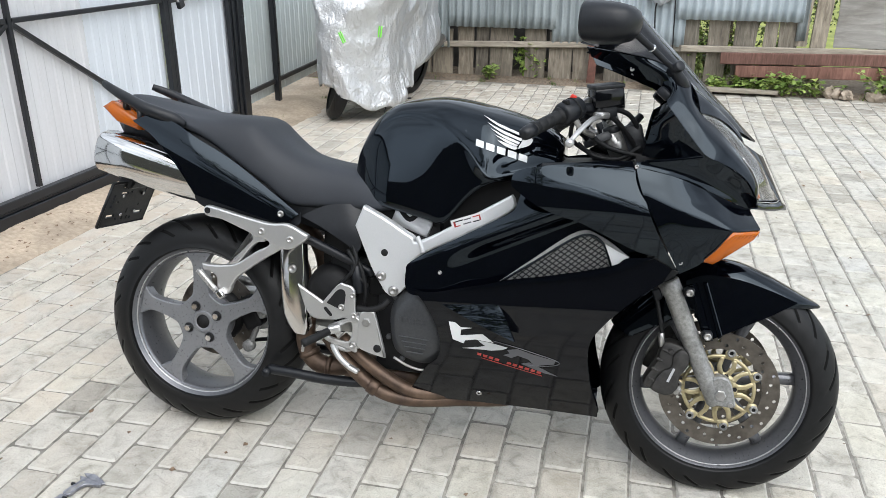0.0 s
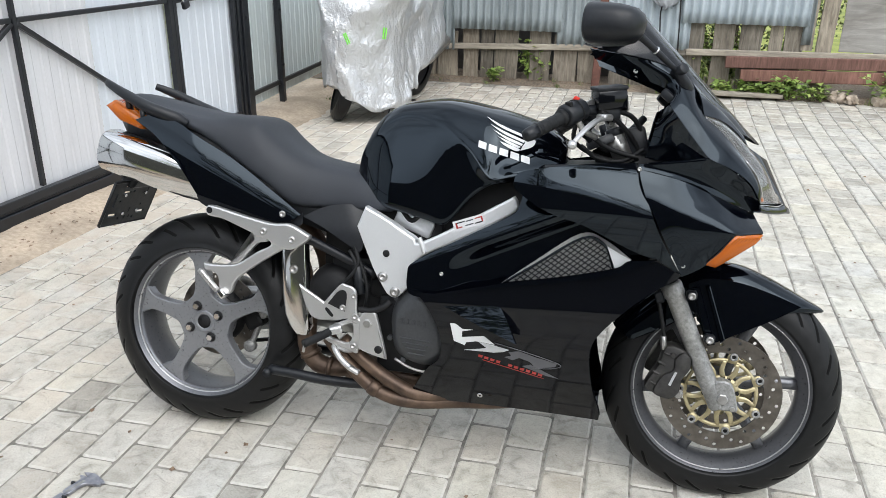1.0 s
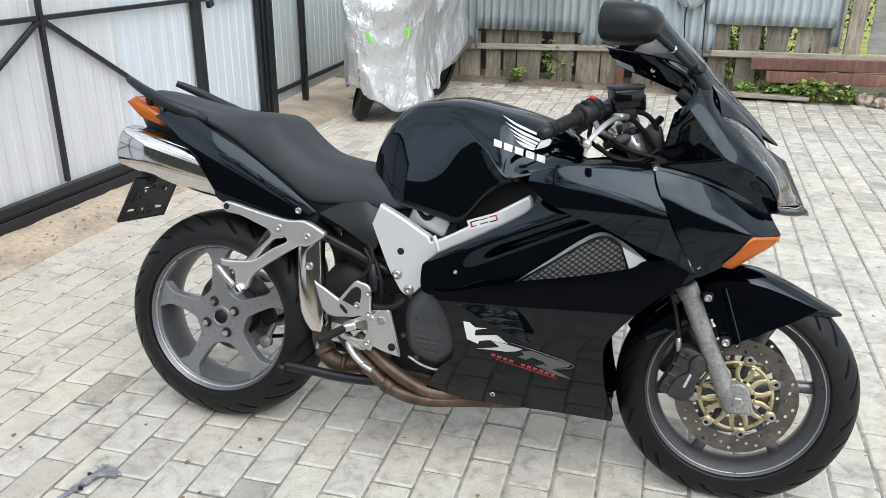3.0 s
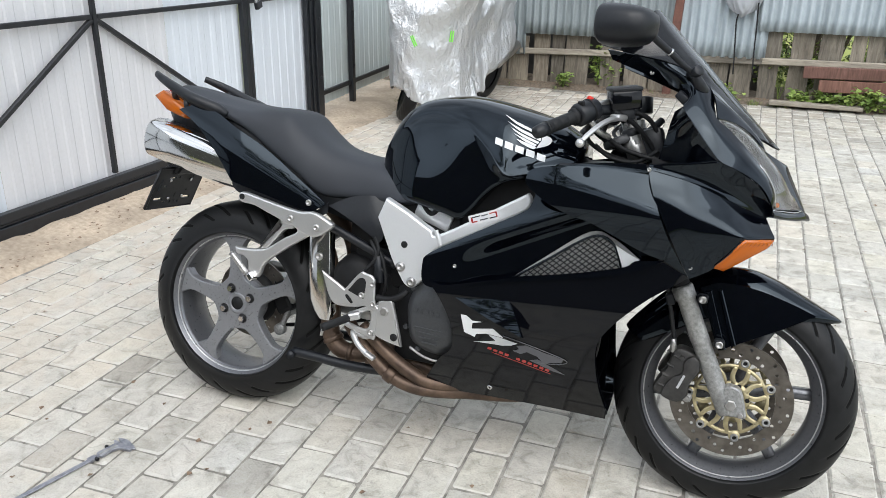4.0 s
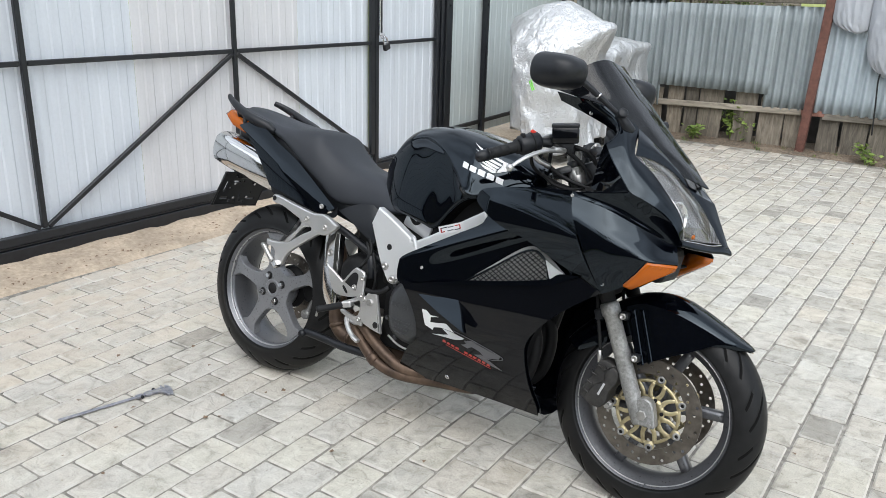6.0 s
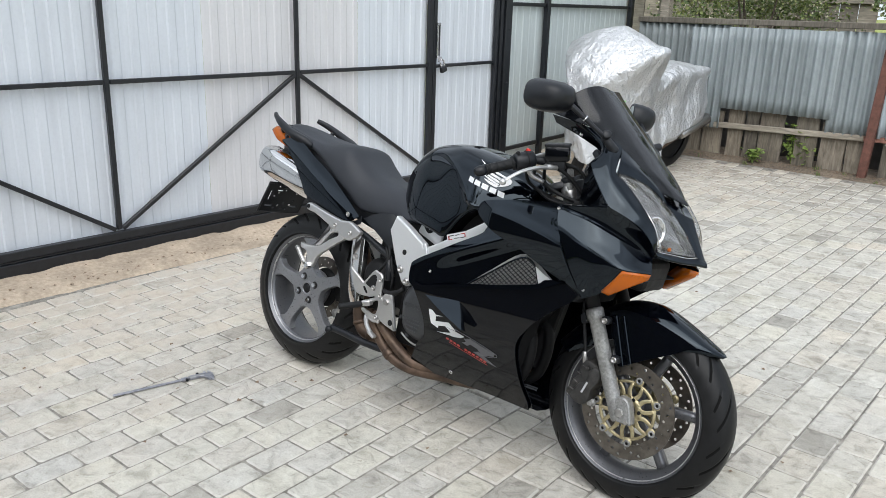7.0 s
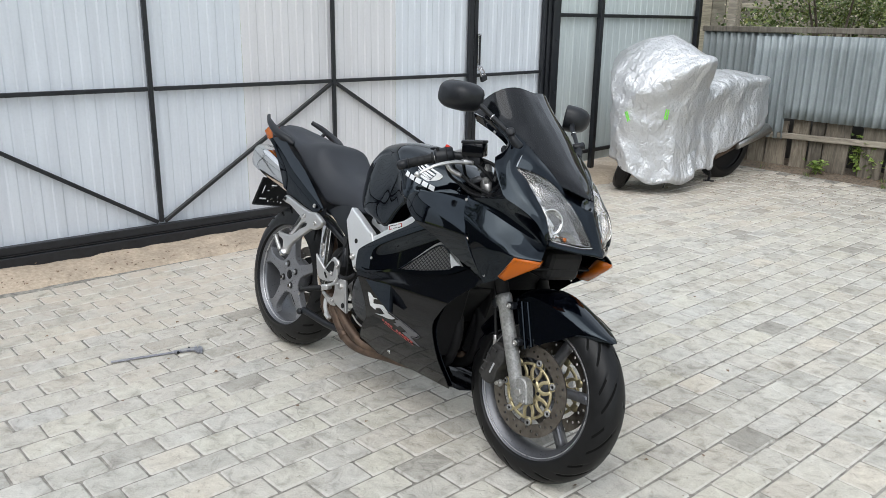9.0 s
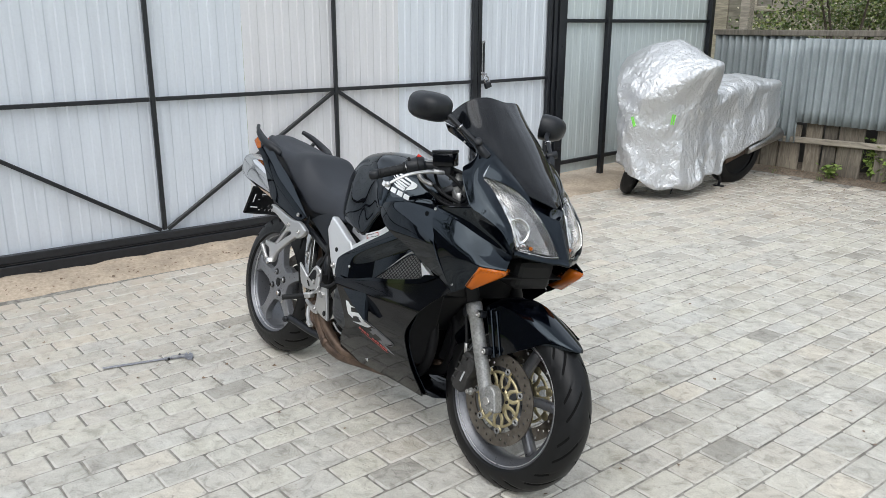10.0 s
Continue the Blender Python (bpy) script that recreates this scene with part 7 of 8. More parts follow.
part("drum_cover", soften(spun(bmesh.new(), [(0, 0.10), (0.05, 0.098), (0.072, 0.08), (0.078, 0.05), (0.078, 0.0), (0, 0)], along((0.415, -0.02, 0.455), (0.415, -1, 0.455)), 28), 40), deep_black, bike, "black round breather body")
cv = bmesh.new()
rings = []
base = [(0.604, 0.388), (0.606, 0.446), (0.638, 0.492), (0.680, 0.507), (0.716, 0.484), (0.748, 0.436), (0.772, 0.376), (0.762, 0.326), (0.700, 0.296), (0.624, 0.322)]
cen = Vector((0.684, 0.398))
for k, y in ((1.0, -0.10), (1.0, -0.150), (0.97, -0.160), (0.90, -0.166), (0.80, -0.176), (0.72, -0.182), (0.45, -0.186), (0.0, -0.187)):
    line = outline(base, 5)
    rings.append([Vector((cen.x + (u - cen.x) * max(k, 0.002), y, cen.y + (v - cen.y) * max(k, 0.002))) for u, v in line])
loft(cv, rings, True, True)
cover_ob = part("clutch_cover", soften(cv, 32), cover_grey, bike, "dark grey engine cover")
for k in range(4):
    part("cast_rib", boxed((0.082 - 0.012 * k, 0.004, 0.0035), pose(0.676 + 0.002 * k, -0.187, 0.372 - 0.013 * k, 0, 3, 0), 0.0012), cover_grey, cover_ob)
for k in range(5):
    part("cast_bar", boxed((0.010, 0.0016, 0.013), pose(0.638 + 0.0155 * k, -0.1875, 0.420 - 0.001 * k), 0.001), cover_grey, cover_ob, "cast block in place of a letter")
for x, z in ((0.614, 0.470), (0.700, 0.508), (0.765, 0.346), (0.640, 0.304), (0.600, 0.36)):
    part("cover_bolt", nut(bmesh.new(), (x, -0.148, z), (0, -1, 0), 0.008, 0.010), cover_grey, cover_ob)
part("cover_edge", soften(tube(bmesh.new(), [(0.618, -0.160, 0.306), (0.66, -0.164, 0.288), (0.705, -0.164, 0.282), (0.748, -0.164, 0.302)], 0.0035, 8), 60), steel, bike)

# rider footrest plate, pedal
HEEL = [(0.347, 0.485, 1), (0.395, 0.458), (0.420, 0.443, 1), (0.462, 0.494), (0.480, 0.496), (0.508, 0.482), (0.513, 0.420), (0.530, 0.402, 1), (0.512, 0.394), (0.484, 0.404), (0.449, 0.396), (0.384, 0.402)]
heel = part("footrest_plate", soften(plate(bmesh.new(), HEEL, 0.012, side(-0.170), 0.003), 30), alloy, bike, "silver alloy heel guard and footrest plate")
part("plate_gap", soften(plate(bmesh.new(), [(0.432, 0.442, 1), (0.463, 0.480), (0.484, 0.474), (0.480, 0.424, 1)], 0.0008, side(-0.1825)), 30), deep_black, heel, "dark gap in the plate")
part("plate_slot", soften(plate(bmesh.new(), [(0.425, 0.425), (0.431, 0.430), (0.448, 0.412), (0.442, 0.407)], 0.0008, side(-0.1825)), 30), deep_black, heel)
leg_m = side(-0.168)
part("plate_leg", soften(plate(bmesh.new(), [(0.446, 0.384, 1), (0.505, 0.412, 1), (0.530, 0.412), (0.528, 0.396), (0.520, 0.330), (0.516, 0.312), (0.494, 0.318, 1), (0.432, 0.336), (0.432, 0.350), (0.494, 0.340), (0.500, 0.392), (0.452, 0.370)], 0.012, leg_m, 0.003), 30), alloy, heel)
for x, z in ((0.511, 0.415), (0.509, 0.334), (0.506, 0.470), (0.475, 0.435)):
    cap_screw(heel, (x, -0.183, z), (0, -1, 0), 0.0085, 0.006)
lug = part("pedal_plate", soften(plate(bmesh.new(), [(0.525, 0.420), (0.560, 0.432), (0.572, 0.410), (0.598, 0.318), (0.590, 0.308), (0.524, 0.326), (0.520, 0.350)], 0.014, side(-0.168), 0.004, 5, 2), 20), alloy, bike, "silver triangular pivot plate")
part("pivot_bore", soften(spun(bmesh.new(), [(0, 0.001), (0.010, 0.001), (0.011, 0.0), (0.011, -0.004)], along((0.577, -0.182, 0.331), (0.577, -1, 0.331)), 18), 30), deep_black, lug)
part("pivot_nut", nut(bmesh.new(), (0.545, -0.181, 0.400), (0, -1, 0), 0.012, 0.009), steel, lug)
part("pivot_bracket", soften(tube(bmesh.new(), [(0.515, -0.172, 0.433), (0.55, -0.174, 0.432), (0.585, -0.172, 0.446), (0.60, -0.165, 0.462)], 0.009, 10), 60), deep_black, bike)
peg = part("rider_peg", soften(tube(bmesh.new(), [(0.452, -0.185, 0.372), (0.430, -0.235, 0.362), (0.405, -0.275, 0.352)], 0.011, 10, 4), 60), grip_rubber, bike, "black rubber rider footrest")
part("peg_root", boxed((0.035, 0.035, 0.022), pose(0.458, -0.186, 0.375, 0, -15, 20), 0.006, 2), alloy, peg)
part("peg_feeler", soften(rod(bmesh.new(), (0.405, -0.268, 0.352), (0.402, -0.270, 0.328), 0.004), 40), steel, peg)
part("brake_pedal", soften(tube(bmesh.new(), [(0.545, -0.165, 0.345), (0.49, -0.165, 0.315), (0.45, -0.168, 0.325), (0.47, -0.185, 0.300), (0.500, -0.195, 0.280), (0.525, -0.200, 0.270)], 0.0085, 8), 60), alloy, bike, "alloy brake pedal")
part("pedal_tip", boxed((0.032, 0.020, 0.012), pose(0.520, -0.203, 0.274, 0, 25, 0), 0.004, 2), alloy, bike)
part("brake_cylinder", soften(rod(bmesh.new(), (0.512, -0.150, 0.47), (0.500, -0.150, 0.545), 0.014), 40), plastic_black, bike)
for k, pts in enumerate(([(0.49, -0.152, 0.60), (0.505, -0.158, 0.56), (0.50, -0.158, 0.53), (0.535, -0.150, 0.49)], [(0.475, -0.148, 0.585), (0.50, -0.16, 0.545), (0.475, -0.16, 0.505), (0.455, -0.15, 0.49)], [(0.48, -0.145, 0.60), (0.52, -0.155, 0.53), (0.53, -0.15, 0.47), (0.52, -0.14, 0.42)])):
    part("cable", soften(tube(bmesh.new(), pts, 0.0055, 7), 60), grip_rubber, bike)

# exhaust headers, stands
for pts, r in (([(0.335, -0.080, 0.37), (0.336, -0.084, 0.30), (0.356, -0.082, 0.252), (0.40, -0.078, 0.230), (0.47, -0.06, 0.235)], 0.027),
               ([(0.415, -0.120, 0.33), (0.45, -0.128, 0.295), (0.52, -0.135, 0.232), (0.58, -0.135, 0.196), (0.66, -0.125, 0.180), (0.78, -0.105, 0.190), (0.95, -0.09, 0.215), (1.05, -0.08, 0.30)], 0.0195),
               ([(0.46, -0.132, 0.335), (0.54, -0.140, 0.275), (0.61, -0.140, 0.232), (0.68, -0.128, 0.205), (0.80, -0.10, 0.21), (0.98, -0.06, 0.24), (1.04, -0.05, 0.32)], 0.019),
               ([(0.48, 0.10, 0.30), (0.60, 0.11, 0.20), (0.80, 0.08, 0.19), (1.03, 0.07, 0.26)], 0.0195)):
    hp = part("exhaust_pipe", soften(tube(bmesh.new(), pts, r, 16), 60), header_brown, bike, "heat-browned exhaust pipe")
for a, b, r in (((0.545, -0.1352, 0.215), (0.570, -0.1352, 0.200), 0.0235), ((0.345, -0.083, 0.272), (0.352, -0.083, 0.258), 0.031), ((0.40, -0.078, 0.232), (0.415, -0.077, 0.230), 0.031)):
    part("pipe_clamp", soften(rod(bmesh.new(), a, b, r, r, 18), 40), header_brown, bike)
part("collector", soften(tube(bmesh.new(), [(0.45, -0.05, 0.235), (0.55, -0.02, 0.215), (0.66, 0.0, 0.20)], 0.04, 14), 60), header_brown, bike)
part("centre_stand", soften(tube(bmesh.new(), [(0.245, -0.128, 0.218), (0.32, -0.126, 0.214), (0.42, -0.118, 0.205), (0.53, -0.10, 0.205), (0.56, -0.04, 0.215), (0.56, 0.06, 0.215), (0.50, 0.11, 0.205), (0.26, 0.125, 0.215)], 0.0145, 10), 60), plastic_black, bike, "folded black centre stand")
part("stand_foot", soften(tube(bmesh.new(), [(0.245, -0.15, 0.212), (0.235, -0.12, 0.21)], 0.013, 8), 60), plastic_black, bike)
part("side_stand", soften(tube(bmesh.new(), [(0.60, 0.11, 0.26), (0.59, 0.18, 0.15), (0.58, 0.235, 0.055)], 0.012, 10), 60), plastic_black, bike, "black side stand, down")
part("stand_shoe", boxed((0.07, 0.05, 0.01), BIKE.inverted() @ pose(0.565, 0.169, 0.0045 + 0.002), 0.003), plastic_black, bike)
# radiators seen past the edge of the lower cowl
for s in (-1, 1):
    part("radiator", boxed((0.05, 0.11, 0.30), pose(1.06, s * 0.10, 0.43, 0, 10, s * 18), 0.008), deep_black, bike, "black radiator core")
    part("cowl_return", shell([(1.128, 0.41), (1.137, 0.31), (1.160, 0.232), (1.158, 0.202), (1.10, 0.202), (1.075, 0.32), (1.085, 0.45), (1.16, 0.50)], (lambda u, v: Vector((u, -(half_width(u, v) - 0.022), v))) if s < 0 else (lambda u, v: Vector((u, half_width(u, v) - 0.022, v))), 0.025, 0.003, 5, s > 0), gloss_black, fairing)
part("front_cylinder", boxed((0.16, 0.20, 0.18), pose(1.0, 0, 0.50, 0, 30, 0), 0.02, 2), deep_black, bike)
# header bends coloured black, not browned, to paint in the shade behind the wheel
for y in (-0.055, 0.055):
    part("header_bend", soften(tube(bmesh.new(), [(1.03, y, 0.48), (1.08, y, 0.42), (1.085, y, 0.33), (1.05, y, 0.25), (0.95, y, 0.215)], 0.019, 12), 60), deep_black, bike)

belly = bmesh.new()
loft(belly, [[(x, -(half_width(x, z) - 0.006) * s, z) for s, z in ((1, 0.235), (1, 0.21), (0.55, 0.185), (0, 0.178), (-0.55, 0.185), (-1, 0.21), (-1, 0.235))] for x in (0.68, 0.80, 0.95, 1.08, 1.155)])
part("belly_pan", soften(belly, 50), dusty_black, fairing, "dusty black belly pan")

# ---- steering: yokes, bars, levers ----
yoke = part("top_yoke", soften(plate(bmesh.new(), [(-0.035, -0.13), (0.03, -0.125), (0.045, -0.05), (0.045, 0.05), (0.03, 0.125), (-0.035, 0.13), (-0.05, 0.0)], 0.022, Matrix.Translation((1.118, 0, 0.905)) @ pose(0, 0, 0, 0, -25, 0), 0.006, 5, 2), 30), cover_grey, bike, "grey top yoke")
part("ignition", soften(rod(bmesh.new(), (1.125, 0, 0.915), (1.110, 0, 0.955), 0.02), 40), plastic_black, yoke)
part("lower_yoke", boxed((0.07, 0.25, 0.04), pose(1.215, 0, 0.70, 0, -25, 0), 0.01, 2), deep_black, bike)
part("steering_head", soften(rod(bmesh.new(), (1.22, 0, 0.66), (1.115, 0, 0.90), 0.04), 40), deep_black, bike)
for s in (-1, 1):
    root, tip = Vector((1.135, s * 0.115, 0.958)), Vector((0.958, s * 0.322, 0.925))
    mid = Vector((1.052, s * 0.208, 0.984))
    d = (tip - mid).normalized()
    clip = part("bar_clamp", soften(rod(bmesh.new(), Vector((1.150, s * 0.108, 0.905)), Vector((1.127, s * 0.108, 0.970)), 0.0195, 0.0195, 20), 40), worn_alloy, bike, "dull alloy handlebar clamp")
    part("riser_band", soften(rod(bmesh.new(), Vector((1.141, s * 0.108, 0.928)), Vector((1.134, s * 0.108, 0.946)), 0.0225, 0.0225, 20), 40), steel_black, clip)
    for dz in (0.0, 0.012):
        cap_screw(clip, (1.128 - dz * 0.3, s * 0.137, 0.955 + dz), (-0.3, s, 0), 0.006, 0.005, steel, "clamp_bolt")
    part("clamp_cap", soften(spun(bmesh.new(), [(0, 0.006), (0.013, 0.006), (0.015, 0.002), (0.018, 0.002), (0.0185, -0.004), (0, -0.004)], along((1.125, s * 0.108, 0.976), (1.100, s * 0.108, 1.046)), 20), 35), plastic_black, clip)
    part("clamp_arm", soften(tube(bmesh.new(), [(1.130, s * 0.112, 0.962), (1.10, s * 0.16, 0.985), mid], 0.014, 12), 60), plastic_black, clip)
    bar_ob = part("handlebar", soften(rod(bmesh.new(), mid - d * 0.05, tip, 0.0110, 0.0110, 14), 40), steel, bike)
    g0 = mid + d * 0.055
    grip = bmesh.new()
    L = (tip - g0).length
    prof = [(0.0, -0.001), (0.021, 0.0), (0.021, 0.006), (0.0155, 0.008)]
    k = 0.010
    while k < L - 0.022:
        prof += [(0.0158, k), (0.0158, k + 0.019), (0.0154, k + 0.020), (0.0154, k + 0.0215)]
        k += 0.022
    prof += [(0.0165, L - 0.02), (0.0180, L - 0.016), (0.0150, L - 0.012)]
    spun(grip, prof, along(g0, tip), 22)
    part("grip", soften(grip, 30), grip_rubber, bar_ob, "ribbed black rubber grip")
    part("bar_end", soften(spun(bmesh.new(), [(0, 0.022), (0.008, 0.022), (0.0145, 0.017), (0.0165, 0.0), (0.0165, -0.014), (0, -0.014)], along(tip, tip + d), 20), 35), plastic_black, bar_ob)
    sw = mid + d * 0.02
    swm = Matrix.Translation(sw) @ d.to_track_quat("Z", "Y").to_matrix().to_4x4()
    pod = part("switch_pod", soften(spun(bmesh.new(), [(0, -0.032), (0.022, -0.032), (0.027, -0.026), (0.028, 0.026), (0.024, 0.032), (0, 0.032)], swm, 20), 35), plastic_black, bike, "black switch housing")
    if s < 0:
        part("kill_switch", boxed((0.016, 0.010, 0.016), Matrix.Translation(sw + Vector((0.004, 0.004, 0.030))) @ pose(0, 0, 0, 20, 20, 30), 0.004, 2), red_switch, pod, "red engine stop switch")
    part("switch_joint", soften(spun(bmesh.new(), [(0.0275, -0.002), (0.0295, -0.0015), (0.0295, 0.0015), (0.0275, 0.002)], swm @ pose(0, 0, -0.008), 20), 35), deep_black, pod)
    part("switch_button", boxed((0.018, 0.012, 0.010), swm @ pose(0.010, 0.027, 0.018), 0.003, 2), deep_black, pod)
    part("cable_guide", soften(tube(bmesh.new(), [sw + Vector((0.012, 0, -0.018)), sw + Vector((0.03, s * -0.012, -0.042)), sw + Vector((0.055, s * -0.04, -0.055))], 0.0075, 8), 60), steel, pod)
    # reservoir and lever
    if s < 0:
        rm = Matrix.Translation((1.118, -0.165, 1.014)) @ pose(0, 0, 0, 6, -8, 24)
        res = part("brake_reservoir", soften(boxed((0.075, 0.052, 0.045), rm, 0.006, 2), 35), dusty_black, bike, "square black brake fluid reservoir")
        part("reservoir_lid", soften(boxed((0.0770, 0.0540, 0.010), rm @ pose(0, 0, 0.026), 0.003, 2), 35), plastic_black, res)
        part("reservoir_foot", soften(boxed((0.05, 0.03, 0.03), rm @ pose(0, 0, -0.034), 0.006, 2), 35), plastic_black, res)
    else:
        rm = Matrix.Translation((1.14, 0.13, 1.018))
        res = part("clutch_reservoir", soften(rod(bmesh.new(), (1.14, 0.14, 0.99), (1.135, 0.145, 1.035), 0.024, 0.024, 18), 40), plastic_black, bike, "small black clutch fluid cup")
    lev = [(1.112, s * 0.190, 0.968), (1.098, s * 0.235, 0.962), (1.080, s * 0.285, 0.945), (1.062, s * 0.318, 0.922), (1.052, s * 0.336, 0.905)]
    lb = bmesh.new()
    line = crom(lev, 5)
    rr = []
    for i, p in enumerate(line):
        f = i / (len(line) - 1)
        w, h = 0.0095 - 0.0045 * f, 0.0065 - 0.002 * f
        rr.append([p + Vector((w * math.cos(a), 0, h * math.sin(a))) for a in (2 * math.pi * k / 10 for k in range(10))])
    loft(lb, rr, True, True)
    bmesh.ops.create_uvsphere(lb, u_segments=14, v_segments=10, radius=0.0105, matrix=Matrix.Translation(line[-1]))
    part("brake_lever" if s < 0 else "clutch_lever", soften(lb, 50), alloy, bike, "silver hand lever with a ball end")
    part("lever_pivot", soften(boxed((0.03, 0.04, 0.016), Matrix.Translation((1.112, s * 0.182, 0.970)) @ pose(0, 0, 0, 0, 0, s * 25), 0.006, 2), 35), alloy, bike)
for pts in ([(1.075, -0.21, 0.955), (1.06, -0.17, 0.930), (1.10, -0.11, 0.905), (1.18, -0.08, 0.89)], [(1.09, -0.18, 0.965), (1.075, -0.13, 0.915), (1.14, -0.09, 0.88), (1.22, -0.06, 0.84)], [(1.05, -0.225, 0.962), (1.045, -0.18, 0.912), (1.09, -0.12, 0.878), (1.17, -0.10, 0.862)],
            [(1.075, 0.21, 0.955), (1.06, 0.17, 0.930), (1.10, 0.11, 0.905), (1.18, 0.08, 0.89)], [(1.06, -0.16, 0.90), (1.10, -0.14, 0.872), (1.16, -0.13, 0.868), (1.21, -0.13, 0.90)]):
    part("cable", soften(tube(bmesh.new(), pts, 0.0055, 7), 60), grip_rubber, bike)
part("wiring_block", soften(boxed((0.055, 0.10, 0.085), pose(1.192, -0.055, 0.910, 0, -16, 0), 0.010, 2), 35), plastic_black, bike, "black connector block behind the yoke")
part("hose_union", soften(rod(bmesh.new(), (1.165, -0.095, 0.925), (1.205, -0.060, 0.975), 0.011, 0.009, 12), 40), plastic_black, bike)
for pts in ([(1.10, -0.19, 0.985), (1.145, -0.150, 0.960), (1.185, -0.11, 0.915), (1.215, -0.09, 0.865)], [(1.125, -0.155, 0.99), (1.175, -0.12, 0.975), (1.205, -0.095, 0.93), (1.225, -0.09, 0.87)], [(1.07, -0.19, 0.94), (1.11, -0.155, 0.905), (1.165, -0.135, 0.885), (1.235, -0.12, 0.875)]):
    part("cable", soften(tube(bmesh.new(), pts, 0.0062, 7), 60), grip_rubber, bike)
part("cockpit_floor", boxed((0.26, 0.30, 0.02), pose(1.10, 0, 0.845, 0, -4, 0), 0.006), plastic_black, bike, "matt black cockpit floor")
# ---- mirrors ----
for s in (-1, 1):
    stalk = [(1.270, s * 0.174, 1.082), (1.246, s * 0.190, 1.100), (1.216, s * 0.209, 1.124), (1.186, s * 0.228, 1.147), (1.162, s * (0.243 if s < 0 else 0.262), 1.165)]
    mr = part("mirror", soften(tube(bmesh.new(), stalk, 0.0064, 10, 5, 0.0095), 60), plastic_black, bike, "matt black mirror on a stalk")
    foot = part("mirror_base", soften(tube(bmesh.new(), [(1.292, s * 0.150, 1.046), (1.284, s * 0.164, 1.062), (1.270, s * 0.175, 1.082)], 0.018, 12, 6, 0.011), 60), plastic_black, mr)
    part("base_knuckle", soften(rod(bmesh.new(), (1.262, s * 0.160, 1.078), (1.282, s * 0.190, 1.092), 0.013), 40), plastic_black, foot)
    part("stalk_joint", soften(rod(bmesh.new(), stalk[2], Vector(stalk[2]).lerp(Vector(stalk[3]), 0.12), 0.0105), 40), lock_steel, mr)
    # housing: a rounded block whose flat back carries the glass
    hm = Matrix.Translation((1.114, -0.258, 1.175) if s < 0 else (1.140, 0.297, 1.180)) @ pose(0, 0, 0, 0, 3, -16 if s < 0 else 33)
    rings = []
    for dx, k in ((-0.046, 0.90), (-0.050, 0.97), (-0.044, 1.0), (-0.015, 1.0), (0.020, 0.95), (0.048, 0.80), (0.064, 0.55), (0.072, 0.24), (0.073, 0.02)):
        ring = []
        for j in range(28):
            an = 2 * math.pi * j / 28
            cy, cz = math.cos(an), math.sin(an)
            ring.append(hm @ Vector((dx * (1.0 if s < 0 else 0.7), math.copysign(abs(cy) ** 0.7, cy) * (0.065 if s < 0 else 0.071) * k, math.copysign(abs(cz) ** 0.7, cz) * (0.047 + 0.004 * cy * -s) * k + (1 - k) * 0.006)))
        rings.append(ring)
    part("housing", soften(loft(bmesh.new(), rings, True, True), 55), plastic_black, mr)
    gl = []
    for j in range(28):
        an = 2 * math.pi * j / 28
        cy, cz = math.cos(an), math.sin(an)
        gl.append((math.copysign(abs(cy) ** 0.7, cy) * 0.062, math.copysign(abs(cz) ** 0.7, cz) * 0.040))
    glb = bmesh.new()
    glb.faces.new([glb.verts.new(hm @ Vector((-0.0475 if s < 0 else -0.0338, u * 0.93, v * 0.98))) for u, v in gl])
    ex = bmesh.ops.extrude_face_region(glb, geom=glb.faces[:])
    bmesh.ops.translate(glb, verts=[v for v in ex["geom"] if isinstance(v, bmesh.types.BMVert)], vec=(0.003, 0, 0))
    part("mirror_glass", glb, mirror_mat, mr)

# ---- marks on the lower cowl: plain shapes in their colours ----
low_skin = flank(-0.0012, lower_bulge)
SHARP = lambda pts: [(u, v, 1) for u, v in pts]
part("mark", shell(SHARP([(0.778, 0.440), (0.793, 0.440), (0.809, 0.428), (0.838, 0.429), (0.810, 0.422), (0.808, 0.405), (0.865, 0.415), (0.893, 0.394), (0.846, 0.398), (0.820, 0.392), (0.816, 0.383), (0.788, 0.392)]), low_skin, 0.012, 0.0008), white_decal, fairing, "white angular mark")
part("mark", shell(SHARP([(0.813, 0.369), (0.854, 0.377), (0.872, 0.382), (0.853, 0.396), (0.884, 0.393), (0.930, 0.384), (0.914, 0.376), (0.888, 0.371), (0.867, 0.371)]), low_skin, 0.012, 0.0008), silver_decal, fairing, "silver swept mark")
part("mark", shell(SHARP([(0.918, 0.362), (0.935, 0.369), (0.928, 0.378), (0.954, 0.384), (0.994, 0.373), (1.050, 0.361), (1.046, 0.351), (0.998, 0.341), (0.983, 0.357), (0.955, 0.365), (0.939, 0.356)]), flank(-0.0018, lower_bulge), 0.012, 0.0008), grey_decal, fairing, "dark grey swept mark")
part("mark", shell(SHARP([(0.963, 0.342), (0.984, 0.349), (1.056, 0.317), (1.024, 0.322)]), low_skin, 0.012, 0.0008), grey_decal, fairing, "dark grey swept mark")
rim_pts = [flank(-0.002, lower_bulge)(u, v) for u, v in ((0.892, 0.400), (0.947, 0.389), (0.994, 0.378), (1.052, 0.362), (1.056, 0.352), (1.023, 0.343), (0.983, 0.341))]
part("mark_outline", soften(tube(bmesh.new(), rim_pts, 0.0011, 5, 5), 60), grey_decal, fairing, "thin grey outline round the mark")
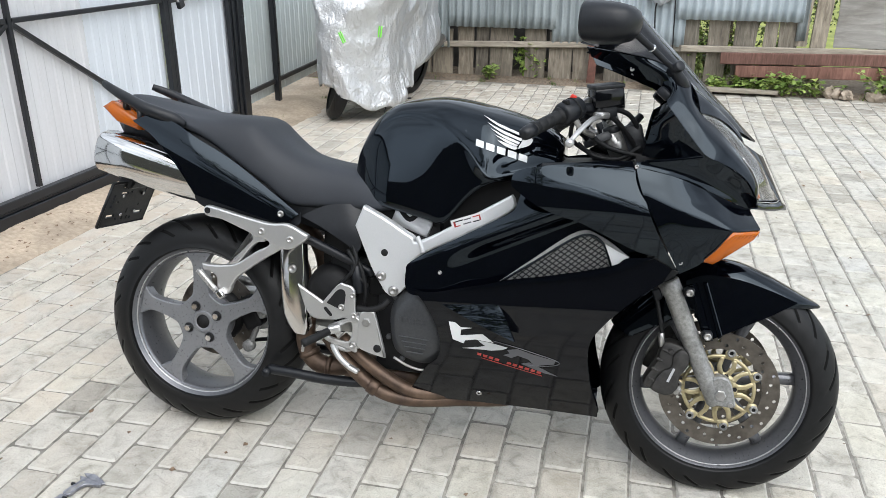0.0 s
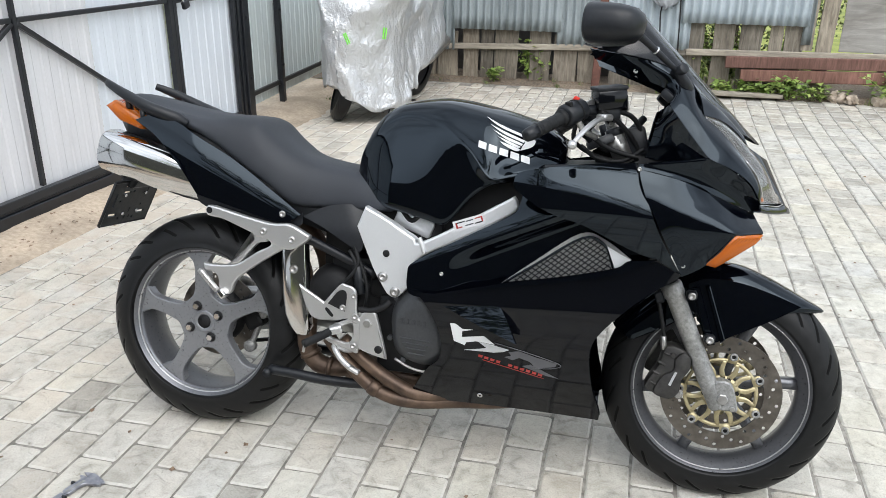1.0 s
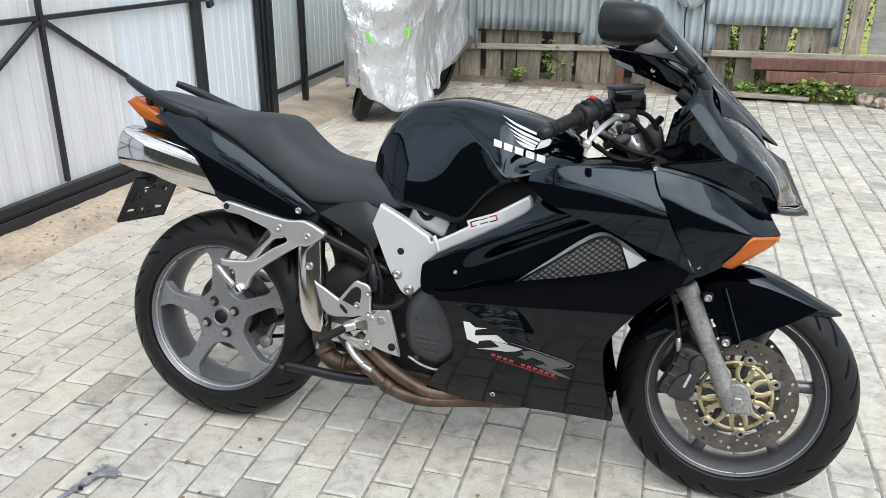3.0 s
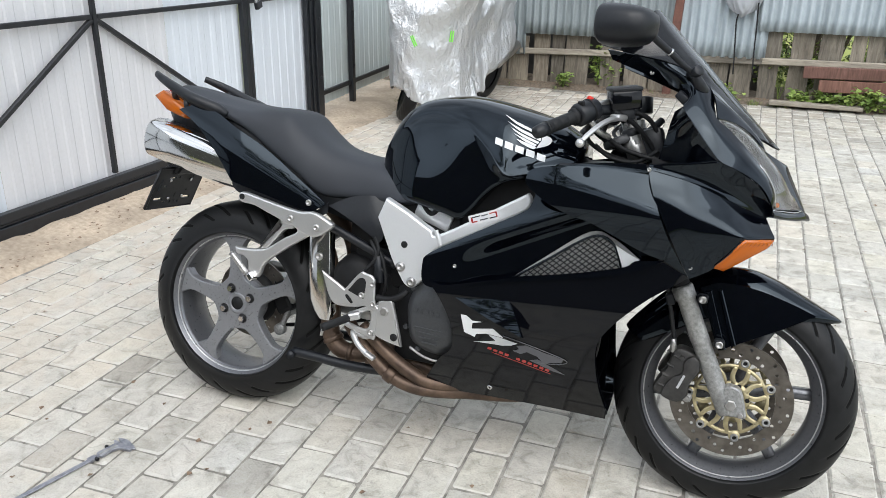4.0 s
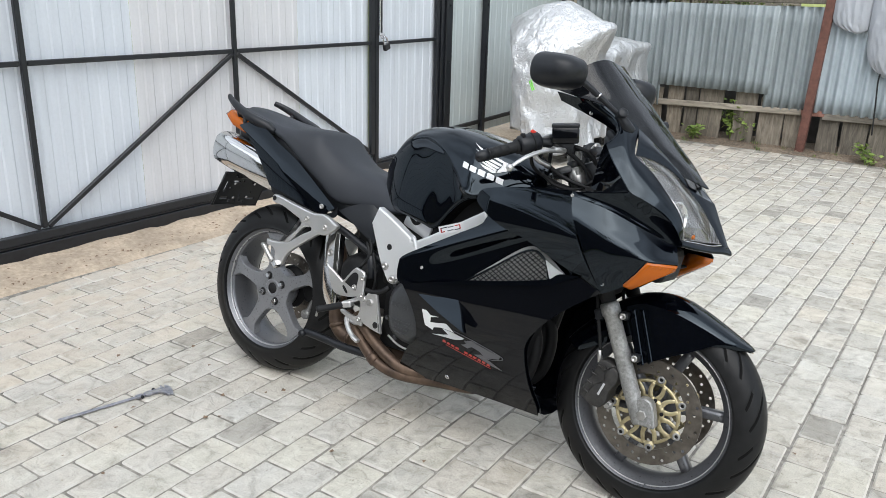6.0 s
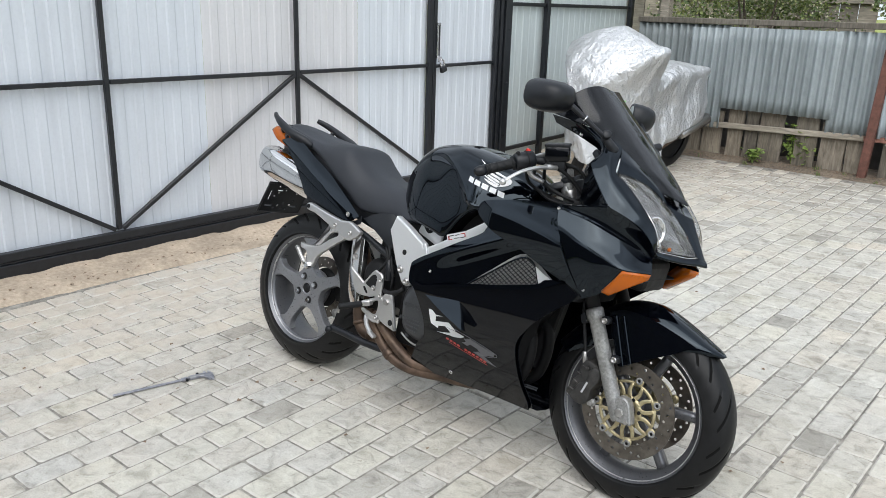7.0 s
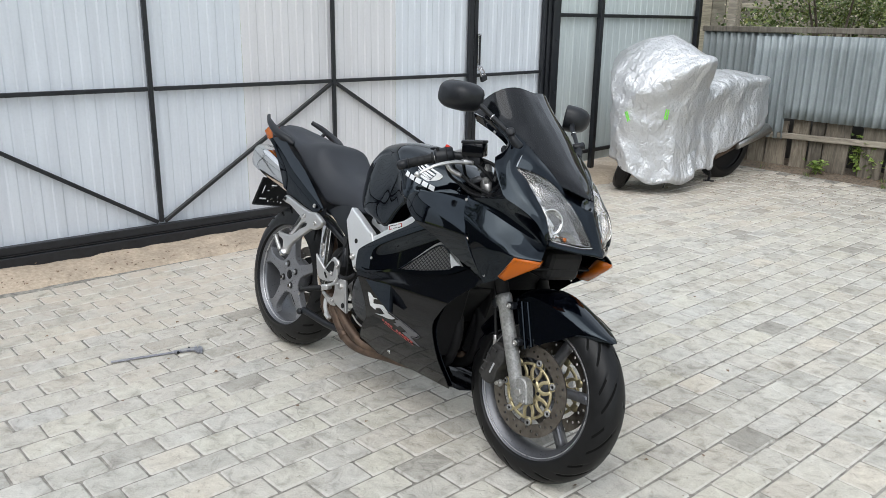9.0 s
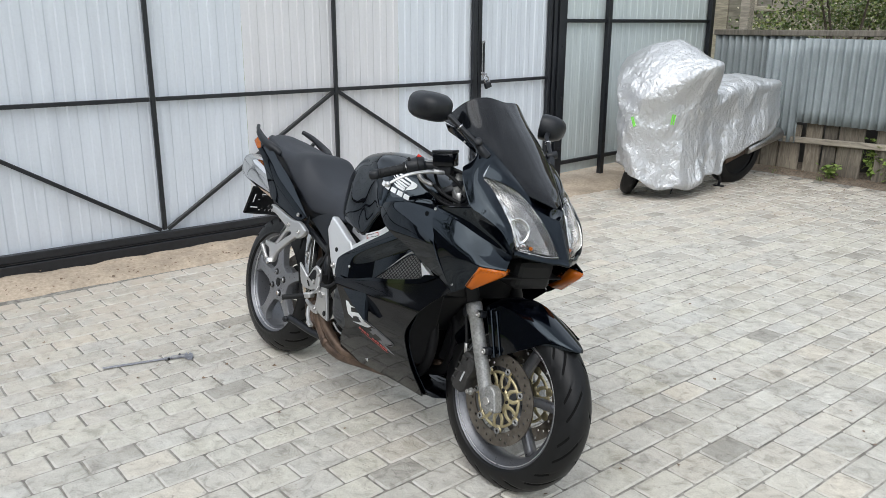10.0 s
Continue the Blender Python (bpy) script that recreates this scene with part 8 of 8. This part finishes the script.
for k in range(11):
    if k == 4:
        continue
    x0, z0 = 0.850 + 0.0153 * k, 0.3605 - 0.0034 * k
    part("red_bar", shell([(x0 + 0.002, z0, 1), (x0 + 0.0125, z0 - 0.002, 1), (x0 + 0.0105, z0 - 0.0085, 1), (x0, z0 - 0.0065, 1)], low_skin, 0.012, 0.0008), red_decal, fairing, "red bar in place of a letter")
part("fine_line", shell([(0.862, 0.347, 1), (1.018, 0.3135, 1), (1.018, 0.312, 1), (0.862, 0.3455, 1)], low_skin, 0.02, 0.0006), red_decal, fairing, "fine red line")

# pale engine parts seen between frame and tank
part("air_duct", soften(boxed((0.11, 0.236, 0.05), pose(0.640, 0, 0.668, 0, 20, 0), 0.010, 2), 40), frame_silver, bike, "pale grey casting under the tank")
part("duct_hose", soften(tube(bmesh.new(), [(0.60, -0.112, 0.705), (0.635, -0.118, 0.675), (0.665, -0.116, 0.700), (0.69, -0.11, 0.69)], 0.007, 8), 60), grip_rubber, bike)
part("air_box", boxed((0.30, 0.20, 0.13), pose(0.835, 0, 0.735, 0, -24, 0), 0.02, 2), deep_black, bike, "black air box under the tank")

# ---- motorcycle under a silver cover, by the fence ----
covered = thing("covered_motorcycle", "motorcycle under a crumpled silver cover near the fence", "motorcycle", pose(-1.12, 3.83, 0))
cvb = bmesh.new()
rows = []
for y, h, zb, zt, full in ((-0.160, 0.0004, 0.28, 0.80, 0.8), (-0.140, 0.13, 0.20, 0.94, 0.9), (-0.07, 0.24, 0.14, 1.05, 1.0), (0.05, 0.36, 0.10, 1.16, 1.0), (0.18, 0.445, 0.10, 1.255, 1.0), (0.30, 0.480, 0.11, 1.305, 1.0), (0.40, 0.465, 0.13, 1.300, 1.0), (0.48, 0.40, 0.15, 1.20, 0.9),
                    (0.56, 0.31, 0.17, 1.02, 0.6), (0.66, 0.27, 0.155, 0.945, 0.3), (0.79, 0.264, 0.165, 0.965, 0.2), (0.84, 0.262, 0.30, 0.972, 0.2), (0.98, 0.258, 0.335, 0.995, 0.1), (1.22, 0.245, 0.40, 1.005, 0.1), (1.46, 0.210, 0.470, 0.99, 0.1), (1.62, 0.16, 0.58, 0.960, 0.1), (1.72, 0.09, 0.71, 0.925, 0.0), (1.76, 0.03, 0.80, 0.89, 0.0)):
    H = zt - zb
    # full: how far the bars push out a shoulder over a body that draws in below it
    def flanks(low, waist, mid_, upper, top):
        k = lambda a, c: a * (1 - full) + c * full
        return [(h * k(1.02, low), zb), (h * k(0.96, waist), zb + 0.22 * H), (h * k(0.91, mid_), zb + 0.45 * H), (h * k(0.94, upper), zb + 0.66 * H), (h * k(1.0, top), zb + (0.86 - 0.02 * full) * H), (h * (0.82 - 0.06 * full), zb + (0.945 - 0.055 * full) * H), (h * (0.45 - 0.04 * full), zb + (0.985 - 0.03 * full) * H), (0, zt)]
    half, other = flanks(0.74, 0.68, 0.64, 0.78, 1.0), flanks(0.62, 0.62, 0.61, 0.62, 0.67)
    sec = crom([Vector((x, y, z)) for x, z in half] + [Vector((-x, y, z)) for x, z in reversed(other[:-1])], 6)
    rows.append(sec)
cols = [crom([r[k] for r in rows], 7) for k in range(len(rows[0]))]
grid = []
for i in range(len(cols[0])):
    row = []
    for k, c in enumerate(cols):
        p = c[i].copy()
        p.z += 0.17 * min(1.0, max(0.0, (0.04 - p.x) / 0.15)) * max(0.0, 1 - p.z / 0.7) * min(1.0, max(0.0, (1.2 - p.y) / 0.5))
        out = Vector((p.x, (p.y - 0.75) * 0.35, 0.15)).normalized()
        q = p * 3.2
        fold = abs(noise.noise(Vector((q.x * 1.3 + q.z * 0.35, q.y * 1.3 - q.z * 0.3, q.z * 0.42 + 4)))) * -0.070 - abs(noise.noise(Vector((q.x * 2.6, q.y * 2.6 + q.z * 0.9, q.z * 1.0 + 9)))) * 0.016
        crumple = noise.fractal(p * 9 + Vector((7, 1, 2)), 0.9, 2.0, 4) * 0.006 - abs(noise.noise(Vector((p.x * 4 + p.z * 9, p.y * 4 - p.z * 3, 2.0)))) * 0.020 - abs(noise.noise(Vector((p.x * 9 - p.z * 5, p.y * 9 + p.z * 6, 5.0)))) * 0.007
        hem = 0.014 * math.sin(p.x * 21 + p.y * 13) if k in (0, len(cols) - 1) else 0
        calm = 1 - 0.5 * min(1.0, max(0.0, (p.z - 0.85) / 0.25)) * (1.0 if p.y < 0.6 else 0.0)
        slant = 0.105 * (p.y - 0.45)
        row.append(p + out * (fold * calm + crumple + 0.02) + Vector((slant, 0, hem)))
    grid.append(row)
loft(cvb, grid)
ex = bmesh.ops.extrude_face_region(cvb, geom=cvb.faces[:])
for v in ex["geom"]:
    if isinstance(v, bmesh.types.BMVert):
        v.co -= Vector((v.co.x, 0, 0)) * 0.01
for f in cvb.faces:
    f.smooth = True
cover_tree = BVHTree.FromBMesh(cvb)
part("cover", cvb, foil_mat, covered, "crumpled silver cover sheet")
for x, z, tilt, lean_ in ((0.24, 0.685, 28, 8), (0.03, 0.665, -10, -28)):
    hit = cover_tree.ray_cast(Vector((x, -2.0, z)), Vector((0, 1, 0)))[0]
    if hit is None:
        continue
    y = hit.y - 0.012
    for k in (-0.009, 0.009):
        part("strap", boxed((0.011, 0.006, 0.085), pose(x, y, z, 0, lean_, tilt) @ pose(k, 0, 0), 0.002), tag_green, covered, "bright green strap loop")
for y, r in ((0.10, 0.262), (1.24, 0.305)):
    t = part("wheel", tyre_mesh(r, 0.055 if y < 1 else 0.08, 0.2, 0.06, "far"), rubber, covered, "black tyre under the cover")
    t.location, t.rotation_euler = (-0.105 if y < 1 else 0.10, y, r * (0.965 if y < 1 else 0.985)), (radians(20 if y < 1 else 8), 0, radians(118 if y < 1 else 83))
    part("rim", spin_y(bmesh.new(), [(0.05, -0.03), (0.19, -0.04), (0.21, -0.05), (0.21, 0.05), (0.19, 0.04), (0.05, 0.03)], 40, True), deep_black, t)
part("silencer", soften(rod(bmesh.new(), (0.235, 1.22, 0.33), (0.255, 1.71, 0.45), 0.042, 0.056, 22), 40), steel, covered, "dull silver silencer")
part("pipe", soften(rod(bmesh.new(), (0.17, 0.98, 0.24), (0.198, 1.22, 0.32), 0.03, 0.035, 16), 40), header_brown, covered)
part("lower_engine", boxed((0.34, 0.75, 0.30), pose(0, 0.72, 0.36), 0.05, 2), deep_black, covered, "black engine underside")
part("stand_leg", soften(tube(bmesh.new(), [(0.12, 0.80, 0.25), (0.16, 0.95, 0.10), (0.14, 0.98, 0.012)], 0.012, 8), 60), steel_black, covered)
part("stand_foot", boxed((0.10, 0.03, 0.012), pose(0.14, 0.985, 0.008, 0, 0, 20), 0.003), steel_black, covered)
for x, y in ((0.15, 0.36), (0.24, 0.14)):
    part("hem_cord", soften(tube(bmesh.new(), [(x, y, 0.17), (x + 0.01, y, 0.11), (x, y - 0.01, 0.06)], 0.006, 6), 60), deep_black, covered)

# ---- vernier caliper lying on the stones ----
gauge_mat = grainy("grey_tool_steel", (0.24, 0.245, 0.28), (0.42, 0.425, 0.46), 60.0, 0.4, 0.8, 0.1, 0.0005)
a2, b2 = Vector((-0.240, -0.833)), Vector((-0.150, -0.470))
ang = math.degrees(math.atan2(b2.y - a2.y, b2.x - a2.x))
gauge = thing("vernier_caliper", "grey steel vernier caliper lying on the paving", "caliper", pose(a2.x, a2.y, 0.006, 0, 0, ang))
LEN = (b2 - a2).length
part("beam", boxed((LEN, 0.014, 0.005), pose(LEN / 2, 0, 0), 0.0012), gauge_mat, gauge)
part("fixed_jaw", soften(plate(bmesh.new(), [(LEN - 0.012, -0.05, 1), (LEN - 0.004, -0.052), (LEN + 0.006, -0.008), (LEN + 0.004, 0.012), (LEN - 0.004, 0.032, 1), (LEN - 0.012, 0.010), (LEN - 0.014, -0.010)], 0.006, pose(0, 0, -0.003), 0.001), 30), gauge_mat, gauge)
part("sliding_jaw", soften(plate(bmesh.new(), [(LEN - 0.022, -0.05, 1), (LEN - 0.014, -0.05, 1), (LEN - 0.016, 0.012), (LEN - 0.020, 0.030, 1), (LEN - 0.034, 0.012), (LEN - 0.085, 0.012), (LEN - 0.085, -0.012), (LEN - 0.040, -0.013)], 0.009, pose(0, 0, -0.0035), 0.001), 30), gauge_mat, gauge)
part("vernier_scale", boxed((0.055, 0.010, 0.003), pose(LEN - 0.058, -0.003, 0.0055), 0.0006), steel, gauge, "pale engraved scale")
for x, y in ((LEN - 0.050, 0.016), (LEN - 0.10, -0.013)):
    part("thumb_screw", soften(rod(bmesh.new(), (x, y - 0.004, 0.002), (x, y + 0.006, 0.002), 0.0055), 40), plastic_black, gauge)
part("adjuster", boxed((0.025, 0.020, 0.009), pose(LEN - 0.105, 0, 0.0005), 0.001), gauge_mat, gauge)

# ---- paving ----
paving = thing("paving", "pale grey tumbled concrete paving stones in running bond", "paving", kind="structure")
PX, PY = 0.1200, 0.1832


def joint_x(n):
    """Where the long joint n crosses the x axis; the rows widen a little away from the gate."""
    m = min(max(n, 0), 14)
    return 0.539 + 0.1169 * n + 0.00038 * m * m + (0.0107 * (n - 14) if n > 14 else 0.0)


def row_drift(y):
    """The rows lean, more so nearer the house."""
    return -0.018 * y + 0.034 * bend(-y, 0.15)


def paver_points(rng, w, d):
    """Top, chamfer and foot of one worn stone, round its own middle."""
    j = lambda s: rng.uniform(-s, s)
    top, mid, low = [], [], []
    z = rng.uniform(-0.0015, 0.0015)
    for sx, sy in ((-1, -1), (1, -1), (1, 1), (-1, 1)):
        cx, cy = sx * (w / 2 - 0.0034), sy * (d / 2 - 0.0029)
        for ax, ay in (((0, 1), (1, 0)) if sx == sy else ((1, 0), (0, 1))):
            cut = 0.006 + j(0.003)
            px, py = cx - sx * cut * ax, cy - sy * cut * ay
            px, py = px + j(0.0014), py + j(0.0014)
            mid.append((px, py, z - 0.0055))
            low.append((px * 1.01, py * 1.01, -0.03))
            top.append((px - sx * 0.0055, py - sy * 0.0055, z))
    return top, mid, low


def paver_faces(o):
    f = [tuple(o + k for k in range(8))]
    for a, b in ((0, 8), (8, 16)):
        for k in range(8):
            f.append((o + b + k, o + b + (k + 1) % 8, o + a + (k + 1) % 8, o + a + k))
    return f


prng = random.Random(5)
shapes = []
for k in range(12):
    t, m_, lo_ = paver_points(prng, PX - 0.0005, PY - 0.0005)
    data = bpy.data.meshes.new("paver")
    data.from_pydata(t + m_ + lo_, [], paver_faces(0))
    data.materials.append(paver_mat)
    shapes.append(data)
verts, faces = [], []
count = 0
for n in range(-17, 46):
    wide = joint_x(n + 1) - joint_x(n)
    mid_x = (joint_x(n) + joint_x(n + 1)) / 2
    y = (-0.0925 if n % 2 == 0 else -0.0015) + 0.019 * (mid_x - 0.8) + PY / 2 - 31 * PY + prng.uniform(-0.006, 0.006)
    while y < (5.63 if mid_x < 2.3 else 5.68):
        x = mid_x + row_drift(y)
        turn = math.atan(0.018 if y > 0 else 0.052) + prng.uniform(-0.008, 0.008)
        if x > -1.47 and 0.0 < x < 2.45 and -1.15 < y < 0.62 and count < 300 and not (0.55 < y and x < 0.8):
            ob = new("paver", shapes[prng.randrange(12)])
            ob.parent = paving
            ob.location, ob.rotation_euler = (x, y, prng.uniform(-0.001, 0.001)), (prng.uniform(-0.006, 0.006), prng.uniform(-0.006, 0.006), prng.choice((0, math.pi)) + turn)
            ob.scale = (wide / PX, 1.0, 1.0)
            count += 1
        elif x > -1.47:
            t, m_, lo_ = paver_points(prng, wide - 0.0005, PY - 0.0005)
            faces += paver_faces(len(verts))
            tz = prng.uniform(-0.001, 0.001) + swell(y)
            verts += [(x + p[0] - turn * p[1], y + p[1] + turn * p[0], p[2] + tz) for p in t + m_ + lo_]
        y += PY + prng.uniform(-0.0012, 0.0012)
data = bpy.data.meshes.new("pavers_rest")
data.from_pydata(verts, [], faces)
data.materials.append(paver_mat)
rest = new("pavers_rest", data)
rest.parent = paving
tagged(rest, "pale grey paving stones farther off", kind="stuff")

# dry bits blown over the stones
b = bmesh.new()
lr = random.Random(21)
for k in range(3700):
    if k < 2600:
        x, y = lr.uniform(-1.7, 6), 5.84 - abs(lr.gauss(0, 0.09))
    elif k < 3150:
        x, y = lr.gauss(-0.5, 0.8), 5.6 - abs(lr.gauss(0, 0.75))
        if x < -1.75:
            continue
    else:
        x, y = lr.uniform(-1.4, 4.5), lr.uniform(-0.5, 5.3)
        if lr.random() < 0.7:
            continue
    if k % 9 == 0 and k < 2600:
        x, y = -1.50 - abs(lr.gauss(0, 0.10)), lr.uniform(-1.2, 3.4)
    elif k % 31 == 0 and k < 2600:
        x, y = lr.uniform(-1.4, 0.2), lr.uniform(-1.0, 2.2)
    zz = 0.016 + 0.034 * min(1, max(0, (-1.5 - x) / 0.25)) if x < -1.47 and y < 5.5 else swell(y) + 0.004 + 0.030 * min(1, max(0, (y - 5.62) / 0.12))
    s = lr.uniform(0.008, 0.022)
    leaf(b, Vector((x, y, zz)), s, Euler((lr.uniform(-0.2, 0.3), lr.uniform(-0.3, 0.3), lr.uniform(0, 6.28))).to_matrix().to_4x4())
tagged(part("dry_litter", b, litter_mat, None), "dry brown leaf bits scattered on the paving", "litter", kind="stuff")
